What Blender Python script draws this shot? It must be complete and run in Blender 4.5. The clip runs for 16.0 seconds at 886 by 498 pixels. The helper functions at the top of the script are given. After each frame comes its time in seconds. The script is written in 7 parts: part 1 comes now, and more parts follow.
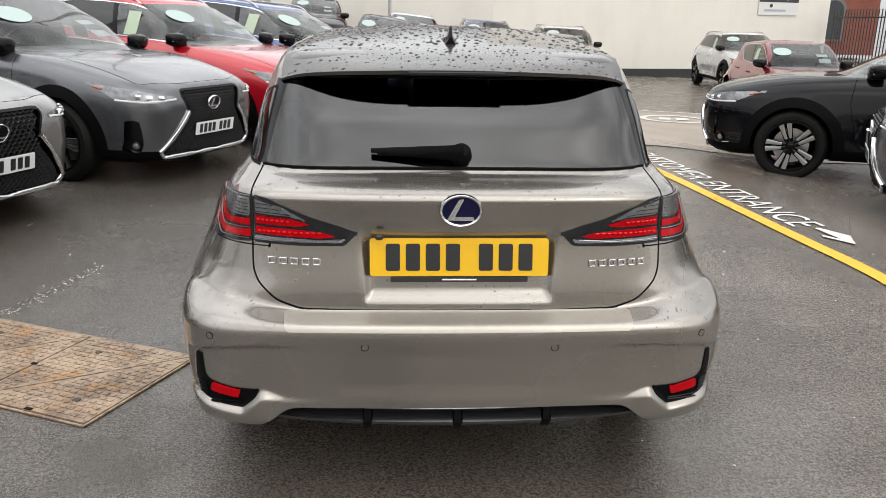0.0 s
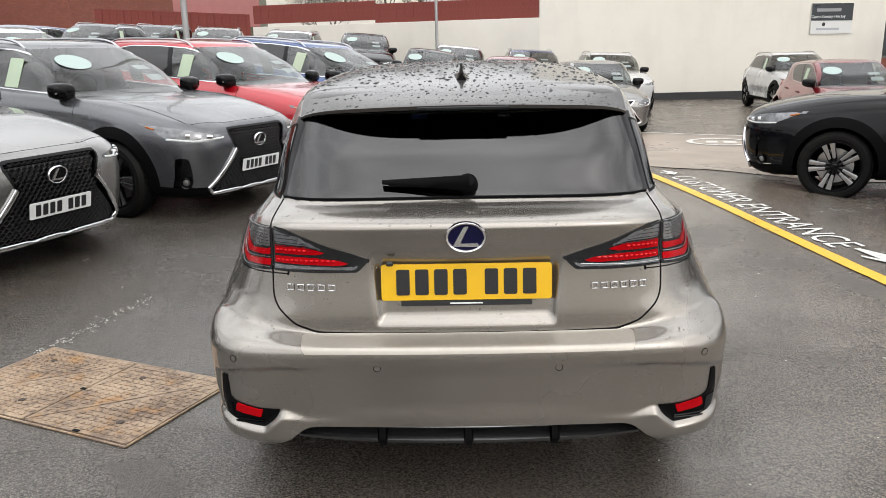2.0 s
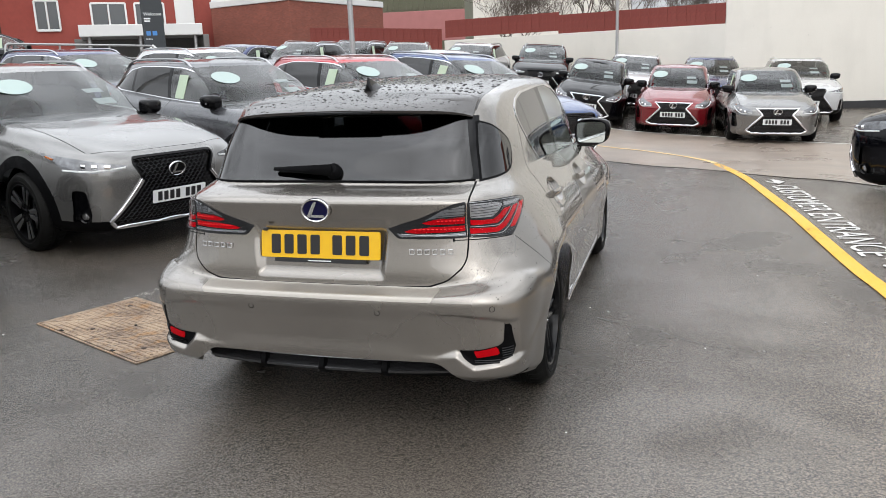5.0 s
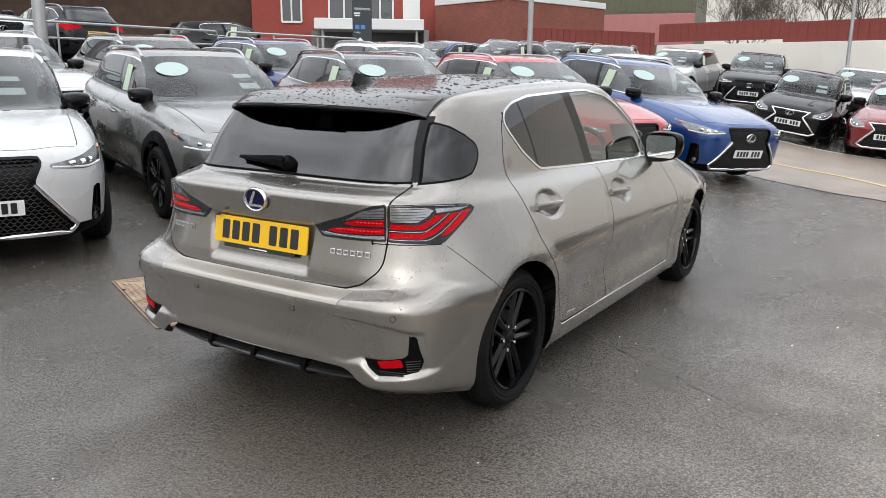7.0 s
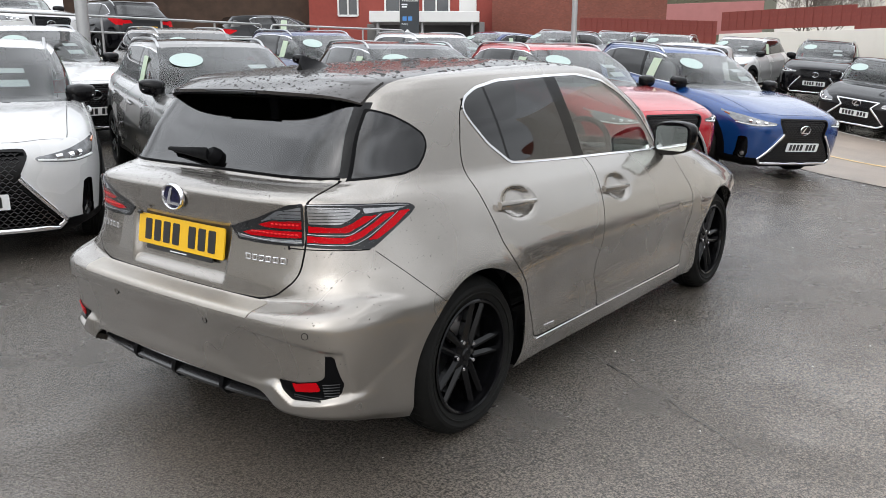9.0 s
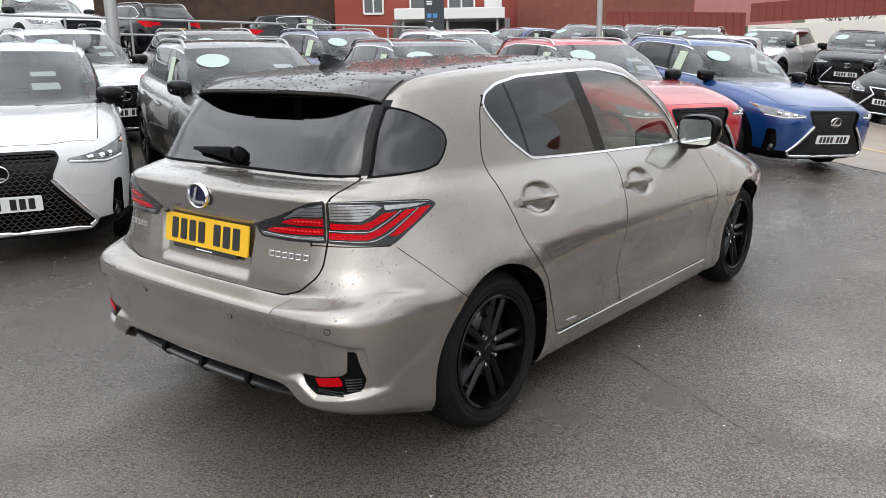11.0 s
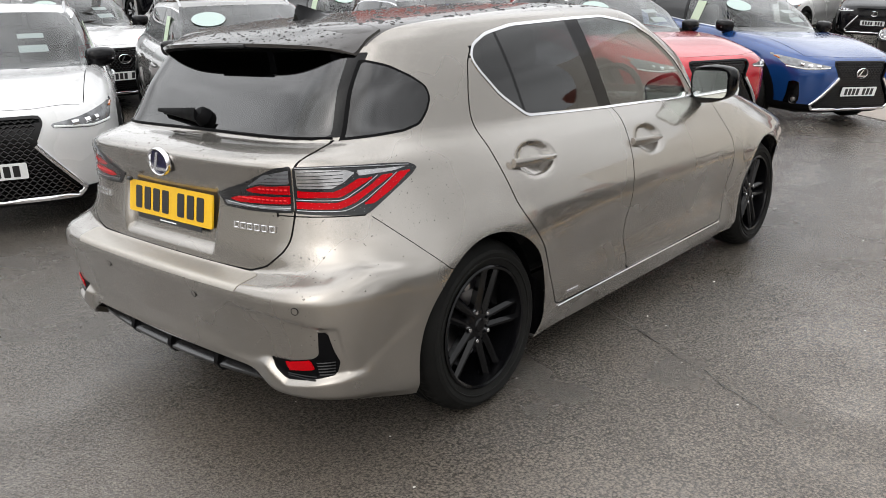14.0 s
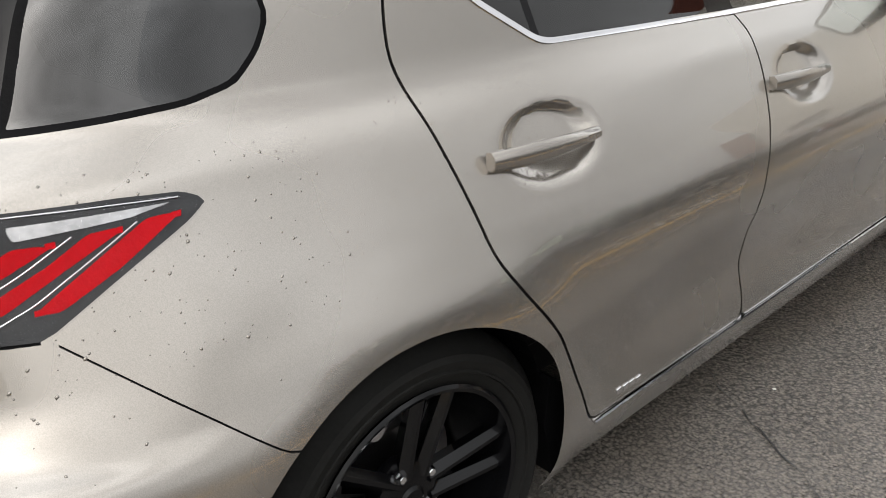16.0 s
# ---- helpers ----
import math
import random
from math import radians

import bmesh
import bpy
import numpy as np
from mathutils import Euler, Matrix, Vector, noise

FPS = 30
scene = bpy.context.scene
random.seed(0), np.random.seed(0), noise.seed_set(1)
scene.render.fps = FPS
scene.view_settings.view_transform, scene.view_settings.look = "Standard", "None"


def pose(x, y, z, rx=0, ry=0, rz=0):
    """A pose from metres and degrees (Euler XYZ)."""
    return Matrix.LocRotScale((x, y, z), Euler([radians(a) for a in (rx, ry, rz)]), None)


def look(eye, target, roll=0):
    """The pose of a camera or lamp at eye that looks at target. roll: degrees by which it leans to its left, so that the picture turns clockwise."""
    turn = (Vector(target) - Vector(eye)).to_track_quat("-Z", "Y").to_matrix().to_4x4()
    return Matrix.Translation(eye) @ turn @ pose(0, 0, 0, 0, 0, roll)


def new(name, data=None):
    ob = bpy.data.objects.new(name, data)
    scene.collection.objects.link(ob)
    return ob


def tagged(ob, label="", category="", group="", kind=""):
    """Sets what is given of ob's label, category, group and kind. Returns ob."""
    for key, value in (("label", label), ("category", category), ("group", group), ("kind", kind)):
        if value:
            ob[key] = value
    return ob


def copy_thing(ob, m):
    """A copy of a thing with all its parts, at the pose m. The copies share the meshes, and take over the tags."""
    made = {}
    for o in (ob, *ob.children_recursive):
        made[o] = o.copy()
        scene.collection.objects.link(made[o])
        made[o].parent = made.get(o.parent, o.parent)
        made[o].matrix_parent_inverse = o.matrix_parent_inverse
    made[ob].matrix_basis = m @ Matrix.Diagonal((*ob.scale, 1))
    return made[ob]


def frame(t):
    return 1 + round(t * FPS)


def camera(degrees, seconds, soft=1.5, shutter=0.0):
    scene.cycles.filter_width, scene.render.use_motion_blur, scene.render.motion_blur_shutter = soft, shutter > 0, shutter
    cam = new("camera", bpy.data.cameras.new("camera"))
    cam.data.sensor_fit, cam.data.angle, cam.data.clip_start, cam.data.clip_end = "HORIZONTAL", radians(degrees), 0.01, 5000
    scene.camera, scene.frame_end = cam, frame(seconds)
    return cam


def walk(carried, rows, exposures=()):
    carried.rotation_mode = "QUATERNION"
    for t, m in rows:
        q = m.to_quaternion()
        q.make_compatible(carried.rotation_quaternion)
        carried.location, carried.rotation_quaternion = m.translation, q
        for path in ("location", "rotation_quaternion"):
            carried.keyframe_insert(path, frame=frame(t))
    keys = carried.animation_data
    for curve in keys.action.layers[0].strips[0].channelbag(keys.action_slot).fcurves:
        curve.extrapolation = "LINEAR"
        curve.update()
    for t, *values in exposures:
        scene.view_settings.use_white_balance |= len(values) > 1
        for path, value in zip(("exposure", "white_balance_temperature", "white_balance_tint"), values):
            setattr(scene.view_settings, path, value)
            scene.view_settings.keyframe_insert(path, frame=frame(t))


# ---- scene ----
cam = camera(59.2, 16.0, soft=0.65)
PATH = [
    (0, (-0.167, -2.836, 1.445), (-0.062, -0.919, 0.883), 0.9),
    (0.5, (-0.095, -2.793, 1.455), (-0.016, -0.871, 0.91), 0.3),
    (1, (-0.054, -2.771, 1.45), (-0.009, -0.841, 0.928), -0.4),
    (1.5, (-0.033, -2.79, 1.453), (-0.025, -0.854, 0.949), -0.9),
    (2, (-0.028, -2.956, 1.467), (-0.063, -1.018, 0.977), -1.2),
    (2.5, (0.021, -3.19, 1.495), (-0.067, -1.253, 1.005), -1.6),
    (3, (0.243, -3.392, 1.499), (0.099, -1.458, 1.012), -2.0),
    (3.2, (0.347, -3.474, 1.509), (0.177, -1.541, 1.025), -2.1),
    (5.3, (1.518, -3.447, 1.456), (0.868, -1.61, 1.008), -1.7),
    (5.5, (1.622, -3.391, 1.456), (0.915, -1.575, 1.007), -1.3),
    (6, (1.944, -3.301, 1.425), (1.101, -1.543, 0.976), -0.7),
    (6.5, (2.209, -3.114, 1.437), (1.239, -1.424, 0.989), 0.1),
    (7, (2.308, -2.865, 1.434), (1.246, -1.229, 0.991), 0.6),
    (7.5, (2.446, -2.636, 1.417), (1.326, -1.04, 0.972), 1.1),
    (8, (2.533, -2.472, 1.408), (1.382, -0.899, 0.96), 1.1),
    (8.5, (2.48, -2.387, 1.39), (1.311, -0.829, 0.937), 0.7),
    (9, (2.447, -2.277, 1.388), (1.256, -0.737, 0.929), 0.1),
    (9.5, (2.467, -2.232, 1.383), (1.252, -0.711, 0.922), -0.5),
    (10, (2.476, -2.222, 1.381), (1.236, -0.722, 0.92), -0.9),
    (10.2, (2.48, -2.232, 1.391), (1.234, -0.738, 0.926), -0.8),
    (12.5, (2.452, -2.322, 1.383), (1.216, -0.822, 0.912), -1.0),
    (13, (2.433, -2.328, 1.38), (1.197, -0.831, 0.899), -1.3),
    (13.5, (2.416, -2.277, 1.368), (1.171, -0.796, 0.861), -1.6),
    (14, (2.406, -2.016, 1.352), (1.141, -0.573, 0.789), -1.9),
    (14.5, (2.257, -1.73, 1.317), (0.964, -0.344, 0.68), -2.1),
    (15, (2.066, -1.373, 1.271), (0.749, -0.061, 0.533), -2.6),
    (15.1, (2.033, -1.263, 1.274), (0.708, 0.018, 0.497), -2.8),
    (15.5, (1.868, -0.937, 1.267), (0.507, 0.299, 0.48), -2.9),
    (16, (1.639, -0.605, 1.244), (0.247, 0.567, 0.415), -3.5),
]
EXPOSURES = [(0, 0.71, 6760, 10), (3, 0.71, 6700, 10), (5.5, 0.68, 6450, 10), (12.5, 0.75, 6500, 10), (14, 0.78, 6700, 10), (15, 0.88, 6750, 10), (16, 0.86, 6750, 10)]
walk(cam, [(t, look(eye, target, roll)) for t, eye, target, roll in PATH], EXPOSURES)

# ---------------------------------------------------------------- world and light
SUN_EL, SUN_ROT = radians(38), radians(150)
world = bpy.data.worlds.new("overcast_sky")
scene.world = world
world.use_nodes = True
wn = world.node_tree.nodes
wl = world.node_tree.links
sky = wn.new("ShaderNodeTexSky")
sky.sky_type = "NISHITA"
sky.sun_disc = False
sky.sun_elevation, sky.sun_rotation = SUN_EL, SUN_ROT
sky.air_density, sky.dust_density, sky.ozone_density = 1.0, 4.0, 1.0
hsv = wn.new("ShaderNodeHueSaturation")
hsv.inputs["Saturation"].default_value = 0.22
wl.new(sky.outputs[0], hsv.inputs["Color"])
# cloud banks of an overcast sky, broken by thinner patches
wtc = wn.new("ShaderNodeTexCoord")
wmap = wn.new("ShaderNodeMapping")
wmap.inputs["Scale"].default_value = (1.0, 1.0, 2.2)
wl.new(wtc.outputs["Generated"], wmap.inputs["Vector"])
cloud = wn.new("ShaderNodeTexNoise")
cloud.inputs["Scale"].default_value, cloud.inputs["Detail"].default_value = 2.3, 6
wl.new(wmap.outputs[0], cloud.inputs["Vector"])
cr = wn.new("ShaderNodeMapRange")
cr.inputs["From Min"].default_value, cr.inputs["From Max"].default_value = 0.35, 0.68
cr.inputs["To Min"].default_value, cr.inputs["To Max"].default_value = 0.62, 1.35
wl.new(cloud.outputs["Fac"], cr.inputs["Value"])
grey = wn.new("ShaderNodeMix")
grey.data_type = "RGBA"
grey.inputs["Factor"].default_value = 0.75
grey.inputs["B"].default_value = (8.2, 8.5, 8.9, 1)
wl.new(hsv.outputs[0], grey.inputs["A"])
mul = wn.new("ShaderNodeVectorMath")
mul.operation = "SCALE"
wl.new(grey.outputs["Result"], mul.inputs[0])
# an overcast sky is some three times as bright overhead as at its rim
wsep = wn.new("ShaderNodeSeparateXYZ")
wl.new(wtc.outputs["Generated"], wsep.inputs[0])
dome = wn.new("ShaderNodeMapRange")
dome.inputs["From Min"].default_value, dome.inputs["From Max"].default_value = 0.0, 1.0
dome.inputs["To Min"].default_value, dome.inputs["To Max"].default_value = 0.46, 1.48
wl.new(wsep.outputs["Z"], dome.inputs["Value"])
both = wn.new("ShaderNodeMath")
both.operation = "MULTIPLY"
wl.new(cr.outputs[0], both.inputs[0])
wl.new(dome.outputs[0], both.inputs[1])
wl.new(both.outputs[0], mul.inputs["Scale"])
wl.new(mul.outputs[0], wn["Background"].inputs["Color"])
wn["Background"].inputs["Strength"].default_value = 0.146

sun = new("sun", bpy.data.lights.new("sun", "SUN"))
sun.data.energy, sun.data.angle, sun.data.color = 0.4, radians(100), (1.0, 0.96, 0.9)
sun.matrix_world = look((0, 0, 30), (-30 * math.cos(SUN_EL) * math.sin(SUN_ROT), -30 * math.cos(SUN_EL) * math.cos(SUN_ROT), 30 - 30 * math.sin(SUN_EL)))

# ---------------------------------------------------------------- materials


class Mat:
    """A Principled material and a few helpers to feed its inputs."""

    def __init__(self, name, color=(0.5, 0.5, 0.5), rough=0.5, metal=0.0, coat=0.0, spec=0.5):
        self.m = bpy.data.materials.new(name)
        self.m.use_nodes = True
        self.n, self.l = self.m.node_tree.nodes, self.m.node_tree.links
        self.p = self.n["Principled BSDF"]
        self.set("Base Color", (*color, 1))
        self.set("Roughness", rough)
        self.set("Metallic", metal)
        self.set("Coat Weight", coat)
        self.set("Coat Roughness", 0.03)
        self.set("Specular IOR Level", spec)
        self.co = None

    def set(self, key, v):
        if isinstance(v, (int, float, tuple)):
            self.p.inputs[key].default_value = v
        else:
            self.l.new(v, self.p.inputs[key])

    def coords(self, scale=(1, 1, 1)):
        if self.co is None:
            self.co = self.n.new("ShaderNodeTexCoord").outputs["Object"]
        mp = self.n.new("ShaderNodeMapping")
        mp.inputs["Scale"].default_value = scale
        self.l.new(self.co, mp.inputs["Vector"])
        return mp.outputs[0]

    def noise(self, size, detail=4, rough=0.55, stretch=(1, 1, 1)):
        t = self.n.new("ShaderNodeTexNoise")
        t.inputs["Scale"].default_value, t.inputs["Detail"].default_value, t.inputs["Roughness"].default_value = 1.0 / size, detail, rough
        self.l.new(self.coords(stretch), t.inputs["Vector"])
        return t.outputs["Fac"]

    def cells(self, size, feature="F1", rand=1.0):
        t = self.n.new("ShaderNodeTexVoronoi")
        t.feature = feature
        t.inputs["Scale"].default_value = 1.0 / size
        t.inputs["Randomness"].default_value = rand
        self.l.new(self.coords(), t.inputs["Vector"])
        return t.outputs["Distance"]

    def ramp(self, fac, a, b, lo=0.0, hi=1.0):
        t = self.n.new("ShaderNodeMapRange")
        for k, v in (("From Min", a), ("From Max", b), ("To Min", lo), ("To Max", hi)):
            t.inputs[k].default_value = v
        self.l.new(fac, t.inputs["Value"])
        return t.outputs[0]

    def mix(self, fac, a, b):
        t = self.n.new("ShaderNodeMix")
        t.data_type = "RGBA"
        if isinstance(fac, (int, float)):
            t.inputs["Factor"].default_value = fac
        else:
            self.l.new(fac, t.inputs["Factor"])
        for k, v in (("A", a), ("B", b)):
            if isinstance(v, tuple):
                t.inputs[k].default_value = (*v[:3], 1)
            else:
                self.l.new(v, t.inputs[k])
        return t.outputs["Result"]

    def math(self, op, a, b):
        t = self.n.new("ShaderNodeMath")
        t.operation = op
        for i, v in enumerate((a, b)):
            if isinstance(v, (int, float)):
                t.inputs[i].default_value = v
            else:
                self.l.new(v, t.inputs[i])
        return t.outputs[0]

    def bump(self, height, strength=0.3, dist=0.01, normal=None):
        t = self.n.new("ShaderNodeBump")
        t.inputs["Strength"].default_value, t.inputs["Distance"].default_value = strength, dist
        self.l.new(height, t.inputs["Height"])
        if normal is not None:
            self.l.new(normal, t.inputs["Normal"])
        self.l.new(t.outputs[0], self.p.inputs["Normal"])
        return t.outputs[0]


def plain(name, color, rough=0.5, metal=0.0, coat=0.0, grain=0.0, size=0.02, spec=0.5):
    m = Mat(name, color, rough, metal, coat, spec)
    if grain:
        n = m.noise(size)
        n2 = m.noise(size * 18)
        dark = tuple(c * (1 - grain) for c in color)
        m.set("Base Color", m.mix(m.math("MULTIPLY", n, m.ramp(n2, 0.3, 0.7, 0.6, 1.4)), color, dark))
        m.set("Roughness", m.ramp(n2, 0.3, 0.7, max(0.05, rough - 0.08), min(1, rough + 0.1)))
        m.bump(n, 0.15, 0.004)
    return m.m


def car_paint(name, color, flake=0.6, rough=0.28, drops=True, bead=0.012, coat=1.0, spec=0.5):
    """Metallic lacquer, wet with beaded rain."""
    m = Mat(name, color, rough, flake, coat, spec)
    n = m.noise(0.0016, 1)
    big = m.noise(0.9, 3)
    m.set("Base Color", m.mix(m.ramp(n, 0.3, 0.7), tuple(c * 0.9 for c in color), tuple(min(1, c * 1.1) for c in color)))
    m.set("Roughness", m.ramp(big, 0.3, 0.7, rough - 0.03, rough + 0.05))
    if drops:
        d = m.cells(bead)
        size = m.noise(0.25, 2)
        drop = m.ramp(m.math("SUBTRACT", d, m.ramp(size, 0.35, 0.75, 0.04, 0.36)), 0.0, -0.12)
        t = m.n.new("ShaderNodeBump")
        t.inputs["Strength"].default_value, t.inputs["Distance"].default_value = 0.22, bead * 0.22
        m.l.new(drop, t.inputs["Height"])
        m.l.new(t.outputs[0], m.p.inputs["Coat Normal"])
    return m.m


def glazing(name, tint, gloss_rough=0.02, ior=1.9):
    """Car glass: tinted see-through with a mirror layer."""
    m = bpy.data.materials.new(name)
    m.use_nodes = True
    n, l = m.node_tree.nodes, m.node_tree.links
    n.remove(n["Principled BSDF"])
    tr = n.new("ShaderNodeBsdfTransparent")
    tr.inputs[0].default_value = (*tint, 1)
    gl = n.new("ShaderNodeBsdfGlossy")
    gl.inputs["Roughness"].default_value = gloss_rough
    lw = n.new("ShaderNodeLayerWeight")
    lw.inputs["Blend"].default_value = 0.5
    pw = n.new("ShaderNodeMath")
    pw.operation = "POWER"
    pw.inputs[1].default_value = 4.0
    l.new(lw.outputs["Facing"], pw.inputs[0])
    fr = n.new("ShaderNodeMapRange")
    fr.inputs["To Min"].default_value = ((ior - 1) / (ior + 1)) ** 2
    l.new(pw.outputs[0], fr.inputs["Value"])
    mx = n.new("ShaderNodeMixShader")
    l.new(fr.outputs[0], mx.inputs[0])
    l.new(tr.outputs[0], mx.inputs[1])
    l.new(gl.outputs[0], mx.inputs[2])
    l.new(mx.outputs[0], n["Material Output"].inputs[0])
    return m


def wet_asphalt():
    m = Mat("wet_asphalt", (0.05, 0.05, 0.05), 0.4)
    stones = m.math("ADD", m.math("MULTIPLY", m.cells(0.009), 0.45), m.math("MULTIPLY", m.noise(0.009, 3, 0.8), 0.7))
    fine = m.noise(0.004, 2, 0.6)
    grit = m.noise(0.016, 3, 0.75)
    patch = m.noise(1.7, 5, 0.6)
    mid = m.noise(0.45, 5, 0.6)
    stain = m.noise(4.5, 4)
    crown = m.ramp(m.math("ADD", stones, m.math("MULTIPLY", grit, 0.55)), 0.46, 1.0)
    base = m.mix(crown, (0.185, 0.163, 0.139), (0.034, 0.030, 0.026))
    base = m.mix(m.ramp(mid, 0.42, 0.72, 0, 0.35), base, (0.105, 0.092, 0.078))
    base = m.mix(m.ramp(stain, 0.52, 0.7, 0, 0.5), base, (0.115, 0.094, 0.074))
    # worn, browner ground to the east, its colour lightened further for the wet sheen
    sx = m.n.new("ShaderNodeSeparateXYZ")
    m.l.new(m.coords(), sx.inputs[0])
    worn = m.math("MULTIPLY", m.ramp(sx.outputs["X"], 0.7, 2.2), m.ramp(m.math("ADD", patch, m.math("MULTIPLY", mid, 0.5)), 0.5, 0.85, 0.25, 0.85))
    base = m.mix(worn, base, m.mix(crown, (0.31, 0.252, 0.196), (0.056, 0.046, 0.036)))
    fleck = m.ramp(m.noise(0.018, 1), 0.78, 0.81)
    base = m.mix(m.math("MULTIPLY", fleck, 0.6), base, (0.3, 0.28, 0.25))
    m.set("Base Color", base)
    wet = m.ramp(m.math("ADD", patch, m.math("MULTIPLY", mid, 0.4)), 0.53, 0.77)
    m.set("Roughness", m.ramp(wet, 0, 1, 0.34, 0.10))
    m.set("Specular IOR Level", m.ramp(wet, 0, 1, 0.75, 1.0))
    h = m.math("ADD", stones, m.math("ADD", m.math("MULTIPLY", fine, 0.4), m.math("MULTIPLY", grit, 0.6)))
    t = m.n.new("ShaderNodeBump")
    t.inputs["Distance"].default_value = 0.007
    m.l.new(m.ramp(wet, 0, 1, 1.0, 0.4), t.inputs["Strength"])
    m.l.new(h, t.inputs["Height"])
    m.l.new(t.outputs[0], m.p.inputs["Normal"])
    return m.m


def render_wall(name, color):
    m = Mat(name, color, 0.85)
    n = m.noise(0.05, 5)
    streak = m.noise(0.5, 5, 0.6, (1, 1, 0.18))
    base = m.mix(m.ramp(streak, 0.5, 0.85, 0, 0.35), color, tuple(c * 0.8 for c in color))
    base = m.mix(m.ramp(m.noise(1.3, 5, 0.65), 0.45, 0.75, 0, 0.45), base, tuple(c * 0.86 for c in color))
    base = m.mix(m.ramp(m.noise(0.16, 4, 0.7), 0.68, 0.76, 0, 0.55), base, tuple(c * 0.62 for c in color))
    m.set("Base Color", base)
    m.bump(n, 0.25, 0.01)
    return m.m


ASPHALT = wet_asphalt()
BLACK = plain("black_trim_plastic", (0.0035, 0.0035, 0.004), 0.5, grain=0.3, size=0.004, spec=0.06)
RIMBLACK = plain("gloss_black_alloy", (0.0025, 0.0025, 0.003), 0.12, spec=0.24)
GLOSSBLACK = plain("gloss_black", (0.002, 0.002, 0.0025), 0.14, spec=0.22)
RUBBER = plain("tyre_rubber", (0.011, 0.011, 0.0105), 0.62, grain=0.4, size=0.006, spec=0.10)
CHROME = plain("chrome", (0.75, 0.75, 0.77), 0.1, 1.0)
MIRROR = plain("tinted_mirror", (0.58, 0.62, 0.60), 0.03, 1.0)
SATIN = plain("satin_alloy", (0.42, 0.42, 0.43), 0.28, 1.0)
LAMPGLASS = glazing("lamp_cover_glass", (0.97, 0.97, 0.97), ior=1.12)
DARKIN = plain("dark_interior_cloth", (0.012, 0.012, 0.013), 0.8, grain=0.3, size=0.005)
CLEARGLASS = glazing("windscreen_glass", (0.66, 0.70, 0.68), ior=1.6)
SIDEGLASS = glazing("side_glass", (0.66, 0.71, 0.68), ior=2.1)
TINTGLASS = glazing("privacy_glass", (0.05, 0.05, 0.055), ior=1.8)
REDLENS = plain("red_lamp_lens", (0.52, 0.003, 0.008), 0.22, grain=0.45, size=0.006, spec=0.06)
CLEARLENS = plain("clear_lamp_lens", (0.56, 0.56, 0.57), 0.2, 0.7, grain=0.75, size=0.025)
SMOKE = plain("smoked_lamp_lens", (0.022, 0.023, 0.025), 0.16, 0.2, grain=0.5, size=0.03, spec=0.35)
GUARDFILM = plain("pale_scuff_film", (0.43, 0.40, 0.358), 0.34, 0.7, grain=0.15, size=0.02)
AMBER = plain("amber_lens", (0.45, 0.12, 0.02), 0.12, coat=1.0)
YELLOWPLATE = plain("yellow_plate", (0.72, 0.42, 0.01), 0.35, grain=0.06)
WHITEPLATE = plain("white_plate", (0.72, 0.73, 0.73), 0.35, grain=0.06)
INK = plain("black_ink", (0.012, 0.012, 0.013), 0.4)
PAPER = plain("white_paper", (0.75, 0.77, 0.77), 0.7, grain=0.06)
SHEET = plain("price_sheet_paper", (0.42, 0.46, 0.47), 0.7, grain=0.1, spec=0.1)
MINT = plain("pale_mint_sticker", (0.37, 0.45, 0.43), 0.6, grain=0.05, spec=0.1)
LIME = plain("pale_green_paper", (0.50, 0.60, 0.46), 0.6, grain=0.08, spec=0.1)

PAINTS = {
    "titanium": car_paint("titanium_paint", (0.272, 0.252, 0.227), 0.85, 0.25),
    "blackroof": car_paint("wet_black_roof_paint", (0.035, 0.031, 0.029), 0.2, 0.22, coat=0.45),
    "silver": car_paint("silver_grey_paint", (0.195, 0.192, 0.186), 0.75, 0.26, False),
    "grey": car_paint("dark_grey_paint", (0.085, 0.088, 0.096), 0.6, 0.25, False, coat=0.8),
    "red": car_paint("bright_red_paint", (0.36, 0.006, 0.014), 0.3, 0.2, False, coat=0.8),
    "darkred": car_paint("dark_red_paint", (0.17, 0.005, 0.010), 0.3, 0.2, False, coat=0.8),
    "blue": car_paint("bright_blue_paint", (0.006, 0.042, 0.165), 0.35, 0.2, False, coat=0.8),
    "navy": car_paint("navy_paint", (0.018, 0.032, 0.11), 0.35, 0.2, False, coat=0.8),
    "white": car_paint("white_paint", (0.46, 0.46, 0.46), 0.0, 0.25, False, coat=0.8),
    "black": car_paint("black_paint", (0.003, 0.003, 0.004), 0.0, 0.05, False, coat=0.0, spec=0.3),
    "taupe": car_paint("taupe_paint", (0.16, 0.148, 0.135), 0.6, 0.25, False, coat=0.8),
}

# ---------------------------------------------------------------- mesh helpers
from mathutils.bvhtree import BVHTree


def part(name, bm, material, parent=None, label="", smooth=None):
    """Link a bmesh as one object, under parent if there is one."""
    me = bpy.data.meshes.new(name)
    if smooth is not None:
        for f in bm.faces:
            f.smooth = True
    bm.normal_update()
    bm.to_mesh(me)
    bm.free()
    for m in material if isinstance(material, (list, tuple)) else [material]:
        me.materials.append(m)
    if smooth is not None:
        me.set_sharp_from_angle(angle=radians(smooth))
    ob = new(name, me)
    ob.parent = parent
    if label:
        ob["label"] = label
    return ob


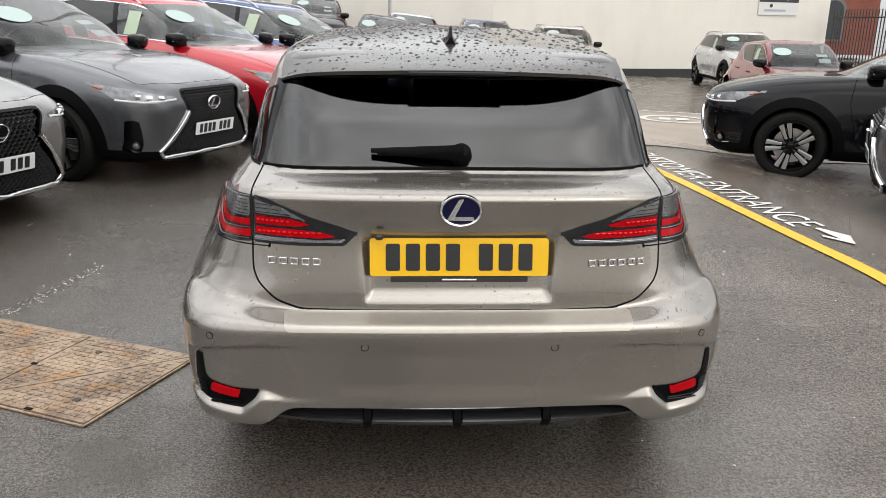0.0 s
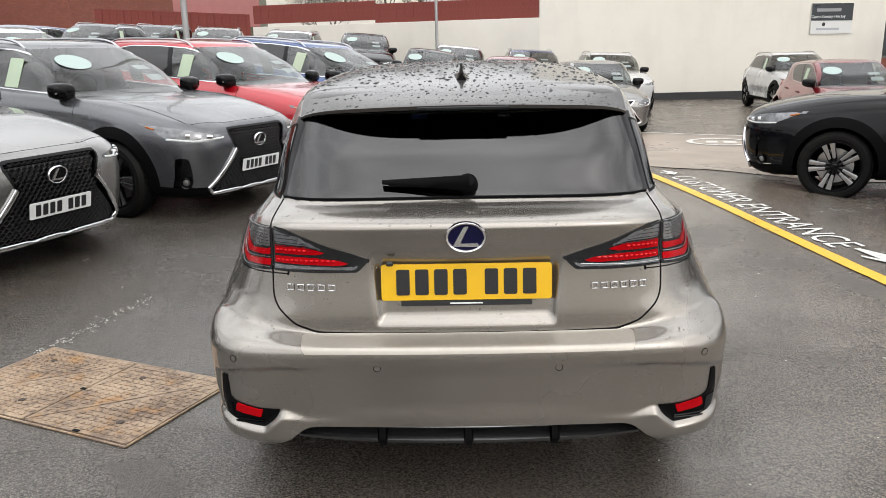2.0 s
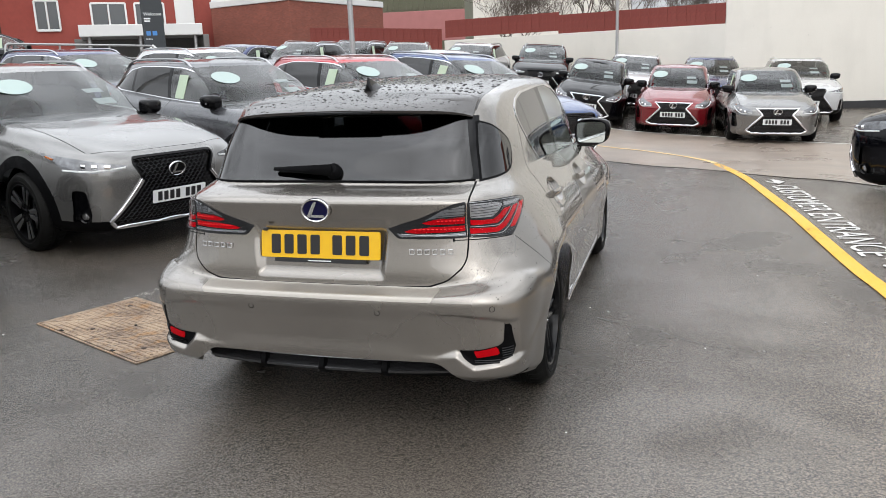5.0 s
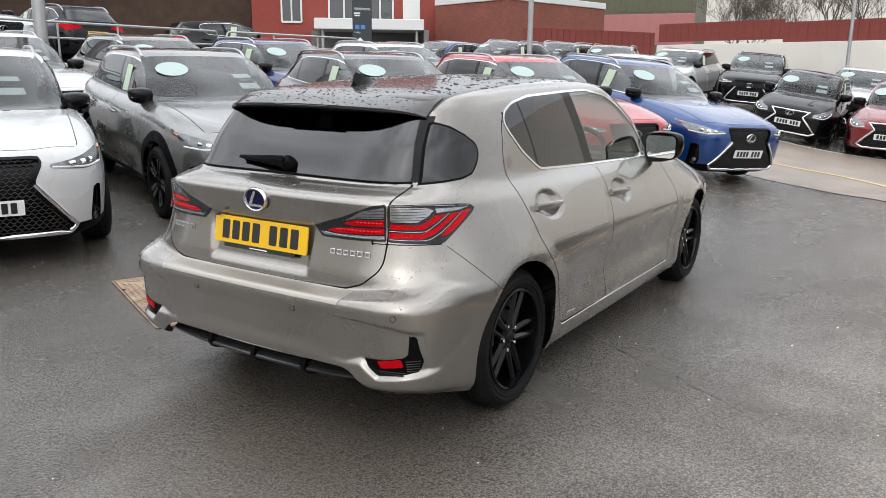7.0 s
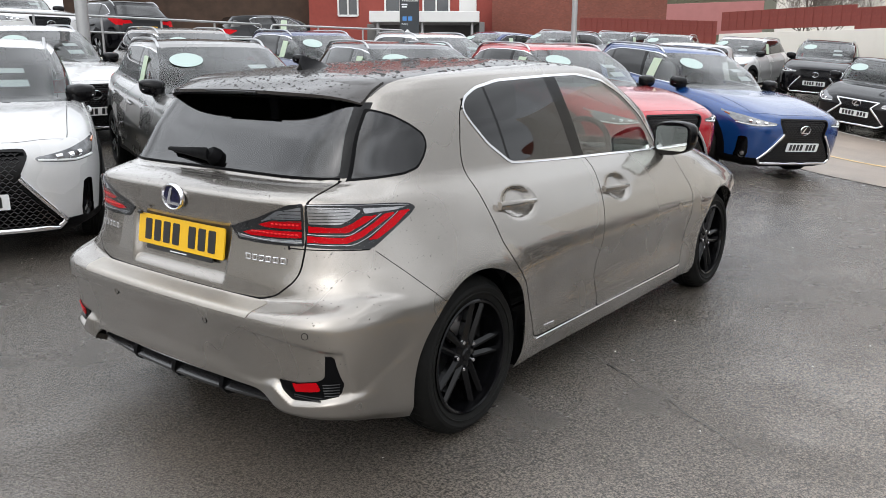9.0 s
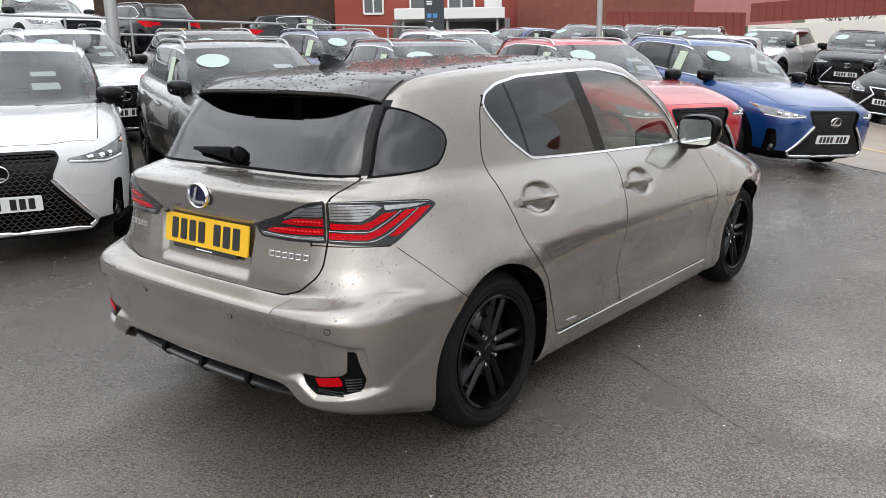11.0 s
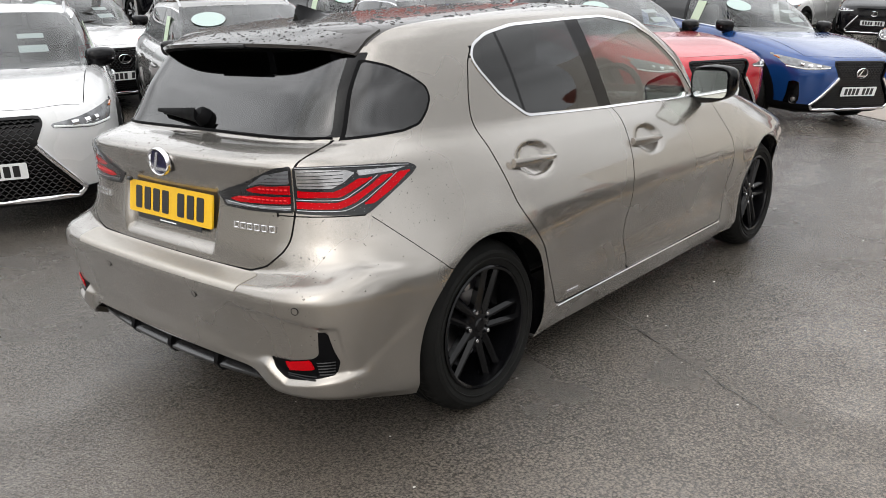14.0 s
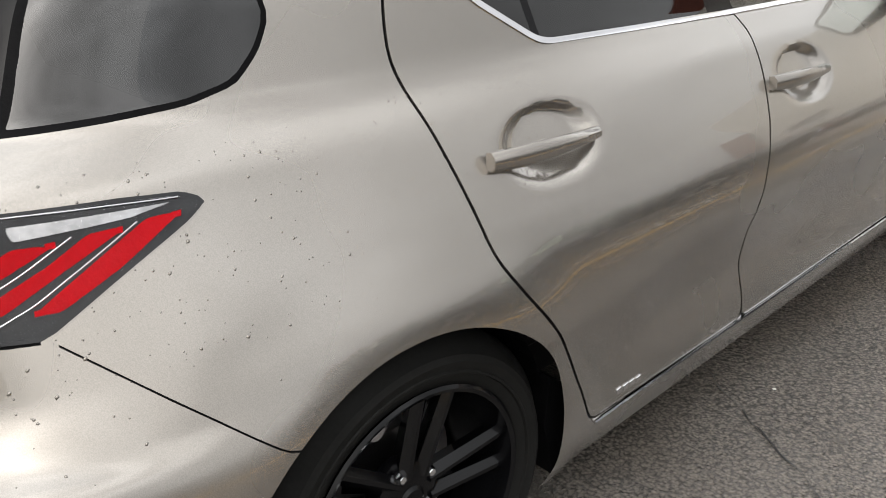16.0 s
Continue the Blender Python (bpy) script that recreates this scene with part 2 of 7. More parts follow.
def bevelled_box(bm, size, at=(0, 0, 0), bevel=0.01, turn=None, seg=1):
    r = bmesh.ops.create_cube(bm, size=1.0)
    vs = r["verts"]
    bmesh.ops.scale(bm, vec=size, verts=vs)
    if bevel:
        es = list({e for v in vs for e in v.link_edges})
        r = bmesh.ops.bevel(bm, geom=es, offset=min(bevel, min(size) * 0.49), segments=seg, affect="EDGES", profile=0.5)
        vs = list({v for f in r["faces"] for v in f.verts} | {v for v in vs if v.is_valid})
    m = Matrix.Translation(at) @ (turn if turn is not None else Matrix.Identity(4))
    bmesh.ops.transform(bm, matrix=m, verts=vs)
    return vs


def box_mesh(size, at=(0, 0, 0), bevel=0.01, turn=None):
    bm = bmesh.new()
    bevelled_box(bm, size, at, bevel, turn)
    return bm


def lathe(bm, profile, seg, axis_m=None, mat=0):
    """Turn (r, h) points round the z axis."""
    rings = []
    for r, h in profile:
        rings.append([bm.verts.new((r * math.cos(2 * math.pi * k / seg), r * math.sin(2 * math.pi * k / seg), h)) for k in range(seg)])
    fs = []
    for a, b in zip(rings, rings[1:]):
        for k in range(seg):
            fs.append(bm.faces.new((a[k], a[(k + 1) % seg], b[(k + 1) % seg], b[k])))
    for f in fs:
        f.material_index = mat
    vs = [v for r in rings for v in r]
    if axis_m is not None:
        bmesh.ops.transform(bm, matrix=axis_m, verts=vs)
    return vs


def tube(bm, pts, r, seg=8):
    """A round bar along a line of points."""
    pts = [Vector(p) for p in pts]
    rings = []
    for i, p in enumerate(pts):
        d = (pts[min(i + 1, len(pts) - 1)] - pts[max(i - 1, 0)]).normalized()
        a = d.orthogonal().normalized() if abs(d.z) > 0.9 else d.cross(Vector((0, 0, 1))).normalized()
        b = d.cross(a)
        rings.append([bm.verts.new(p + r * (math.cos(2 * math.pi * k / seg) * a + math.sin(2 * math.pi * k / seg) * b)) for k in range(seg)])
    for u, v in zip(rings, rings[1:]):
        for k in range(seg):
            bm.faces.new((u[k], u[(k + 1) % seg], v[(k + 1) % seg], v[k]))
    bm.faces.new(rings[0][::-1])
    bm.faces.new(rings[-1])


def prism(bm, poly, depth, m=None):
    """A 2D outline in x, y pulled depth up z."""
    lo = [bm.verts.new((x, y, 0)) for x, y in poly]
    hi = [bm.verts.new((x, y, depth)) for x, y in poly]
    n = len(poly)
    bm.faces.new(lo[::-1])
    bm.faces.new(hi)
    for k in range(n):
        bm.faces.new((lo[k], lo[(k + 1) % n], hi[(k + 1) % n], hi[k]))
    if m is not None:
        bmesh.ops.transform(bm, matrix=m, verts=lo + hi)


def rounded(poly, r, seg=5):
    """The outline with its corners rounded."""
    out = []
    n = len(poly)
    for k in range(n):
        p, a, b = Vector(poly[k]), Vector(poly[k - 1]), Vector(poly[(k + 1) % n])
        da, db = (a - p), (b - p)
        ra = min(r, da.length * 0.45, db.length * 0.45)
        s, e = p + da.normalized() * ra, p + db.normalized() * ra
        for i in range(seg + 1):
            t = i / seg
            out.append(tuple((1 - t) ** 2 * s + 2 * t * (1 - t) * p + t * t * e))
    return out


def poly_sd(P, poly):
    """Signed distance to a closed outline, negative inside; P is N x 2."""
    V = np.asarray(poly, float)
    d = np.full(len(P), 1e9)
    inside = np.zeros(len(P), bool)
    for a, b in zip(V, np.roll(V, -1, 0)):
        e, w = b - a, P - a
        t = np.clip((w @ e) / max(e @ e, 1e-12), 0, 1)
        d = np.minimum(d, np.hypot(*(w - t[:, None] * e).T))
        c = (a[1] > P[:, 1]) != (b[1] > P[:, 1])
        with np.errstate(divide="ignore", invalid="ignore"):
            xs = a[0] + (P[:, 1] - a[1]) * e[0] / e[1]
        inside ^= c & (P[:, 0] < xs)
    return np.where(inside, -d, d)


def line_sd(P, line):
    """Distance to an open line of points; P is N x 2."""
    V = np.asarray(line, float)
    d = np.full(len(P), 1e9)
    for a, b in zip(V[:-1], V[1:]):
        e, w = b - a, P - a
        t = np.clip((w @ e) / max(e @ e, 1e-12), 0, 1)
        d = np.minimum(d, np.hypot(*(w - t[:, None] * e).T))
    return d


def coords(bm):
    return np.array([v.co[:] for v in bm.verts])


def cut(bm, f, sel):
    """Split the mesh along f = 0 among the vertices that sel picks."""
    P = coords(bm)
    val = np.where(sel(P), f(P), np.nan)
    bm.verts.index_update()
    zero = set()
    for i in np.nonzero(np.abs(val) < 4e-4)[0]:
        val[i] = 0.0
    bm.verts.ensure_lookup_table()
    for i in np.nonzero(val == 0)[0]:
        zero.add(bm.verts[i])
    todo = []
    for e in bm.edges:
        a, b = val[e.verts[0].index], val[e.verts[1].index]
        if a * b < 0:
            todo.append((e, e.verts[0], a / (a - b)))
    faces = set()
    for v in zero:
        faces.update(v.link_faces)
    for e, v, t in todo:
        faces.update(e.link_faces)
        zero.add(bmesh.utils.edge_split(e, v, t)[1])
    for f0 in faces:
        zs = [v for v in f0.verts if v in zero]
        if len(zs) == 2:
            a, b = zs
            if not any(b in e.verts for e in a.link_edges if f0 in e.link_faces):
                bmesh.utils.face_split(f0, a, b)


def centroids(bm):
    return np.array([f.calc_center_median()[:] for f in bm.faces])


def take(bm, mask):
    """A new bmesh of the faces that mask picks."""
    out = bmesh.new()
    done = {}
    for f, k in zip(bm.faces, mask):
        if not k:
            continue
        vs = []
        for v in f.verts:
            if v not in done:
                done[v] = out.verts.new(v.co)
            vs.append(done[v])
        try:
            g = out.faces.new(vs)
            g.smooth = True
        except ValueError:
            pass
    return out


def shifted(bm, d):
    """Move a sheet along its own normals."""
    bm.normal_update()
    for v in bm.verts:
        v.co += v.normal * d
    return bm


def rimmed(bm, depth):
    """Fold the open border of a sheet inwards, so that it has an edge of that depth."""
    bm.normal_update()
    es = [e for e in bm.edges if e.is_boundary]
    nrm = {v: v.normal.copy() for e in es for v in e.verts}
    r = bmesh.ops.extrude_edge_only(bm, edges=es)
    src = {}
    for e in es:
        for v in e.verts:
            src[tuple(round(c, 6) for c in v.co)] = nrm[v]
    for v in [g for g in r["geom"] if isinstance(g, bmesh.types.BMVert)]:
        n = src.get(tuple(round(c, 6) for c in v.co))
        if n is not None:
            v.co -= n * depth
    for f in bm.faces:
        f.smooth = True
    return bm


def pchip(x, y, xi):
    """Monotone cubic through (x, y); y may have more columns."""
    x, y = np.asarray(x, float), np.asarray(y, float)
    one = y.ndim == 1
    if one:
        y = y[:, None]
    h = np.diff(x)
    d = np.diff(y, axis=0) / h[:, None]
    m = np.zeros_like(y)
    if len(x) > 2:
        w1, w2 = 2 * h[1:] + h[:-1], h[1:] + 2 * h[:-1]
        with np.errstate(divide="ignore", invalid="ignore"):
            hm = (w1 + w2)[:, None] / (w1[:, None] / d[:-1] + w2[:, None] / d[1:])
        m[1:-1] = np.where(d[:-1] * d[1:] > 0, hm, 0)
    m[0], m[-1] = d[0], d[-1]
    xi = np.asarray(xi, float)
    k = np.clip(np.searchsorted(x, xi) - 1, 0, len(h) - 1)
    t = ((xi - x[k]) / h[k])[:, None]
    hk = h[k][:, None]
    out = y[k] * (1 + 2 * t) * (1 - t) ** 2 + hk * m[k] * t * (1 - t) ** 2 + y[k + 1] * t * t * (3 - 2 * t) + hk * m[k + 1] * t * t * (t - 1)
    return out[:, 0] if one else out

# ---------------------------------------------------------------- car bodies
# A body is a stack of rings from the sill to the roof. A ring is, in plan, a superellipse:
# half width, tail y, nose y, tail and nose fullness, and heights at five stations along the car.
# The origin is on the ground under the rear axle; the nose points along +y.


def ring(row, mid, stations, cols):
    w, yr, yf, nr, nf, zs = row
    mid = min(mid, yf - 0.35)
    th = np.linspace(0, math.pi / 2, 500)
    s, c = np.sin(th), np.cos(th)
    out = []
    for y0, n, k in ((yr, nr, cols[0]), (yf, nf, cols[2])):
        x = w * s ** (2 / n)
        y = mid + (y0 - mid) * c ** (2 / n)
        corner = int(np.argmin(np.abs(x / max(w, 1e-6) - np.abs((y - mid) / (y0 - mid))))) if w > 1e-6 else 250
        out.append((x, y, corner, k))
    (xr, yr_, cr_, kr), (xf, yf_, cf, kf) = out

    def resample(x, y, k, end):
        L = np.concatenate([[0], np.cumsum(np.hypot(np.diff(x), np.diff(y)))])
        t = np.linspace(0, L[-1], k + 1)
        if not end:
            t = t[:-1]
        return np.interp(t, L, x), np.interp(t, L, y)

    a = resample(xr[: cr_ + 1], yr_[: cr_ + 1], kr, False)
    sx = np.concatenate([xr[cr_:], xf[cf:][::-1]])
    sy = np.concatenate([yr_[cr_:], yf_[cf:][::-1]])
    b = resample(sx, sy, cols[1], False)
    d = resample(xf[: cf + 1][::-1], yf_[: cf + 1][::-1], kf, True)
    x = np.concatenate([a[0], b[0], d[0]])
    y = np.concatenate([a[1], b[1], d[1]])
    z = pchip(stations, zs, np.clip(y, stations[0], stations[-1]))
    return np.stack([x, y, z], 1)


def shell(spec, cols, fine):
    """The whole skin as a bmesh."""
    rings = np.array([ring(r, spec["mid"], spec["stations"], cols) for r in spec["rows"]])
    M = len(rings)
    sub = spec["sub"]
    t = np.concatenate([np.linspace(k, k + 1, max(2, int(round(sub[k] * fine))), endpoint=False) for k in range(M - 1)] + [[M - 1]])
    G = pchip(np.arange(M), rings.reshape(M, -1), t).reshape(len(t), -1, 3)
    # the roof is crowned
    if "crown" in spec:
        G = spec["crown"](G, t)
    bm = bmesh.new()
    N = G.shape[1]
    vr = [[bm.verts.new(p) for p in row] for row in G]
    vl = [[(vr[i][j] if abs(p[0]) < 1e-6 else bm.verts.new((-p[0], p[1], p[2]))) for j, p in enumerate(row)] for i, row in enumerate(G)]
    for i in range(len(t) - 1):
        for j in range(N - 1):
            for g, flip in ((vr, False), (vl, True)):
                q = [g[i][j], g[i][j + 1], g[i + 1][j + 1], g[i + 1][j]]
                if flip:
                    q.reverse()
                try:
                    bm.faces.new(q)
                except ValueError:
                    pass
    bmesh.ops.remove_doubles(bm, verts=bm.verts, dist=2e-4)
    bmesh.ops.dissolve_degenerate(bm, edges=bm.edges, dist=1e-4)
    bmesh.ops.recalc_face_normals(bm, faces=bm.faces)
    return bm


def moved(bm, field):
    """Shift every vertex by field(P), an N x 3 array."""
    P = coords(bm)
    D = field(P)
    for v, d in zip(bm.verts, D):
        v.co += Vector(d)


def bumpf(d, w):
    """1 where d < 0, falling smoothly to 0 at d = w."""
    t = np.clip(1 - d / w, 0, 1)
    return t * t * (3 - 2 * t)

HATCH = dict(
    mid=1.3, stations=(-0.62, -0.2, 1.0, 2.3, 3.2), bow=0.04, hub=0.310, base=2.6, arch=0.347, track=0.746,
    rows=[
        (0.815, -0.68, 3.30, 10, 5, (0.245, 0.175, 0.17, 0.17, 0.17)),
        (0.842, -0.745, 3.40, 12, 5, (0.295, 0.24, 0.25, 0.235, 0.235)),
        (0.858, -0.775, 3.44, 12, 5, (0.45, 0.42, 0.42, 0.42, 0.42)),
        (0.882, -0.795, 3.46, 9.5, 5, (0.585, 0.56, 0.56, 0.56, 0.56)),
        (0.882, -0.787, 3.45, 9, 5, (0.612, 0.60, 0.60, 0.60, 0.60)),
        (0.872, -0.705, 3.43, 7.5, 5, (0.634, 0.68, 0.67, 0.66, 0.66)),
        (0.848, -0.700, 3.38, 7, 5, (0.68, 0.75, 0.74, 0.72, 0.70)),
        (0.788, -0.668, 3.28, 7, 4.5, (0.86, 0.87, 0.85, 0.82, 0.76)),
        (0.752, -0.684, 3.15, 7, 4, (0.955, 0.935, 0.91, 0.88, 0.80)),
        (0.715, -0.600, 2.75, 7, 3.5, (0.995, 0.985, 0.955, 0.93, 0.88)),
        (0.702, -0.550, 2.38, 7, 4.5, (1.005, 1.01, 0.97, 0.935, 0.945)),
        (0.660, -0.43, 2.05, 8, 5, (1.14, 1.17, 1.16, 1.15, 1.15)),
        (0.600, -0.30, 1.56, 10, 4.5, (1.27, 1.30, 1.345, 1.355, 1.355)),
        (0.570, -0.27, 1.48, 9, 4, (1.30, 1.335, 1.375, 1.38, 1.38)),
        (0.40, -0.10, 1.25, 7, 3.5, (1.31, 1.355, 1.41, 1.405, 1.40)),
        (0.0, 0.10, 1.05, 5, 3, (1.315, 1.365, 1.425, 1.41, 1.40)),
    ],
    sub=[9, 18, 14, 2, 5, 4, 9, 6, 4, 4, 9, 9, 3, 5, 6],
    glass=[(0.172, 1.225), (0.20, 1.175), (0.29, 1.083), (0.437, 0.992), (0.70, 0.978), (1.04, 0.963), (1.55, 0.945), (2.03, 0.925), (1.93, 1.02), (1.80, 1.125), (1.58, 1.25), (1.39, 1.32), (1.14, 1.352), (0.89, 1.347), (0.465, 1.332), (0.295, 1.306), (0.205, 1.270)],
    bpillar=[(0.825, 1.36), (0.93, 1.36), (1.085, 0.95), (0.985, 0.95)],
    cpillar=[(0.335, 1.34), (0.352, 1.34), (0.448, 0.97), (0.430, 0.97)],
    screen_z=(0.965, 1.375), rear_glass=[(-0.585, 1.020), (0.585, 1.020), (0.525, 1.268), (-0.525, 1.268)],
    grille=[(-0.40, 0.70), (0.40, 0.70), (0.27, 0.57), (0.56, 0.27), (0.45, 0.22), (-0.45, 0.22), (-0.56, 0.27), (-0.27, 0.57)],
    headlamp=[(0.46, 0.60), (0.72, 0.585), (1.10, 0.70), (1.22, 0.765), (0.92, 0.745), (0.50, 0.665)], nose=3.46, noseq=3.46,
    plate=(0.44, 0.60), badge=0.635, roof=1.41, clad=False, arch_clad=0.0,
    doors=[[(0.155, 1.21), (0.118, 1.10), (0.108, 1.03), (0.130, 0.92), (0.145, 0.83), (0.16, 0.72), (0.20, 0.655), (0.262, 0.57), (0.32, 0.47), (0.372, 0.37), (0.415, 0.272), (0.99, 0.266), (0.965, 0.45), (0.96, 0.62), (1.03, 0.76), (1.075, 0.85), (1.085, 0.93), (1.07, 0.965), (0.93, 1.365), (0.5, 1.352), (0.25, 1.32)],
           [(0.99, 0.266), (0.965, 0.45), (0.96, 0.62), (1.03, 0.76), (1.075, 0.85), (1.085, 0.93), (1.07, 0.965), (0.93, 1.365), (1.2, 1.37), (1.6, 1.265), (2.06, 0.93), (2.11, 0.70), (2.03, 0.27)]],
)

SUV = dict(
    mid=1.3, stations=(-0.75, -0.2, 1.1, 2.4, 3.35), bow=0.05, hub=0.345, base=2.64, arch=0.385, track=0.82,
    rows=[
        (0.82, -0.80, 3.42, 7, 5, (0.30, 0.22, 0.24, 0.22, 0.22)),
        (0.90, -0.87, 3.50, 7, 5, (0.38, 0.30, 0.31, 0.30, 0.28)),
        (0.915, -0.90, 3.56, 7, 5, (0.50, 0.50, 0.50, 0.50, 0.46)),
        (0.92, -0.91, 3.57, 7, 5, (0.66, 0.64, 0.63, 0.63, 0.64)),
        (0.905, -0.89, 3.55, 7.5, 5, (0.80, 0.80, 0.78, 0.77, 0.78)),
        (0.885, -0.86, 3.49, 7, 4.6, (0.95, 0.93, 0.90, 0.89, 0.865)),
        (0.85, -0.85, 3.34, 7, 4, (1.04, 1.0, 0.98, 0.97, 0.925)),
        (0.80, -0.83, 2.85, 6.5, 3.6, (1.10, 1.06, 1.03, 1.03, 1.0)),
        (0.785, -0.81, 2.32, 6.5, 3, (1.11, 1.08, 1.04, 1.05, 1.06)),
        (0.73, -0.68, 1.85, 5.5, 3, (1.25, 1.25, 1.26, 1.26, 1.26)),
        (0.64, -0.50, 1.32, 5, 2.6, (1.39, 1.43, 1.455, 1.46, 1.46)),
        (0.59, -0.48, 1.26, 5, 2.6, (1.415, 1.455, 1.485, 1.48, 1.48)),
        (0.38, -0.35, 1.0, 5, 2.6, (1.43, 1.48, 1.51, 1.50, 1.50)),
        (0.0, -0.2, 0.8, 5, 2.6, (1.435, 1.485, 1.52, 1.51, 1.51)),
    ],
    sub=[3, 4, 4, 4, 5, 4, 4, 3, 7, 7, 3, 4, 5],
    glass=[(-0.47, 1.16), (-0.30, 1.115), (0.5, 1.085), (1.0, 1.065), (2.10, 1.045), (1.75, 1.25), (1.42, 1.38), (1.15, 1.435), (0.7, 1.44), (0.2, 1.425), (-0.12, 1.37)],
    bpillar=[(0.86, 1.45), (0.94, 1.45), (1.02, 1.05), (0.95, 1.05)],
    cpillar=[(0.02, 1.44), (0.07, 1.44), (0.10, 1.08), (0.04, 1.08)],
    screen_z=(1.07, 1.475), rear_glass=[(-0.62, 1.13), (0.62, 1.13), (0.54, 1.36), (-0.54, 1.36)],
    grille=[(-0.38, 0.85), (0.38, 0.85), (0.40, 0.80), (0.335, 0.66), (0.60, 0.33), (0.55, 0.275), (-0.55, 0.275), (-0.60, 0.33), (-0.335, 0.66), (-0.40, 0.80)],
    headlamp=[(0.46, 0.760), (0.80, 0.738), (1.10, 0.746), (1.40, 0.872), (1.0, 0.848), (0.47, 0.79)], nose=3.57, noseq=3.57,
    plate=(0.50, 0.60), badge=0.715, roof=1.5, clad=True, arch_clad=0.10,
    doors=[[(-0.02, 1.08), (0.02, 0.80), (0.25, 0.62), (0.40, 0.42), (0.96, 0.40), (1.02, 0.70), (1.0, 1.06), (0.90, 1.46), (0.3, 1.45), (0.0, 1.40)],
           [(0.96, 0.40), (1.02, 0.70), (1.0, 1.06), (0.90, 1.46), (1.2, 1.46), (1.75, 1.26), (2.13, 1.04), (2.16, 0.80), (2.06, 0.40)]],
)

HEADLENS = plain("headlamp_lens", (0.30, 0.305, 0.315), 0.12, 0.8, grain=0.9, size=0.05, spec=0.5)


def number_plate(parent, m, face):
    """A plate of plain bars, 520 x 111 mm, at the pose m (x right, y up, z out)."""
    bm = bmesh.new()
    prism(bm, rounded([(-0.26, -0.0555), (0.26, -0.0555), (0.26, 0.0555), (-0.26, 0.0555)], 0.01, 3), 0.006, m)
    p = part("number_plate", bm, face, parent)
    for k in (-0.215, -0.157, -0.099, -0.041, 0.055, 0.113, 0.171):
        bm = bmesh.new()
        prism(bm, rounded([(k - 0.019, -0.0395), (k + 0.022, -0.0395), (k + 0.022, 0.0395), (k - 0.019, 0.0395)], 0.006, 2), 0.0015, m @ pose(0.02, 0, 0.0062))
        part("character_bar", bm, INK, p)
    return p


def oval_badge(parent, m, w, h, centre):
    """A chrome ring round a plain disc with one slanted stroke."""
    bm = bmesh.new()
    n = 28
    prof = [(0.82, 0.0), (0.86, 0.009), (0.95, 0.011), (1.0, 0.005), (1.0, -0.004)]
    rings = [[bm.verts.new((w / 2 * r * math.cos(2 * math.pi * k / n), h / 2 * r * math.sin(2 * math.pi * k / n), z)) for k in range(n)] for r, z in prof]
    for a, b in zip(rings, rings[1:]):
        for k in range(n):
            bm.faces.new((a[k], b[k], b[(k + 1) % n], a[(k + 1) % n]))
    prism(bm, rounded([(-0.05 * w, 0.34 * h), (0.07 * w, 0.36 * h), (-0.14 * w, -0.2 * h), (0.3 * w, -0.2 * h), (0.3 * w, -0.32 * h), (-0.32 * w, -0.3 * h)], 0.004, 2), 0.007, pose(0, 0, 0.0))
    bmesh.ops.transform(bm, matrix=m, verts=bm.verts)
    b = part("badge", bm, CHROME, parent, "oval chrome badge", 40)
    bm = bmesh.new()
    prism(bm, [(w * 0.44 * math.cos(2 * math.pi * k / n), h * 0.44 * math.sin(2 * math.pi * k / n)) for k in range(n)], 0.003, m)
    part("badge_disc", bm, centre, b)
    return b


BADGEBLUE = plain("deep_blue_enamel", (0.004, 0.004, 0.03), 0.12, spec=0.25)


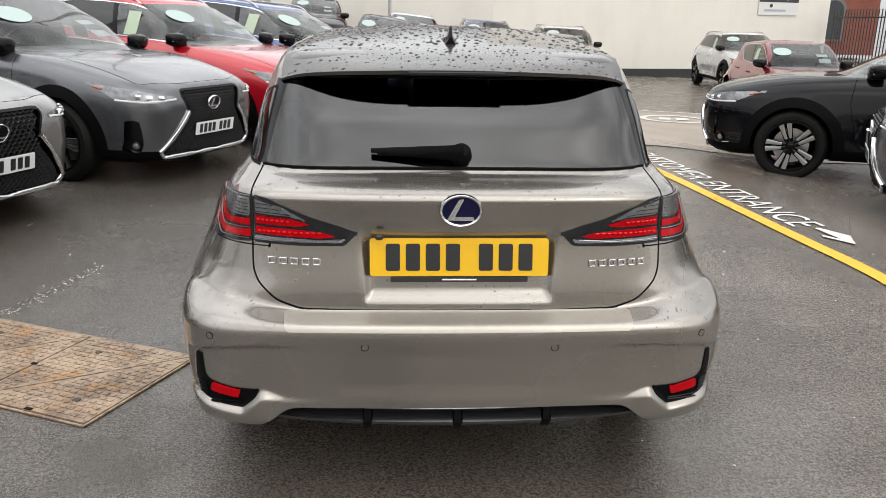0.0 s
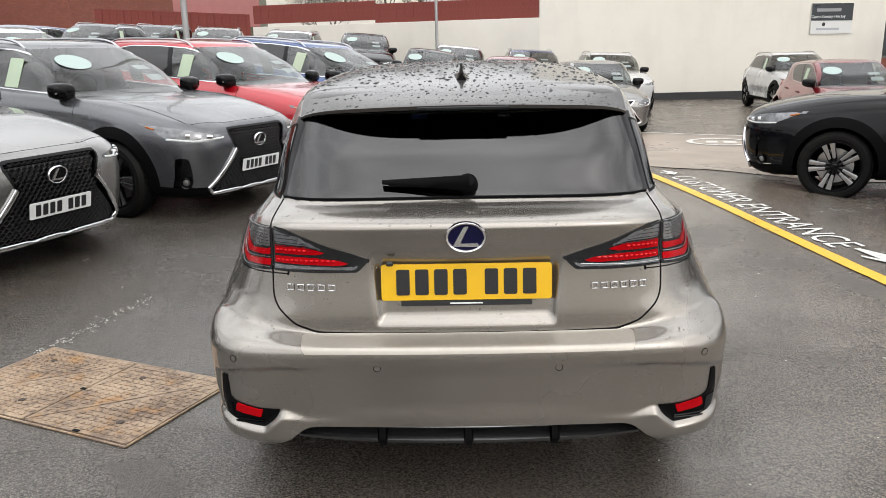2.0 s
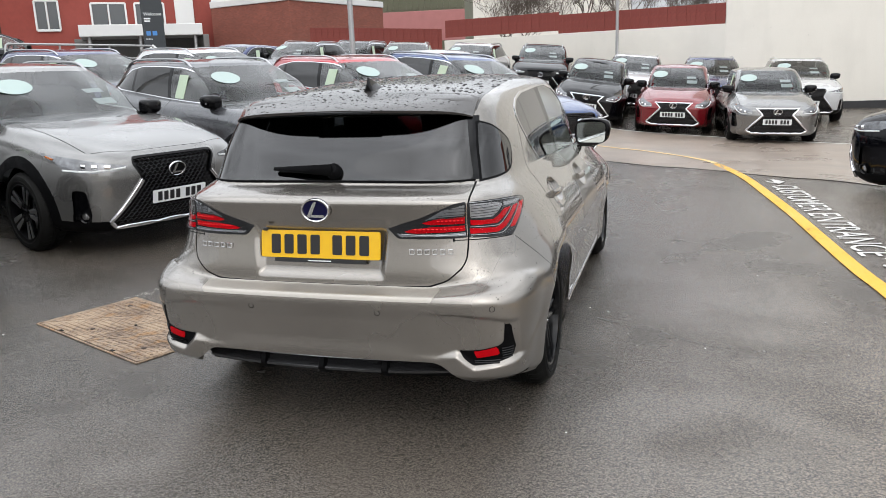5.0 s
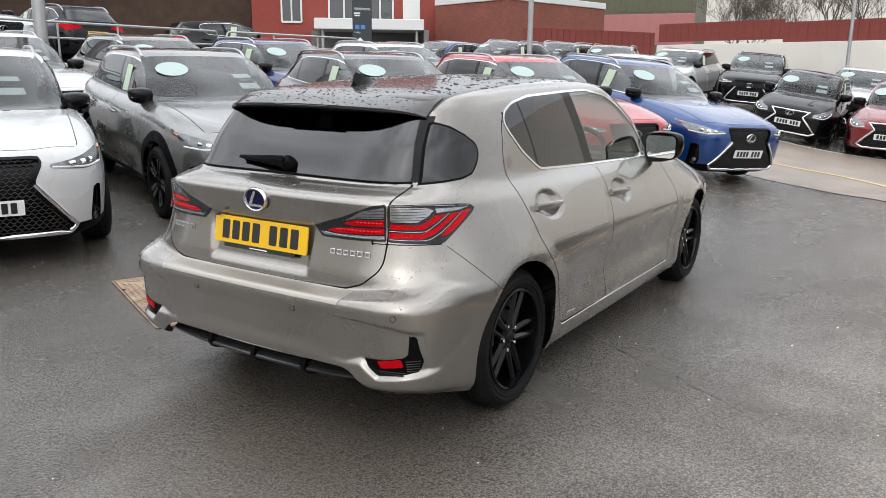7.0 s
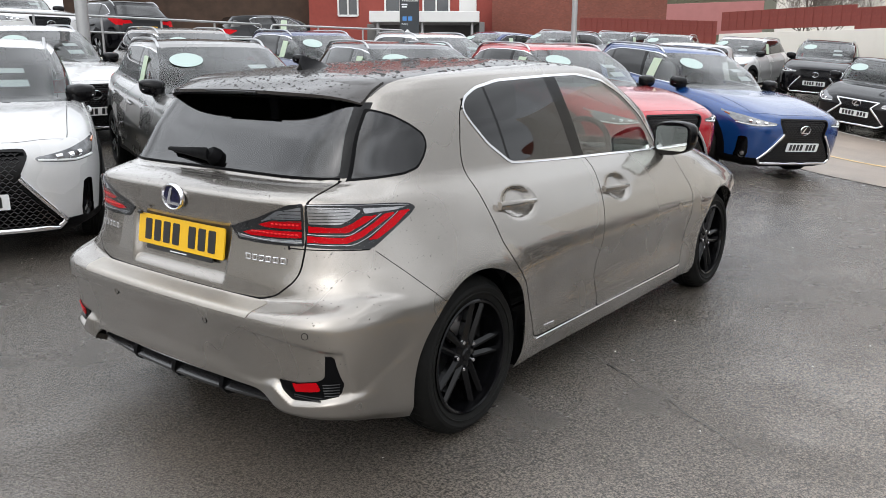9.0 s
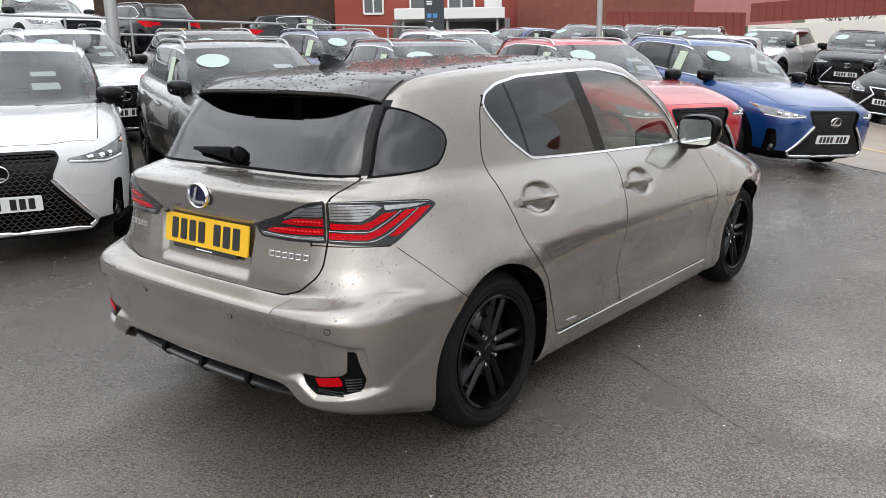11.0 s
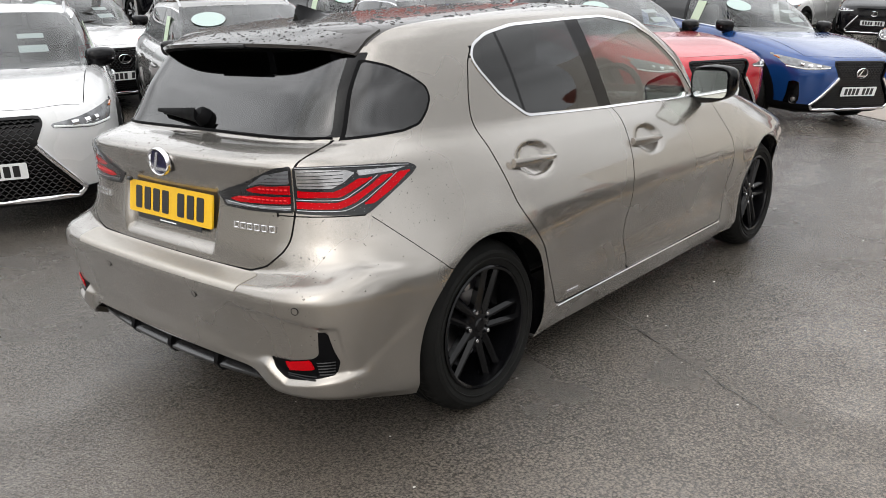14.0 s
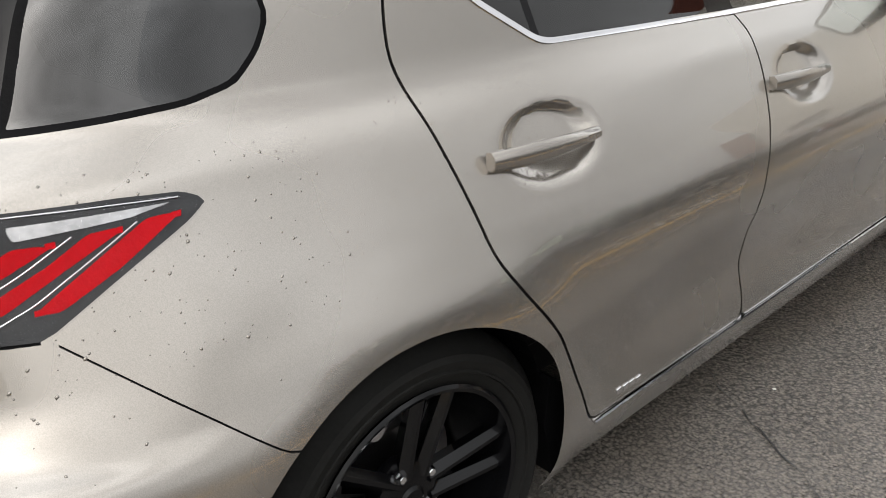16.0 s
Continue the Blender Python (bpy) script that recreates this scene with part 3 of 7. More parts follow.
def wheel(parent, at, side, r, rim_r, style, rim_mat, width=0.215):
    """A wheel whose outer face looks along side * x."""
    turn = Matrix.Translation(at) @ (pose(0, 0, 0, 0, 90, 0) if side > 0 else pose(0, 0, 0, 0, -90, 0))
    hw = width / 2
    bm = bmesh.new()
    prof = [(rim_r - 0.005, hw - 0.012), (rim_r + 0.012, hw - 0.004), (rim_r + 0.020, hw - 0.001), (rim_r + 0.022, hw + 0.004), (rim_r + 0.026, hw + 0.004), (rim_r + 0.028, hw + 0.0015), (rim_r + 0.5 * (r - rim_r), hw + 0.006), (r - 0.032, hw + 0.001), (r - 0.030, hw - 0.003), (r - 0.022, hw - 0.012), (r - 0.006, hw - 0.03)]
    seg = 132
    rings = [[bm.verts.new((q * math.cos(2 * math.pi * k / seg), q * math.sin(2 * math.pi * k / seg), h)) for k in range(seg)] for q, h in prof]
    # tread with cut shoulders and three grooves
    tread = [(hw - 0.045, r), (hw - 0.075, r), (hw - 0.078, r - 0.007), (hw - 0.084, r - 0.007), (hw - 0.087, r), (0.012, r), (0.01, r - 0.007), (-0.01, r - 0.007), (-0.012, r)]
    tread += [(-h, q) for h, q in tread[:5][::-1]]
    for h, q in tread:
        rings.append([bm.verts.new(((q - (0.006 if k % 3 == 0 and abs(h) > hw - 0.08 else 0)) * math.cos(2 * math.pi * k / seg), (q - (0.006 if k % 3 == 0 and abs(h) > hw - 0.08 else 0)) * math.sin(2 * math.pi * k / seg), h)) for k in range(seg)])
    for q, h in [(r - 0.02, -hw + 0.012), (rim_r, -hw + 0.01)]:
        rings.append([bm.verts.new((q * math.cos(2 * math.pi * k / seg), q * math.sin(2 * math.pi * k / seg), h)) for k in range(seg)])
    for a, b in zip(rings, rings[1:]):
        for k in range(seg):
            bm.faces.new((a[k], b[k], b[(k + 1) % seg], a[(k + 1) % seg]))
    # squash where the tyre meets the ground
    bmesh.ops.transform(bm, matrix=turn, verts=bm.verts)
    bmesh.ops.recalc_face_normals(bm, faces=bm.faces)
    tyre = part("wheel", bm, RUBBER, parent, "black rubber tyre on an alloy rim", 35)
    bm = bmesh.new()
    lathe(bm, [(rim_r, hw - 0.004), (rim_r - 0.006, hw), (rim_r - 0.014, hw - 0.004), (rim_r - 0.02, hw - 0.03), (rim_r - 0.03, -hw + 0.02), (rim_r - 0.005, -hw + 0.005)], 48, turn)
    part("rim_barrel", bm, rim_mat if style == "split" else BLACK, tyre, "", 50)
    bm = bmesh.new()
    lathe(bm, [(0.0, 0.01), (rim_r - 0.075, 0.01), (rim_r - 0.075, -0.01), (0, -0.01)], 40, turn @ pose(0, 0, -0.015))
    part("brake_disc", bm, SATIN if style != "far" else BLACK, tyre, "", 30)
    bm = bmesh.new()
    face = hw - (0.042 if style == "split" else 0.028)
    n = 5
    split = style == "split"
    bright = bmesh.new()

    def bar(out, a, b, wa, wb, rise_a, rise_b, deep):
        """A ridged spoke from a to b."""
        d = (b - a).normalized()
        t = Vector((-d.y, d.x, 0))
        ends = []
        for p, w, rise in ((a, wa, rise_a), (b, wb, rise_b)):
            ends.append([out.verts.new(q) for q in (p - t * w, p - t * w * 0.25 + Vector((0, 0, rise)), p + t * w * 0.25 + Vector((0, 0, rise)), p + t * w, p - Vector((0, 0, deep)))])
        A, B = ends
        for i in range(5):
            out.faces.new((A[i], A[(i + 1) % 5], B[(i + 1) % 5], B[i]))
        out.faces.new(A[::-1])
        out.faces.new(B)

    for k in range(n):
        a = 2 * math.pi * k / n + math.pi / 2
        for dside in (-1, 1):
            a0, a2 = a + dside * (0.42 if split else 0.35), a + dside * 0.16
            lo = Vector((0.045 * math.cos(a0), 0.045 * math.sin(a0), face - 0.005))
            hi = Vector(((rim_r - 0.010) * math.cos(a2), (rim_r - 0.010) * math.sin(a2), face + 0.014))
            bar(bm, lo, hi, 0.015 if split else 0.024, 0.017 if split else 0.026, 0.016, 0.008, 0.034)
            if split:
                # the web sunk between the two
                root_p = Vector((0.05 * math.cos(a), 0.05 * math.sin(a), face - 0.03))
                bar(bm, root_p, Vector((0.13 * math.cos(a), 0.13 * math.sin(a), face - 0.026)), 0.012, 0.016, 0.004, 0.002, 0.01)
            else:
                up = Vector((0, 0, 0.0135))
                bar(bright, lo.lerp(hi, 0.20) + up, hi - Vector((0, 0, -0.0075)), 0.013, 0.025, 0.003, 0.002, 0.004)
    bmesh.ops.recalc_face_normals(bm, faces=bm.faces)
    lathe(bm, [(0.0, face + 0.006), (0.05, face + 0.006), (0.068, face - 0.002), (0.075, face - 0.03)], 30)
    bmesh.ops.transform(bm, matrix=turn, verts=bm.verts)
    part("spokes", bm, rim_mat if split else GLOSSBLACK, tyre, "", 30)
    if split:
        bright.free()
    else:
        bmesh.ops.recalc_face_normals(bright, faces=bright.faces)
        bmesh.ops.transform(bright, matrix=turn, verts=bright.verts)
        part("rim_facing", bright, rim_mat, tyre, "machined bright spoke faces", 30)
    if style == "split":
        for k in range(5):
            a = 2 * math.pi * k / 5 + math.pi / 2 + math.pi / 5
            bm = bmesh.new()
            lathe(bm, [(0.0, 0.012), (0.007, 0.012), (0.0095, 0.008), (0.0095, -0.01)], 6, turn @ pose(0.056 * math.cos(a), 0.056 * math.sin(a), face))
            part("wheel_nut", bm, CHROME, tyre, "", 30)
        bm = bmesh.new()
        bevelled_box(bm, (0.062, 0.15, 0.06), (0.155, 0, 0.012), 0.014, seg=2)
        for yy in (-0.045, 0.045):
            lathe(bm, [(0.0, 0.01), (0.016, 0.01), (0.02, 0.004), (0.02, -0.01)], 12, pose(0.155, yy, 0.046))
        bmesh.ops.transform(bm, matrix=turn @ pose(0, 0, 0, 0, 0, 180 if side > 0 else 0), verts=bm.verts)
        part("brake_caliper", bm, SATIN, tyre)
    bm = bmesh.new()
    lathe(bm, [(0.0, face + 0.012), (0.020, face + 0.012), (0.026, face + 0.007), (0.026, face)], 24, turn)
    part("wheel_cap", bm, GLOSSBLACK, tyre, "", 30)
    return tyre


def seat(parent, x, y, z, material):
    bm = bmesh.new()
    bevelled_box(bm, (0.5, 0.5, 0.16), (x, y, z), 0.05, seg=2)
    s = part("seat", bm, material, parent, "", 60)
    bm = bmesh.new()
    bevelled_box(bm, (0.48, 0.14, 0.60), (x, y - 0.28, z + 0.34), 0.05, pose(0, 0, 0, 14, 0, 0), seg=2)
    part("backrest", bm, material, s, "", 60)
    bm = bmesh.new()
    bevelled_box(bm, (0.26, 0.10, 0.17), (x, y - 0.37, z + 0.71), 0.04, pose(0, 0, 0, 10, 0, 0), seg=2)
    part("headrest", bm, material, s, "", 60)


def interior(root, spec, trim):
    """Seats, dashboard, wheel and load floor, as seen through the glass."""
    dz = 0.0 if spec is HATCH else 0.13
    bm = bmesh.new()
    bevelled_box(bm, (1.30, 3.1, 0.06), (0, 0.95, 0.36 + dz), 0.02)
    fl = part("cabin_floor", bm, DARKIN, root)
    for x in (-0.36, 0.36):
        seat(root, x, 1.15, 0.52 + dz, trim)
    for x in (-0.38, 0.0, 0.38):
        seat(root, x, 0.32, 0.52 + dz, trim)
    bm = bmesh.new()
    bevelled_box(bm, (1.36, 0.42, 0.26), (0, 1.95, 0.80 + dz), 0.08, seg=2)
    part("dashboard", bm, DARKIN, root, "", 60)
    bm = bmesh.new()
    n, k = 28, 8
    for i in range(n):
        a = 2 * math.pi * i / n
        for j in range(k):
            b = 2 * math.pi * j / k
            bm.verts.new(((0.18 + 0.016 * math.cos(b)) * math.cos(a), (0.18 + 0.016 * math.cos(b)) * math.sin(a), 0.016 * math.sin(b)))
    bm.verts.ensure_lookup_table()
    for i in range(n):
        for j in range(k):
            bm.faces.new([bm.verts[q] for q in (i * k + j, ((i + 1) % n) * k + j, ((i + 1) % n) * k + (j + 1) % k, i * k + (j + 1) % k)])
    bevelled_box(bm, (0.34, 0.05, 0.02), (0, 0, -0.01), 0.008)
    bevelled_box(bm, (0.10, 0.09, 0.04), (0, 0, -0.02), 0.015)
    bmesh.ops.transform(bm, matrix=pose(0.36, 1.66, 0.93 + dz, 68, 0, 0), verts=bm.verts)
    part("steering_wheel", bm, GLOSSBLACK, root, "", 60)
    bm = bmesh.new()
    bevelled_box(bm, (1.2, 0.7, 0.04), (0, -0.12, 0.88 + dz), 0.01)
    part("load_cover", bm, DARKIN, root)


def door_mirror(root, side, at, paint, scale=1.0):
    """A squared shell, narrower at its outer foot, round a sunk glass, on a slim arm."""
    place = Matrix.Translation(at) @ pose(side * 0.13, 0, 0.05, 0, 0, -10 * side) @ Matrix.Diagonal((0.98, 0.98, 1.22 * scale, 1))
    bm = bmesh.new()
    bmesh.ops.create_uvsphere(bm, u_segments=28, v_segments=16, radius=1.0)
    for v in bm.verts:
        x, y, z = v.co
        y = max(y, -0.5)
        sx = math.copysign(abs(x) ** 0.42, x)
        sz = math.copysign(abs(z) ** 0.48, z)
        v.co = Vector((0.122 * sx * (1 - 0.10 * max(0, -sz)), 0.095 * y * (1 - 0.25 * max(0, side * sx)), 0.078 * sz * (1 - 0.22 * max(0, side * sx)) + 0.008 * side * sx))
    bmesh.ops.transform(bm, matrix=place, verts=bm.verts)
    mm = part("door_mirror", bm, paint, root, "", 50)
    bm = bmesh.new()
    prism(bm, rounded([(-0.098, -0.055), (0.098, -0.055), (0.102, 0.055), (-0.102, 0.055)], 0.035, 4), 0.003, place @ pose(0, -0.047, 0, 90, 0, 0))
    part("mirror_glass", bm, MIRROR, mm)
    bm = bmesh.new()
    bevelled_box(bm, (0.19, 0.012, 0.010), (0, 0.068, -0.012), 0.003)
    bmesh.ops.transform(bm, matrix=place, verts=bm.verts)
    part("repeater_lamp", bm, CLEARLENS, mm)
    bm = bmesh.new()
    tube(bm, [Vector(at) + Vector((-0.02 * side, 0, -0.06)), Vector(at) + Vector((0.06 * side, 0.0, -0.02)), Vector(at) + Vector((0.11 * side, 0.005, 0.02))], 0.022, 8)
    part("mirror_arm", bm, GLOSSBLACK, mm, "", 50)


def door_handle(root, side, y, z, x, paint):
    """A pull handle over a dished cup."""
    bm = bmesh.new()
    n = 20
    pts = []
    for i in range(n + 1):
        t = i / n
        yy = y - 0.13 + 0.265 * t
        out = 0.034 * math.sin(math.pi * min(1, max(0, 0.08 + 0.84 * t))) ** 0.35 - 0.004
        hgt = 0.017 * (0.75 + 0.25 * math.sin(math.pi * t)) * (1.25 - 0.45 * t)
        pts.append((yy, out, hgt, 0.012 * (0.5 - t)))
    rings = []
    for yy, out, hgt, dz in pts:
        rings.append([bm.verts.new((side * (x + out + dx), yy, z + dz + dzz)) for dx, dzz in ((-0.012, hgt * 0.9), (0.0, hgt), (0.008, hgt * 0.5), (0.008, -hgt * 0.5), (0.0, -hgt), (-0.012, -hgt * 0.9))])
    for a, b in zip(rings, rings[1:]):
        for k in range(6):
            bm.faces.new((a[k], a[(k + 1) % 6], b[(k + 1) % 6], b[k]))
    bm.faces.new(rings[0])
    bm.faces.new(rings[-1][::-1])
    bmesh.ops.recalc_face_normals(bm, faces=bm.faces)
    return part("door_handle", bm, paint, root, "", 50)


def side_sel(P):
    return (np.abs(P[:, 0]) > 0.42) & (P[:, 1] > -0.62) & (P[:, 1] < 3.3)


def yz(P):
    return P[:, 1:3]


def xz(P):
    return P[:, [0, 2]]


def build_car(name, spec, paint, hero=False, trim=DARKIN, roof_paint=None, rim=None):
    """Cuts the skin into its panels, panes and lamps, and fits wheels and details."""
    root = new(name)
    fine, cols = (1.45, (110, 190, 30)) if hero else (0.85, (22, 70, 24))
    bm = shell(spec, cols, fine)
    hubs = [(-0.028, 0.318), (2.6, 0.312)] if spec is HATCH else [(0.0, spec["hub"]), (spec["base"], spec["hub"])]
    bow, mid, nose = spec["bow"], spec["mid"], spec["nose"]

    def shape(P):
        D = np.zeros_like(P)
        s = np.sign(P[:, 0])
        # the tail is bowed in plan
        rear = np.clip((mid - P[:, 1] - 1.2) / 0.8, 0, 1) ** 2
        D[:, 1] += bow * (np.abs(P[:, 0]) / 0.88) ** 2 * rear * (P[:, 2] < 1.28)
        # flared arches
        for h in hubs:
            d = np.hypot(P[:, 1] - h[0], P[:, 2] - h[1]) - spec["arch"]
            D[:, 0] += s * 0.012 * bumpf(d, 0.14) * (np.abs(P[:, 0]) > 0.6)
        # hollow lower doors
        D[:, 0] -= s * 0.022 * bumpf(np.abs(P[:, 2] - 0.47) - 0.03, 0.14) * bumpf(np.abs(P[:, 1] - mid) - 0.55, 0.35) * (np.abs(P[:, 0]) > 0.6)
        if hero:
            # dished number-plate recess
            r = poly_sd(xz(P), [(-0.262, 0.672), (0.262, 0.672), (0.282, 0.872), (-0.282, 0.872)])
            D[:, 1] += 0.024 * bumpf(r + 0.014, 0.034) * bumpf(P[:, 2] - 0.80, 0.10) * (P[:, 1] < -0.4)
            # cups behind the door handles
            for hy, hz in ((0.365, 0.852), (1.242, 0.812)):
                d = np.hypot((P[:, 1] - hy) / 1.9, (P[:, 2] - hz)) - 0.042
                D[:, 0] -= s * 0.024 * bumpf(d, 0.022) * (np.abs(P[:, 0]) > 0.6)
            # the bumper's corners stand proud of a hollow that holds the vents, above a jutting lip
            AX = np.stack([np.abs(P[:, 0]), P[:, 2]], 1)
            tail = (P[:, 1] < -0.45) & (P[:, 2] < 0.6)
            q = poly_sd(AX, [(0.20, 0.20), (0.20, 0.548), (0.58, 0.542), (0.70, 0.527), (0.752, 0.512), (0.790, 0.503), (0.797, 0.40), (0.797, 0.20)])
            fade = np.clip((AX[:, 0] - 0.28) / 0.42, 0, 1)
            # towards the lip the hollow runs out
            foot = np.interp(AX[:, 0], [0.50, 0.575, 0.640, 0.80], [0.372, 0.392, 0.336, 0.358])
            D[:, 1] += 0.020 * fade * fade * (3 - 2 * fade) * bumpf(q + 0.004, 0.020) * bumpf(foot + 0.012 - P[:, 2], 0.030) * tail
            jut = 0.014 * bumpf(P[:, 2] - foot + 0.022, 0.034) * bumpf(0.60 - AX[:, 0], 0.09) * bumpf(P[:, 1] + 0.60, 0.10) * tail
            D[:, 1] -= jut
            D[:, 0] += s * 0.25 * jut * bumpf(0.78 - AX[:, 0], 0.10)
            # at the corners the shelf rounds up into the wing
            k = np.clip((AX[:, 0] - 0.42) / 0.32, 0, 1)
            D[:, 2] += 0.030 * k * k * (3 - 2 * k) * np.clip((P[:, 2] - 0.611) / 0.02, 0, 1) * np.clip((0.73 - P[:, 2]) / 0.09, 0, 1) * bumpf(P[:, 1] + 0.58, 0.20)
            # a faint crease that climbs forward from the lip to the wheel opening
            k = P[:, 2] - (0.36 + 0.16 * np.clip((P[:, 1] + 0.62) / 0.3, 0, 1))
            D[:, 0] -= s * 0.004 * bumpf(-k, 0.006) * bumpf(k - 0.0, 0.10) * bumpf(P[:, 1] + 0.46, 0.12) * bumpf(0.80 - AX[:, 0], 0.05)
            # hollow under the bumper's crease
            D[:, 1] += 0.010 * bumpf(np.abs(P[:, 2] - 0.47) - 0.04, 0.07) * (P[:, 1] < -0.68) * bumpf(np.abs(P[:, 0]) - 0.3, 0.2)
        return D

    moved(bm, shape)
    g = 0.0029
    bvh = BVHTree.FromBMesh(bm)

    # ---- cuts
    def arch_d(P):
        return np.minimum(*[np.hypot(P[:, 1] - h[0], P[:, 2] - h[1]) for h in hubs]) - spec["arch"]

    low = lambda P: (np.abs(P[:, 0]) > 0.5) & (P[:, 2] < 0.9)
    cut(bm, arch_d, low)
    c = centroids(bm)
    bmesh.ops.delete(bm, geom=[f for f, k in zip(list(bm.faces), (arch_d(c) < 0) & low(c)) if k], context="FACES")
    # the wheel openings at the ends stay clear of the bumpers' undersides
    if spec["arch_clad"]:
        cut(bm, lambda P: arch_d(P) - spec["arch_clad"], low)
        cut(bm, lambda P: P[:, 2] - 0.335, lambda P: low(P) & (P[:, 2] < 0.6))
    gl = rounded(spec["glass"], 0.03, 3)
    glass_d = lambda P: poly_sd(yz(P), gl)
    upper = lambda P: side_sel(P) & (P[:, 2] > 0.8)
    cut(bm, glass_d, upper)
    cut(bm, lambda P: glass_d(P) + 0.010, upper)
    for key in ("bpillar", "cpillar"):
        cut(bm, lambda P, key=key: poly_sd(yz(P), spec[key]), lambda P: upper(P) & (glass_d(P) < 0.03))
    # windscreen, bounded in side view, and rear glass, bounded in rear view
    z0, z1 = spec["screen_z"]
    shield_sel = lambda P: (P[:, 1] > 1.0) & (P[:, 1] < 2.6) & (P[:, 2] > z0 - 0.1)

    def shield_d(P):
        # the screen's own outline: its base line, its top line and the pillars at the sides
        zc = np.clip((P[:, 2] - z0) / (z1 - z0), 0, 1)
        xw = (0.66 - 0.14 * zc) if spec is HATCH else (0.735 - 0.145 * zc)
        base = (spec["rows"][10][2] if spec is HATCH else spec["rows"][8][2]) - 0.02
        top = (1.55 if spec is HATCH else 1.33)
        yb = base - 0.16 * (np.abs(P[:, 0]) / 0.7) ** 3
        yt = top - 0.10 * (np.abs(P[:, 0]) / 0.6) ** 3
        return np.maximum.reduce([np.abs(P[:, 0]) - xw, P[:, 1] - yb, yt - P[:, 1]])

    cut(bm, shield_d, shield_sel)
    rg = rounded(spec["rear_glass"], 0.02, 3)
    rear_sel = lambda P: (P[:, 1] < -0.15) & (P[:, 2] > 0.9)
    rear_d = lambda P: poly_sd(xz(P), rg)
    cut(bm, rear_d, rear_sel)
    # black roof panel, and the quarter panes that wrap to the rear glass
    roof_d = lambda P: np.maximum.reduce([np.abs(P[:, 0]) - (0.555 - 0.06 * np.clip(P[:, 1], 0, 1)), 1.28 - P[:, 2]])
    roof_sel = lambda P: (P[:, 2] > 1.2) & (P[:, 1] < 1.7)
    quarter = rounded([(-0.30, 1.236), (-0.264, 1.232), (-0.203, 1.214), (-0.131, 1.178), (-0.080, 1.143), (-0.073, 1.110), (-0.099, 1.070), (-0.139, 1.036), (-0.206, 1.022), (-0.313, 1.018), (-0.46, 1.016), (-0.46, 1.06)], 0.012, 2)

    def quarter_d(P):
        strip = 0.60 - (P[:, 2] - 1.02) * 0.20
        return np.maximum(poly_sd(yz(P), quarter), strip + 0.010 - np.abs(P[:, 0]))

    def strip_pane(P):
        return np.maximum.reduce([np.abs(P[:, 0]) - (0.615 - (P[:, 2] - 1.02) * 0.20), 1.018 - P[:, 2], P[:, 2] - 1.262, P[:, 1] + 0.20])

    qsel = lambda P: (np.abs(P[:, 0]) > 0.4) & (P[:, 1] < 0.05) & (P[:, 2] > 0.97)
    if spec is HATCH:
        cut(bm, roof_d, roof_sel)
        cut(bm, quarter_d, qsel)
        cut(bm, lambda P: quarter_d(P) - 0.008, qsel)
        cut(bm, strip_pane, lambda P: qsel(P) & (quarter_d(P) > 0.001))
    # doors
    dl = [rounded(d, 0.03, 3) for d in spec["doors"]]
    door_d = [lambda P, q=q: poly_sd(yz(P), q) for q in dl]
    for dd in door_d:
        for off in ((g, -g) if hero else (0.0028, -0.0028)):
            cut(bm, lambda P, dd=dd, off=off: dd(P) + off, lambda P: side_sel(P) & (glass_d(P) > 0.001))
    # front: grille and headlamps
    front_sel = lambda P: (P[:, 1] > nose - 0.75) & (P[:, 2] < 1.0)
    gr = rounded(spec["grille"], 0.02, 3)
    grille_d = lambda P: poly_sd(xz(P), gr)
    hq = lambda P: np.stack([np.abs(P[:, 0]) + (spec["noseq"] - P[:, 1]) * 0.9, P[:, 2]], 1)
    hl = rounded(spec["headlamp"], 0.012, 2)
    head_d = lambda P: poly_sd(hq(P), hl)
    cut(bm, grille_d, front_sel)
    cut(bm, lambda P: grille_d(P) + 0.017, front_sel)
    cut(bm, head_d, front_sel)
    slit = rounded([(0.70, 0.33), (0.79, 0.33), (0.80, 0.60), (0.74, 0.60)], 0.02, 2)
    slit_d = lambda P: poly_sd(np.stack([np.abs(P[:, 0]), P[:, 2]], 1), slit)
    cut(bm, slit_d, front_sel)
    # bonnet shut line
    bon = rounded([(-0.66, nose - 0.24), (-0.70, 2.3), (0.70, 2.3), (0.66, nose - 0.24), (0.35, nose - 0.12), (-0.35, nose - 0.12)], 0.05, 3)
    bon_sel = lambda P: (P[:, 1] > 1.9) & (P[:, 2] > (0.72 if spec is HATCH else 0.86))
    bon_d = lambda P: poly_sd(P[:, :2], bon)
    for off in (0.003, -0.003):
        cut(bm, lambda P, off=off: bon_d(P) + off, lambda P: bon_sel(P) & (shield_d(P) > 0.001))
    # tail lamps
    tq = lambda P: np.stack([np.abs(P[:, 0]) + (P[:, 1] + 0.66) if spec is HATCH else np.abs(P[:, 0]) + (P[:, 1] + 0.9), P[:, 2]], 1)
    if spec is HATCH:
        lid = rounded([(0.290, 0.857), (0.325, 0.818), (0.45, 0.816), (0.642, 0.819), (0.642, 0.957), (0.57, 0.951), (0.50, 0.928), (0.42, 0.898), (0.35, 0.878)], 0.008, 2)
        bod = rounded([(0.650, 0.818), (0.650, 0.955), (0.80, 0.951), (0.90, 0.945), (1.05, 0.936), (1.14, 0.927), (1.172, 0.912), (1.146, 0.894), (1.05, 0.850), (0.95, 0.802), (0.80, 0.809)], 0.008, 2)
    else:
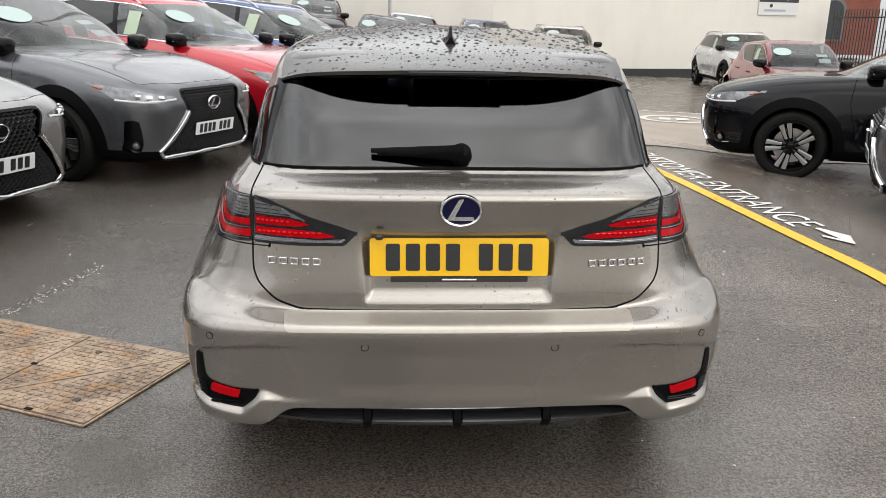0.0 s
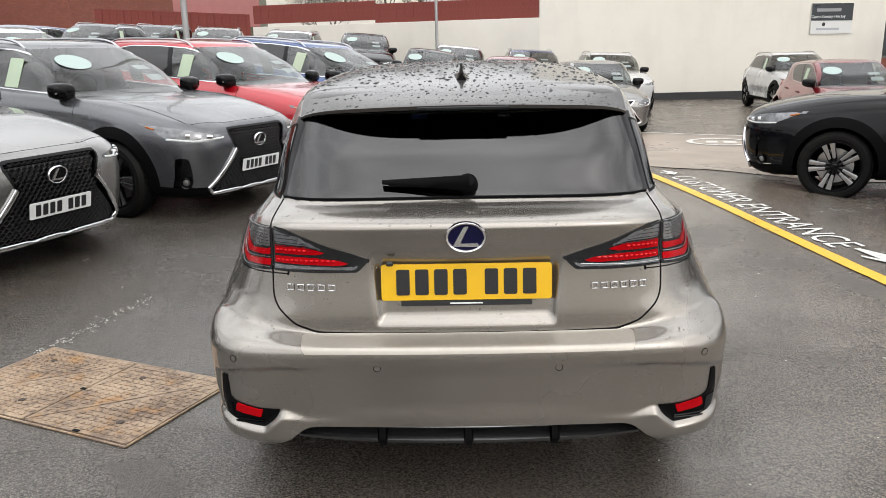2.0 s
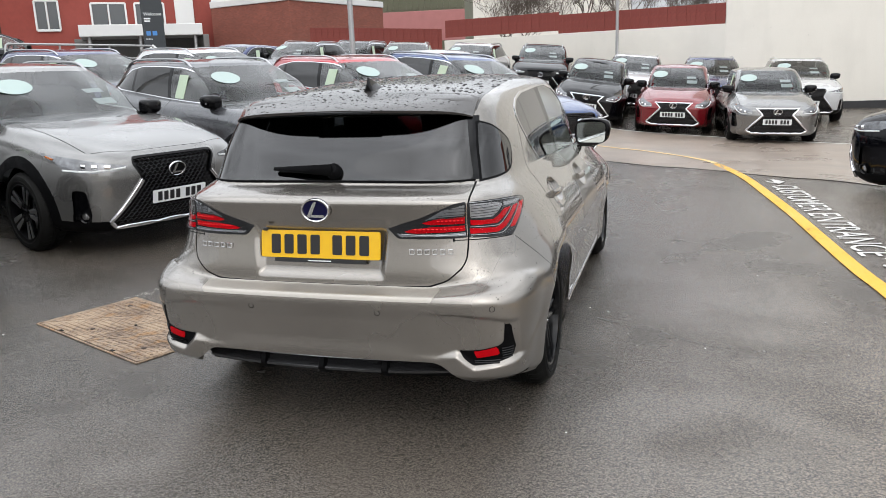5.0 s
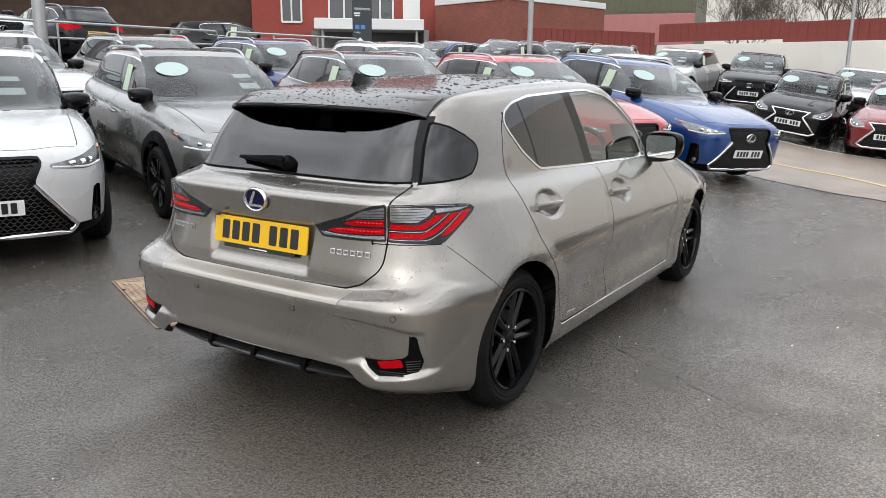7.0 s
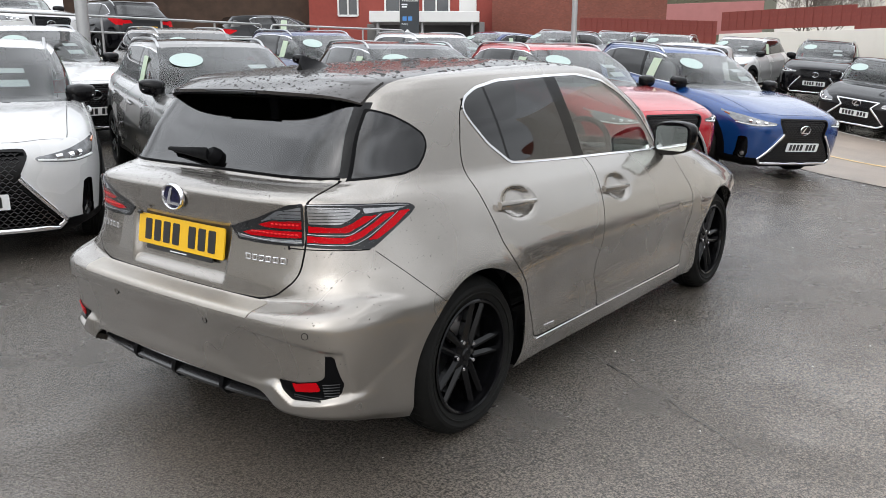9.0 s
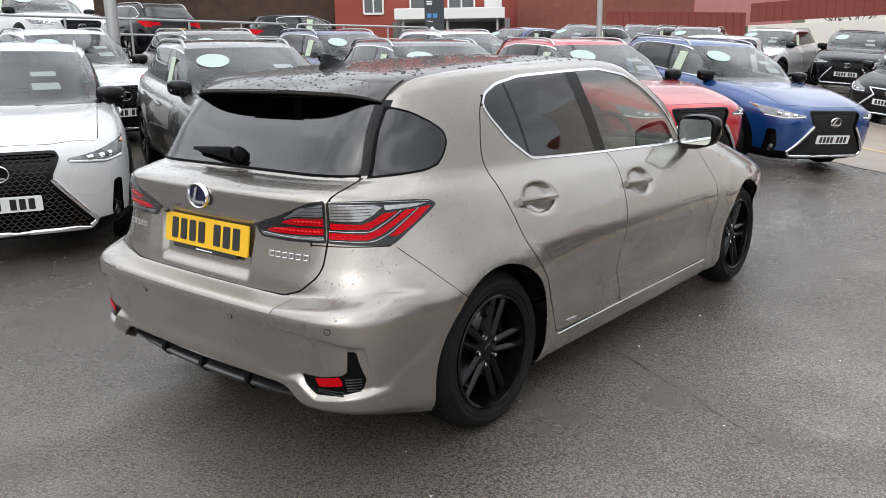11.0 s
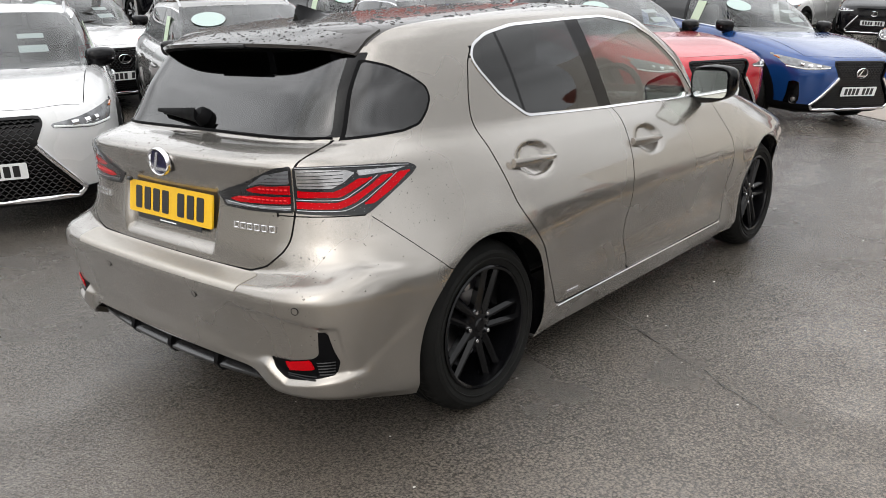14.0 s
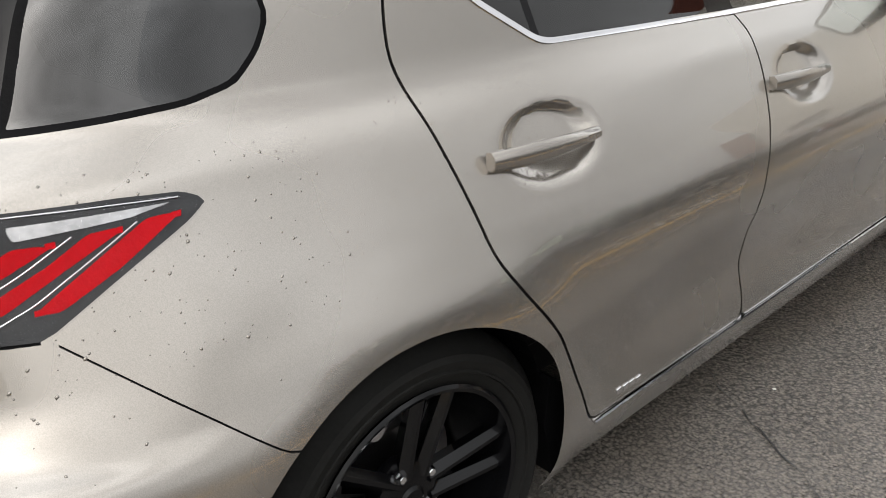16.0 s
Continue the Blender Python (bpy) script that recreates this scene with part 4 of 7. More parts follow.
        lid = rounded([(0.40, 0.92), (0.46, 0.99), (0.66, 0.99), (0.66, 0.90)], 0.01, 2)
        bod = rounded([(0.66, 0.86), (0.66, 1.0), (1.16, 1.06), (1.20, 1.02), (0.9, 0.88)], 0.01, 2)
    tail_sel = lambda P: (P[:, 1] < (0.1 if spec is HATCH else -0.3)) & (P[:, 2] > 0.7)
    lid_d = lambda P: poly_sd(tq(P), lid)
    bod_d = lambda P: poly_sd(tq(P), bod)
    cut(bm, lid_d, tail_sel)
    cut(bm, bod_d, tail_sel)
    # tailgate and rear bumper
    if spec is HATCH:
        gate = [(0.30, 0.633), (0.46, 0.636), (0.53, 0.658), (0.585, 0.706), (0.601, 0.74), (0.603, 0.81), (0.603, 0.975), (0.592, 1.015), (0.55, 1.16), (0.50, 1.32)]
        gate = rounded(gate + [(-x, z) for x, z in gate[::-1]], 0.02, 3)
    else:
        gate = rounded([(-0.5, 0.62), (0.5, 0.62), (0.66, 0.80), (0.66, 1.1), (0.55, 1.42), (-0.55, 1.42), (-0.66, 1.1), (-0.66, 0.80)], 0.05, 3)
    gate_sel = lambda P: (P[:, 1] < -0.36) & (P[:, 2] > 0.5) & (np.abs(P[:, 0]) < 0.7)
    gate_d = lambda P: poly_sd(xz(P), gate)
    for off in (g, -g):
        cut(bm, lambda P, off=off: gate_d(P) + off, lambda P: gate_sel(P) & (rear_d(P) > 0.02))
    bump_line = [(0.0, 0.50), (-0.25, 0.605), (-0.36, 0.712), (-0.45, 0.80), (-0.66, 0.812)] if spec is HATCH else [(-0.25, 0.60), (-0.40, 0.70), (-0.7, 0.86)]

    def bump_sd(P):
        # above (+) or below (-) the joint between bumper and wing
        ys = [p[0] for p in bump_line][::-1]
        zs = [p[1] for p in bump_line][::-1]
        return P[:, 2] - np.interp(P[:, 1], ys, zs)

    wing_sel = lambda P: (np.abs(P[:, 0]) > 0.55) & (P[:, 1] < -0.1) & (P[:, 1] > -0.66) & (P[:, 2] < 0.9) & (P[:, 2] > 0.45)
    if hero:
        for off in (0.0018, -0.0018):
            cut(bm, lambda P, off=off: bump_sd(P) + off, wing_sel)
    # reflectors and vents of the hatch's rear bumper
    tail_low = lambda P: (P[:, 1] < -0.45) & (P[:, 2] < 0.62)
    lip_line = [(-0.66, 0.15), (0.66, 0.15), (0.60, 0.272), (0.555, 0.298), (0.50, 0.346), (-0.50, 0.346), (-0.555, 0.298), (-0.60, 0.272)]
    lip_line = rounded(lip_line, 0.035, 4)
    lip_d = lambda P: poly_sd(xz(P), lip_line)
    if hero:
        cut(bm, lip_d, tail_low)
        strip_d = lambda P: np.maximum(np.abs(P[:, 0]) - 0.508 + (0.634 - P[:, 2]) * 0.5, np.abs(P[:, 2] - 0.6155) - 0.0175)
        cut(bm, strip_d, lambda P: (P[:, 1] < -0.5) & (P[:, 2] < 0.7) & (P[:, 2] > 0.5))

    # ---- label the faces
    c = centroids(bm)
    lab = np.full(len(c), "body", dtype="U24")
    up, sd = upper(c), side_sel(c)
    gd = glass_d(c)
    right = np.where(c[:, 0] > 0, "R", "L")

    def setl(mask, text, split=False):
        lab[mask] = [text + r for r in right[mask]] if split else text

    roofm = (c[:, 2] > 1.25) & (np.abs(c[:, 0]) < (0.56 if spec is HATCH else 0.6)) & (shield_d(c) > 0)
    if spec is HATCH:
        setl(roof_sel(c) & (roof_d(c) < 0) & (shield_d(c) > 0), "roof")
    else:
        setl(low(c) & ((arch_d(c) < spec["arch_clad"]) | (c[:, 2] < 0.335)), "cladding")
        setl((c[:, 2] < 0.34) & ((c[:, 1] < -0.5) | (c[:, 1] > 3.1)), "cladding")
    gm = gate_sel(c) & (gate_d(c) < 0) & (rear_d(c) > 0)
    setl(gm, "tailgate")
    if hero:
        setl((bump_sd(c) < 0) & (c[:, 1] < -0.02) & (c[:, 2] < 0.83) & (gate_d(c) > 0), "bumper")
        setl((c[:, 1] < -0.5) & (c[:, 2] < 0.64) & (gate_d(c) > 0), "bumper")
    for i, dd in enumerate(door_d):
        m = sd & (dd(c) < 0) & (gd > 0)
        setl(m, "door%d" % i, True)
    for dd in door_d:
        setl(sd & (np.abs(dd(c)) < g + 0.0006) & (gd > 0.0) & (c[:, 2] < (1.27 if spec is HATCH else 1.39)), "gap", True)
    setl(gate_sel(c) & (np.abs(gate_d(c)) < g + 0.0002) & (rear_d(c) > 0.02), "gapT")
    if hero:
        setl(wing_sel(c) & (np.abs(bump_sd(c)) < 0.0019) & (arch_d(c) > 0), "gapW", True)
    setl(bon_sel(c) & (np.abs(bon_d(c)) < 0.0032) & (shield_d(c) > 0), "gapB")
    setl(up & (gd < 0) & (gd > -0.010), "trim", True)
    inner = up & (gd <= -0.010)
    bp = poly_sd(yz(c), spec["bpillar"]) < 0
    cp = poly_sd(yz(c), spec["cpillar"]) < 0
    bx = np.interp(c[:, 2], [0.95, 1.45], [spec["bpillar"][2][0], spec["bpillar"][0][0]])
    cx = np.interp(c[:, 2], [0.95, 1.45], [spec["cpillar"][2][0], spec["cpillar"][0][0]])
    setl(inner & (c[:, 1] > bx), "paneF", True)
    setl(inner & (c[:, 1] <= bx), "paneR", True)
    setl(inner & (c[:, 1] <= cx), "paneQ", True)
    setl(inner & bp, "pillarB", True)
    setl(inner & cp, "pillarC", True)
    if spec is HATCH:
        qs = qsel(c)
        setl(qs & (strip_pane(c) < 0) & (quarter_d(c) > 0.008), "cstrip", True)
        setl(qs & (quarter_d(c) < 0.008), "seal", True)
        setl(qs & (quarter_d(c) < 0), "paneW", True)
    setl(shield_sel(c) & (shield_d(c) < 0), "screen")
    setl(rear_sel(c) & (rear_d(c) < 0), "rearglass")
    fs = front_sel(c)
    setl(fs & (grille_d(c) < 0), "grilleframe")
    setl(fs & (grille_d(c) < -0.017), "grille")
    setl(fs & (head_d(c) < 0), "head", True)
    setl(fs & (slit_d(c) < 0), "slit", True)
    ts = tail_sel(c)
    setl(ts & (lid_d(c) < 0), "lidlamp", True)
    setl(ts & (bod_d(c) < 0), "bodlamp", True)
    if hero:
        tl = tail_low(c)
        setl(tl & (lip_d(c) < 0), "lip")
        setl((strip_d(c) < 0) & (c[:, 1] < -0.6), "guard")
    spec_mats = dict(
        body=("body", paint), roof=("roof", roof_paint or paint), sill=("sill", paint), cladding=("cladding", BLACK), tailgate=("tailgate", paint), bumper=("rear_bumper", paint),
        gap=("shut_line", BLACK), gapT=("shut_line", BLACK), gapW=("shut_line", BLACK), gapB=("shut_line", BLACK), screen=("windscreen", CLEARGLASS), rearglass=("rear_window", TINTGLASS), grilleframe=("grille_frame", CHROME if not spec["clad"] else GLOSSBLACK),
        grille=("grille", GLOSSBLACK), head=("headlamp", HEADLENS), slit=("air_vent", GLOSSBLACK), lidlamp=("tail_lamp", SMOKE if hero else REDLENS), bodlamp=("tail_lamp", SMOKE if hero else REDLENS),
        lip=("bumper_valance", GLOSSBLACK), guard=("scuff_guard", GUARDFILM),
        door0=("rear_door", paint), door1=("front_door", paint), trim=("window_trim", CHROME), paneF=("front_door_window", SIDEGLASS), paneR=("rear_door_window", TINTGLASS), paneQ=("quarter_window", TINTGLASS), pillarB=("window_pillar", GLOSSBLACK), pillarC=("window_pillar", GLOSSBLACK), cstrip=("pillar_strip", GLOSSBLACK), seal=("window_seal", BLACK), paneW=("wing_window", TINTGLASS))
    made = {}
    for t in sorted(set(lab)):
        key = t[:-1] if t not in spec_mats and t[:-1] in spec_mats else t
        nm, mat = spec_mats[key]
        if key == "lip":
            continue
        sub = take(bm, lab == t)
        if key.startswith("gap"):
            shifted(sub, -0.004)
        if key in ("grille", "slit", "vent"):
            shifted(sub, -0.03 if key == "grille" else -0.018)
        if key in ("trim", "lidlamp", "bodlamp", "head", "reflector", "grilleframe"):
            rimmed(shifted(sub, 0.003), 0.02)
        if key in ("tailgate", "door0", "door1", "bumper"):
            rimmed(sub, 0.022 if key == "bumper" else 0.012)
        if key in ("guard",):
            rimmed(shifted(sub, 0.002), 0.002)
        made[t] = part(nm, sub, mat, root, "", 38)
    bm.free()
    # ---- underbody and wheel wells
    b2 = bmesh.new()
    r0 = spec["rows"][0]
    bevelled_box(b2, (1.10 if hero else 1.25, r0[2] - r0[1] - (0.9 if hero else 0.3), 0.16 if hero else 0.10), (0, (r0[2] + r0[1]) / 2, 0.22 if hero else 0.25), 0.03)
    part("underbody", b2, BLACK, root)
    for h in hubs:
        for s in (1, -1):
            b2 = bmesh.new()
            n = 26
            R = spec["arch"] + 0.012
            prev = None
            for k in range(n + 1):
                a = math.pi * (-0.05 + 1.1 * k / n)
                y, z = h[0] + R * math.cos(a), h[1] + R * math.sin(a)
                cur = [b2.verts.new((s * x, y, z)) for x in (0.53, 0.80 if spec is HATCH else 0.86)] + [b2.verts.new((s * 0.53, h[0], h[1]))]
                if prev:
                    b2.faces.new((prev[0], prev[1], cur[1], cur[0]))
                    b2.faces.new((prev[0], cur[0], prev[2]))
                prev = cur
            part("wheel_arch_liner", b2, BLACK, root)
    return root, bvh, made


def on_skin(bvh, origin, direction):
    hit = bvh.ray_cast(Vector(origin), Vector(direction).normalized())
    return hit[0], hit[1]

# ---------------------------------------------------------------- fitting out the cars


def stick(root, name, bvh, spec, origin, direction, outline, material, lift=0.004, depth=0.002, spin=0.0, label=""):
    """Lay a thin outline on the skin where a ray meets it."""
    p, n = on_skin(bvh, origin, direction)
    if p is None:
        return None
    if n.dot(Vector(direction)) > 0:
        n = -n
    up = Vector((0, 0, 1))
    xx = up.cross(n).normalized()
    yy = n.cross(xx)
    m = Matrix(((xx.x, yy.x, n.x, 0), (xx.y, yy.y, n.y, 0), (xx.z, yy.z, n.z, 0), (0, 0, 0, 1)))
    bm = bmesh.new()
    prism(bm, outline, depth, Matrix.Translation(p + n * lift) @ m @ pose(0, 0, 0, 0, 0, spin))
    return part(name, bm, material, root, label)


def ellipse(w, h, n=24):
    return [(w / 2 * math.cos(2 * math.pi * k / n), h / 2 * math.sin(2 * math.pi * k / n)) for k in range(n)]


def rect(w, h, r=0.0):
    p = [(-w / 2, -h / 2), (w / 2, -h / 2), (w / 2, h / 2), (-w / 2, h / 2)]
    return rounded(p, r, 3) if r else p


GRILLEBAR = plain("gloss_grille_bar", (0.03, 0.03, 0.032), 0.16, 0.2, spec=0.9)


def grille_bars(root, spec, bvh, material):
    """The wavy mesh in a spindle grille."""
    gr = np.array(spec["grille"])
    zlo, zhi = gr[:, 1].min() + 0.03, gr[:, 1].max() - 0.03
    bm = bmesh.new()
    z = zlo
    row = 0
    while z < zhi:
        xs = np.arange(-0.621, 0.622, 0.023)
        P = np.stack([xs, np.full_like(xs, z)], 1)
        ok = poly_sd(P, spec["grille"]) < -0.028
        pts = []
        for k, (x, good) in enumerate(zip(xs, ok)):
            if good:
                hit = bvh.ray_cast(Vector((x, 6, z)), Vector((0, -1, 0)))
                if hit[0] is not None:
                    pts.append(Vector((x, hit[0].y - 0.012, z + (0.009 if (k + row) % 2 else -0.009))))
        if len(pts) > 2:
            A = [[bm.verts.new(p + Vector(d)) for d in ((0, -0.008, 0.0045), (0, 0.006, 0.003), (0, 0.006, -0.003), (0, -0.008, -0.0045))] for p in pts]
            for a, b in zip(A, A[1:]):
                for k in range(4):
                    bm.faces.new((a[k], a[(k + 1) % 4], b[(k + 1) % 4], b[k]))
        z += 0.027
        row += 1
    bmesh.ops.recalc_face_normals(bm, faces=bm.faces)
    part("grille_mesh", bm, material, root, "", 30)


def lower_blade(root, spec, bvh, material):
    """The bright blade that runs down and along the foot of the grille."""
    bm = bmesh.new()
    g = spec["grille"]
    k = 4 if spec is SUV else 3
    path = [g[3] if spec is SUV else g[2], g[k], g[k + 1], (g[k + 1][0] * 0.5, g[k + 1][1]), (0, g[k + 1][1])]
    path += [(-x, z) for x, z in path[:-1][::-1]]
    pts = []
    for (x0, z0), (x1, z1) in zip(path, path[1:]):
        for t in np.linspace(0, 1, 6, endpoint=False):
            pts.append((x0 + (x1 - x0) * t, z0 + (z1 - z0) * t))
    pts.append(path[-1])
    P3 = []
    for x, z in pts:
        hit = bvh.ray_cast(Vector((x, 6, z)), Vector((0, -1, 0)))
        if hit[0] is not None:
            P3.append(hit[0] + Vector((0, 0.008, 0)))
    tube(bm, P3, 0.018, 6)
    part("grille_blade", bm, material, root, "", 60)


def fit_out(root, spec, bvh, rim, hero=False, trim=DARKIN, paint=None, sheet=True):
    h, base, tr = spec["hub"], spec["base"], spec["track"]
    for side in (1, -1):
        for y in (0.0, base):
            wheel(root, (side * (tr - 0.02), y, h), side, h, h - 0.086 if spec is HATCH else h - 0.098, "split" if hero else "ten", rim)
    interior(root, spec, trim)
    top = 1.02 if spec is HATCH else 1.11
    for side in (1, -1):
        p, n = on_skin(bvh, (side * 2, 1.93 if spec is HATCH else 1.95, top - 0.05), (-side, 0, 0))
        door_mirror(root, side, p + Vector((side * 0.01, 0, -0.02)), GLOSSBLACK, 1.0 if hero else 0.86)
        for y, z in ((0.335, 0.852), (1.20, 0.814)) if spec is HATCH else ((0.22, 0.90), (1.14, 0.87)):
            p, n = on_skin(bvh, (side * 2, y, z), (-side, 0, 0))
            door_handle(root, side, y, z, abs(p.x) + (0.020 if hero else 0.0), paint)
        if spec is SUV:
            bm = bmesh.new()
            pts = []
            for k in range(17):
                t = k / 16
                y = -0.42 + 1.62 * t
                hit = bvh.ray_cast(Vector((side * 0.575, y, 3)), Vector((0, 0, -1)))
                pts.append(hit[0] + Vector((0, 0, -0.01 + 0.045 * min(1, 6 * t, 6 * (1 - t)) ** 0.5)))
            tube(bm, pts, 0.014, 6)
            part("roof_rail", bm, SATIN, root, "", 60)
    pz = spec["plate"][0]
    hit = bvh.ray_cast(Vector((0, 6, pz)), Vector((0, -1, 0)))
    if not hero:
        number_plate(root, Matrix.Translation(hit[0] + Vector((0, 0.012, 0))) @ pose(0, 0, 0, 90, 0, 180) @ pose(0, 0, 0, 8, 0, 0), WHITEPLATE)
        hit = bvh.ray_cast(Vector((0, 6, spec["badge"])), Vector((0, -1, 0)))
        oval_badge(root, Matrix.Translation(hit[0] + Vector((0, 0.006, 0))) @ pose(0, 0, 0, 90, 0, 180) @ pose(0, 0, 0, 8, 0, 0), 0.17, 0.125, GLOSSBLACK)
    grille_bars(root, spec, bvh, GRILLEBAR)
    lower_blade(root, spec, bvh, CHROME)
    # each headlamp: bright strokes along its lower edge, projectors and an amber corner
    def head_point(q, z):
        best = None
        for x in np.linspace(0.34, 0.90, 57):
            h = bvh.ray_cast(Vector((x, 6, z)), Vector((0, -1, 0)))
            if h[0] is None:
                continue
            d = abs(x + (spec["noseq"] - h[0].y) * 0.9 - q)
            if best is None or d < best[0]:
                best = (d, h[0] + h[1] * (0.006 if h[1].y > 0 else -0.006))
        return best[1]

    if not hero:
        hl = spec["headlamp"]
        low = [hl[0], hl[1], hl[2]]
        pts = []
        for (q0, z0), (q1, z1) in zip(low, low[1:]):
            for t in np.linspace(0, 1, 6):
                pts.append(head_point(q0 + 0.03 + (q1 - q0) * t, z0 + 0.012 + (z1 - z0) * t))
        shapes = [("headlamp_strip", pts, 0.0075, PAPER)]
        mid_z = lambda q: np.interp(q, [hl[0][0], hl[1][0], hl[2][0]], [0.5 * (hl[0][1] + hl[5][1]), hl[1][1] + 0.046, hl[2][1] + 0.055])
        for q in (0.66, 0.78, 0.90):
            shapes.append(("headlamp_projector", [head_point(q - 0.025, mid_z(q)), head_point(q + 0.025, mid_z(q) + 0.004)], 0.021, CHROME))
        a, b = hl[3], hl[2]
        shapes.append(("indicator_lens", [head_point(a[0] - 0.07, a[1] - 0.022), head_point(0.6 * a[0] + 0.4 * b[0] - 0.03, 0.6 * a[1] + 0.4 * b[1] + 0.012)], 0.009, AMBER))
        for nm, pp, r, mt in shapes:
            for side in (1, -1):
                bm = bmesh.new()
                tube(bm, [Vector((side * p.x, p.y, p.z)) for p in pp], r, 6)
                part(nm, bm, mt, root, "", 60)
    if spec is SUV:
        for side in (1, -1):
            p, n = on_skin(bvh, (side * 0.745, 6, 0.375), (0, -1, 0))
            if n.y < 0:
                n = -n
            m = Matrix.Translation(p) @ n.to_track_quat("Z", "Y").to_matrix().to_4x4()
            bm = bmesh.new()
            lathe(bm, [(0.052, -0.02), (0.055, 0.004), (0.048, 0.008), (0.040, 0.002), (0.036, -0.012), (0.0, -0.014)], 20, m)
            fog = part("fog_lamp", bm, GLOSSBLACK, root, "", 40)
            bm = bmesh.new()
            lathe(bm, [(0.0, -0.003), (0.022, -0.006), (0.030, -0.012)], 18, m)
            part("fog_lens", bm, CLEARLENS, fog, "", 60)
    if not hero:
        # wiper, sale sticker and price sheets behind the screen
        zs = 1.33 if spec is SUV else 1.22
        stick(root, "sale_sticker", bvh, spec, (0.40, 4, zs), (0, -1, 0), ellipse(0.33, 0.34), MINT, 0.003, label="pale mint oval sale sticker")
        stick(root, "price_sheet", bvh, spec, (-0.30, 4, zs - 0.05), (0, -1, 0), rect(0.20, 0.09), SHEET, -0.008, label="white paper price sheet")
        stick(root, "price_sheet", bvh, spec, (-0.32, 4, zs - 0.14), (0, -1, 0), rect(0.22, 0.10), SHEET, -0.012, label="white paper price sheet")
        if sheet:
            for side in (1, -1):
                stick(root, "door_label", bvh, spec, (side * 3, 1.22, 1.22 if spec is SUV else 1.12), (-side, 0, 0), [(-0.11, -0.14), (0.08, -0.14), (0.13, 0.14), (-0.06, 0.14)], LIME, 0.002, label="pale green and white energy label")
        # rear plate
        hit = bvh.ray_cast(Vector((0, -6, 0.80 if spec is SUV else 0.78)), Vector((0, 1, 0)))
        number_plate(root, Matrix.Translation(hit[0] + Vector((0, -0.008, 0))) @ pose(0, 0, 0, 84, 0, 0), YELLOWPLATE)


def recolour(root, changes):
    """Give a copied car other materials; alike copies share their meshes."""
    for o in root.children_recursive:
        if o.type == "MESH" and any(m in changes for m in o.data.materials):
            key = (o.data.name, *[changes[m].name for m in o.data.materials if m in changes])
            if key not in RECOLOURED:
                me = o.data.copy()
                for k, m in enumerate(me.materials):
                    if m in changes:
                        me.materials[k] = changes[m]
                RECOLOURED[key] = me
            o.data = RECOLOURED[key]


RECOLOURED = {}


# ---------------------------------------------------------------- the lot
def smooth01(t):
    t = max(0.0, min(1.0, t))
    return t * t * (3 - 2 * t)


def ground_z(x, y):
    """The lot is level round the hatchback, rises to the north-west and dips to the north-east."""
    u = -0.06 * x + 0.03 * y - 0.27
    u = 0.06 * math.log1p(math.exp(min(u / 0.06, 60)))
    u = min(u, 1.25 + 0.3 * (1 - math.exp(-max(u - 1.25, 0) / 0.3)))
    h = 0.065 * smooth01((x - 1.0) / 1.2) * smooth01((y - 0.2) / 2) * (1 - smooth01((y - 6) / 6)) * (1 - smooth01((x - 2.8) / 1.6))
    h -= 0.06 * smooth01((x - 2.8) / 1.8) * smooth01((y - 0.5) / 2) * (1 - smooth01((y - 6) / 5))
    return u + h - 0.25 * smooth01((y - 4.5) / 8) * smooth01((x + 3) / 3.5)


def on_ground(x, y, yaw):
    e = 0.5
    n = Vector((ground_z(x - e, y) - ground_z(x + e, y), ground_z(x, y - e) - ground_z(x, y + e), 2 * e)).normalized()
    f = Vector((-math.sin(radians(yaw)), math.cos(radians(yaw)), 0))
    f = (f - n * f.dot(n)).normalized()
    r = f.cross(n)
    z = ground_z(x, y)
    return Matrix(((r.x, f.x, n.x, x), (r.y, f.y, n.y, y), (r.z, f.z, n.z, z), (0, 0, 0, 1)))


def parked(x, y, yaw, mid=1.3):
    """A pose with all four wheels on the slope, from the rear axle's place."""
    h = Vector((-math.sin(radians(yaw)), math.cos(radians(yaw)), 0))
    c = Vector((x, y, 0)) + h * mid
    m = on_ground(c.x, c.y, yaw)
    return m @ Matrix.Translation((0, -mid, 0.0))


bm = bmesh.new()
xs = sorted(set([-400, -200, -100, -60] + [-40 + k for k in range(30)] + [-10 + 0.4 * k for k in range(51)] + [0.6 + 0.1 * k for k in range(40)] + [4.6 + 0.2 * k for k in range(20)] + [12, 14, 17, 20, 30, 60, 100, 200, 400]))
ys = sorted(set([-400, -200, -100, -60, -30] + [-20 + k for k in range(20)] + [0.4 * k for k in range(51)] + [0.2 * k for k in range(80)] + [21, 22, 23, 24, 26, 28, 30, 35, 40, 50, 70, 100, 200, 400]))
grid = [[bm.verts.new((x, y, ground_z(x, y))) for y in ys] for x in xs]
for i in range(len(xs) - 1):
    for j in range(len(ys) - 1):
        f = bm.faces.new((grid[i][j], grid[i + 1][j], grid[i + 1][j + 1], grid[i][j + 1]))
        f.smooth = True
ground = tagged(part("ground", bm, ASPHALT), "dark wet asphalt of the car lot", "ground", kind="structure")


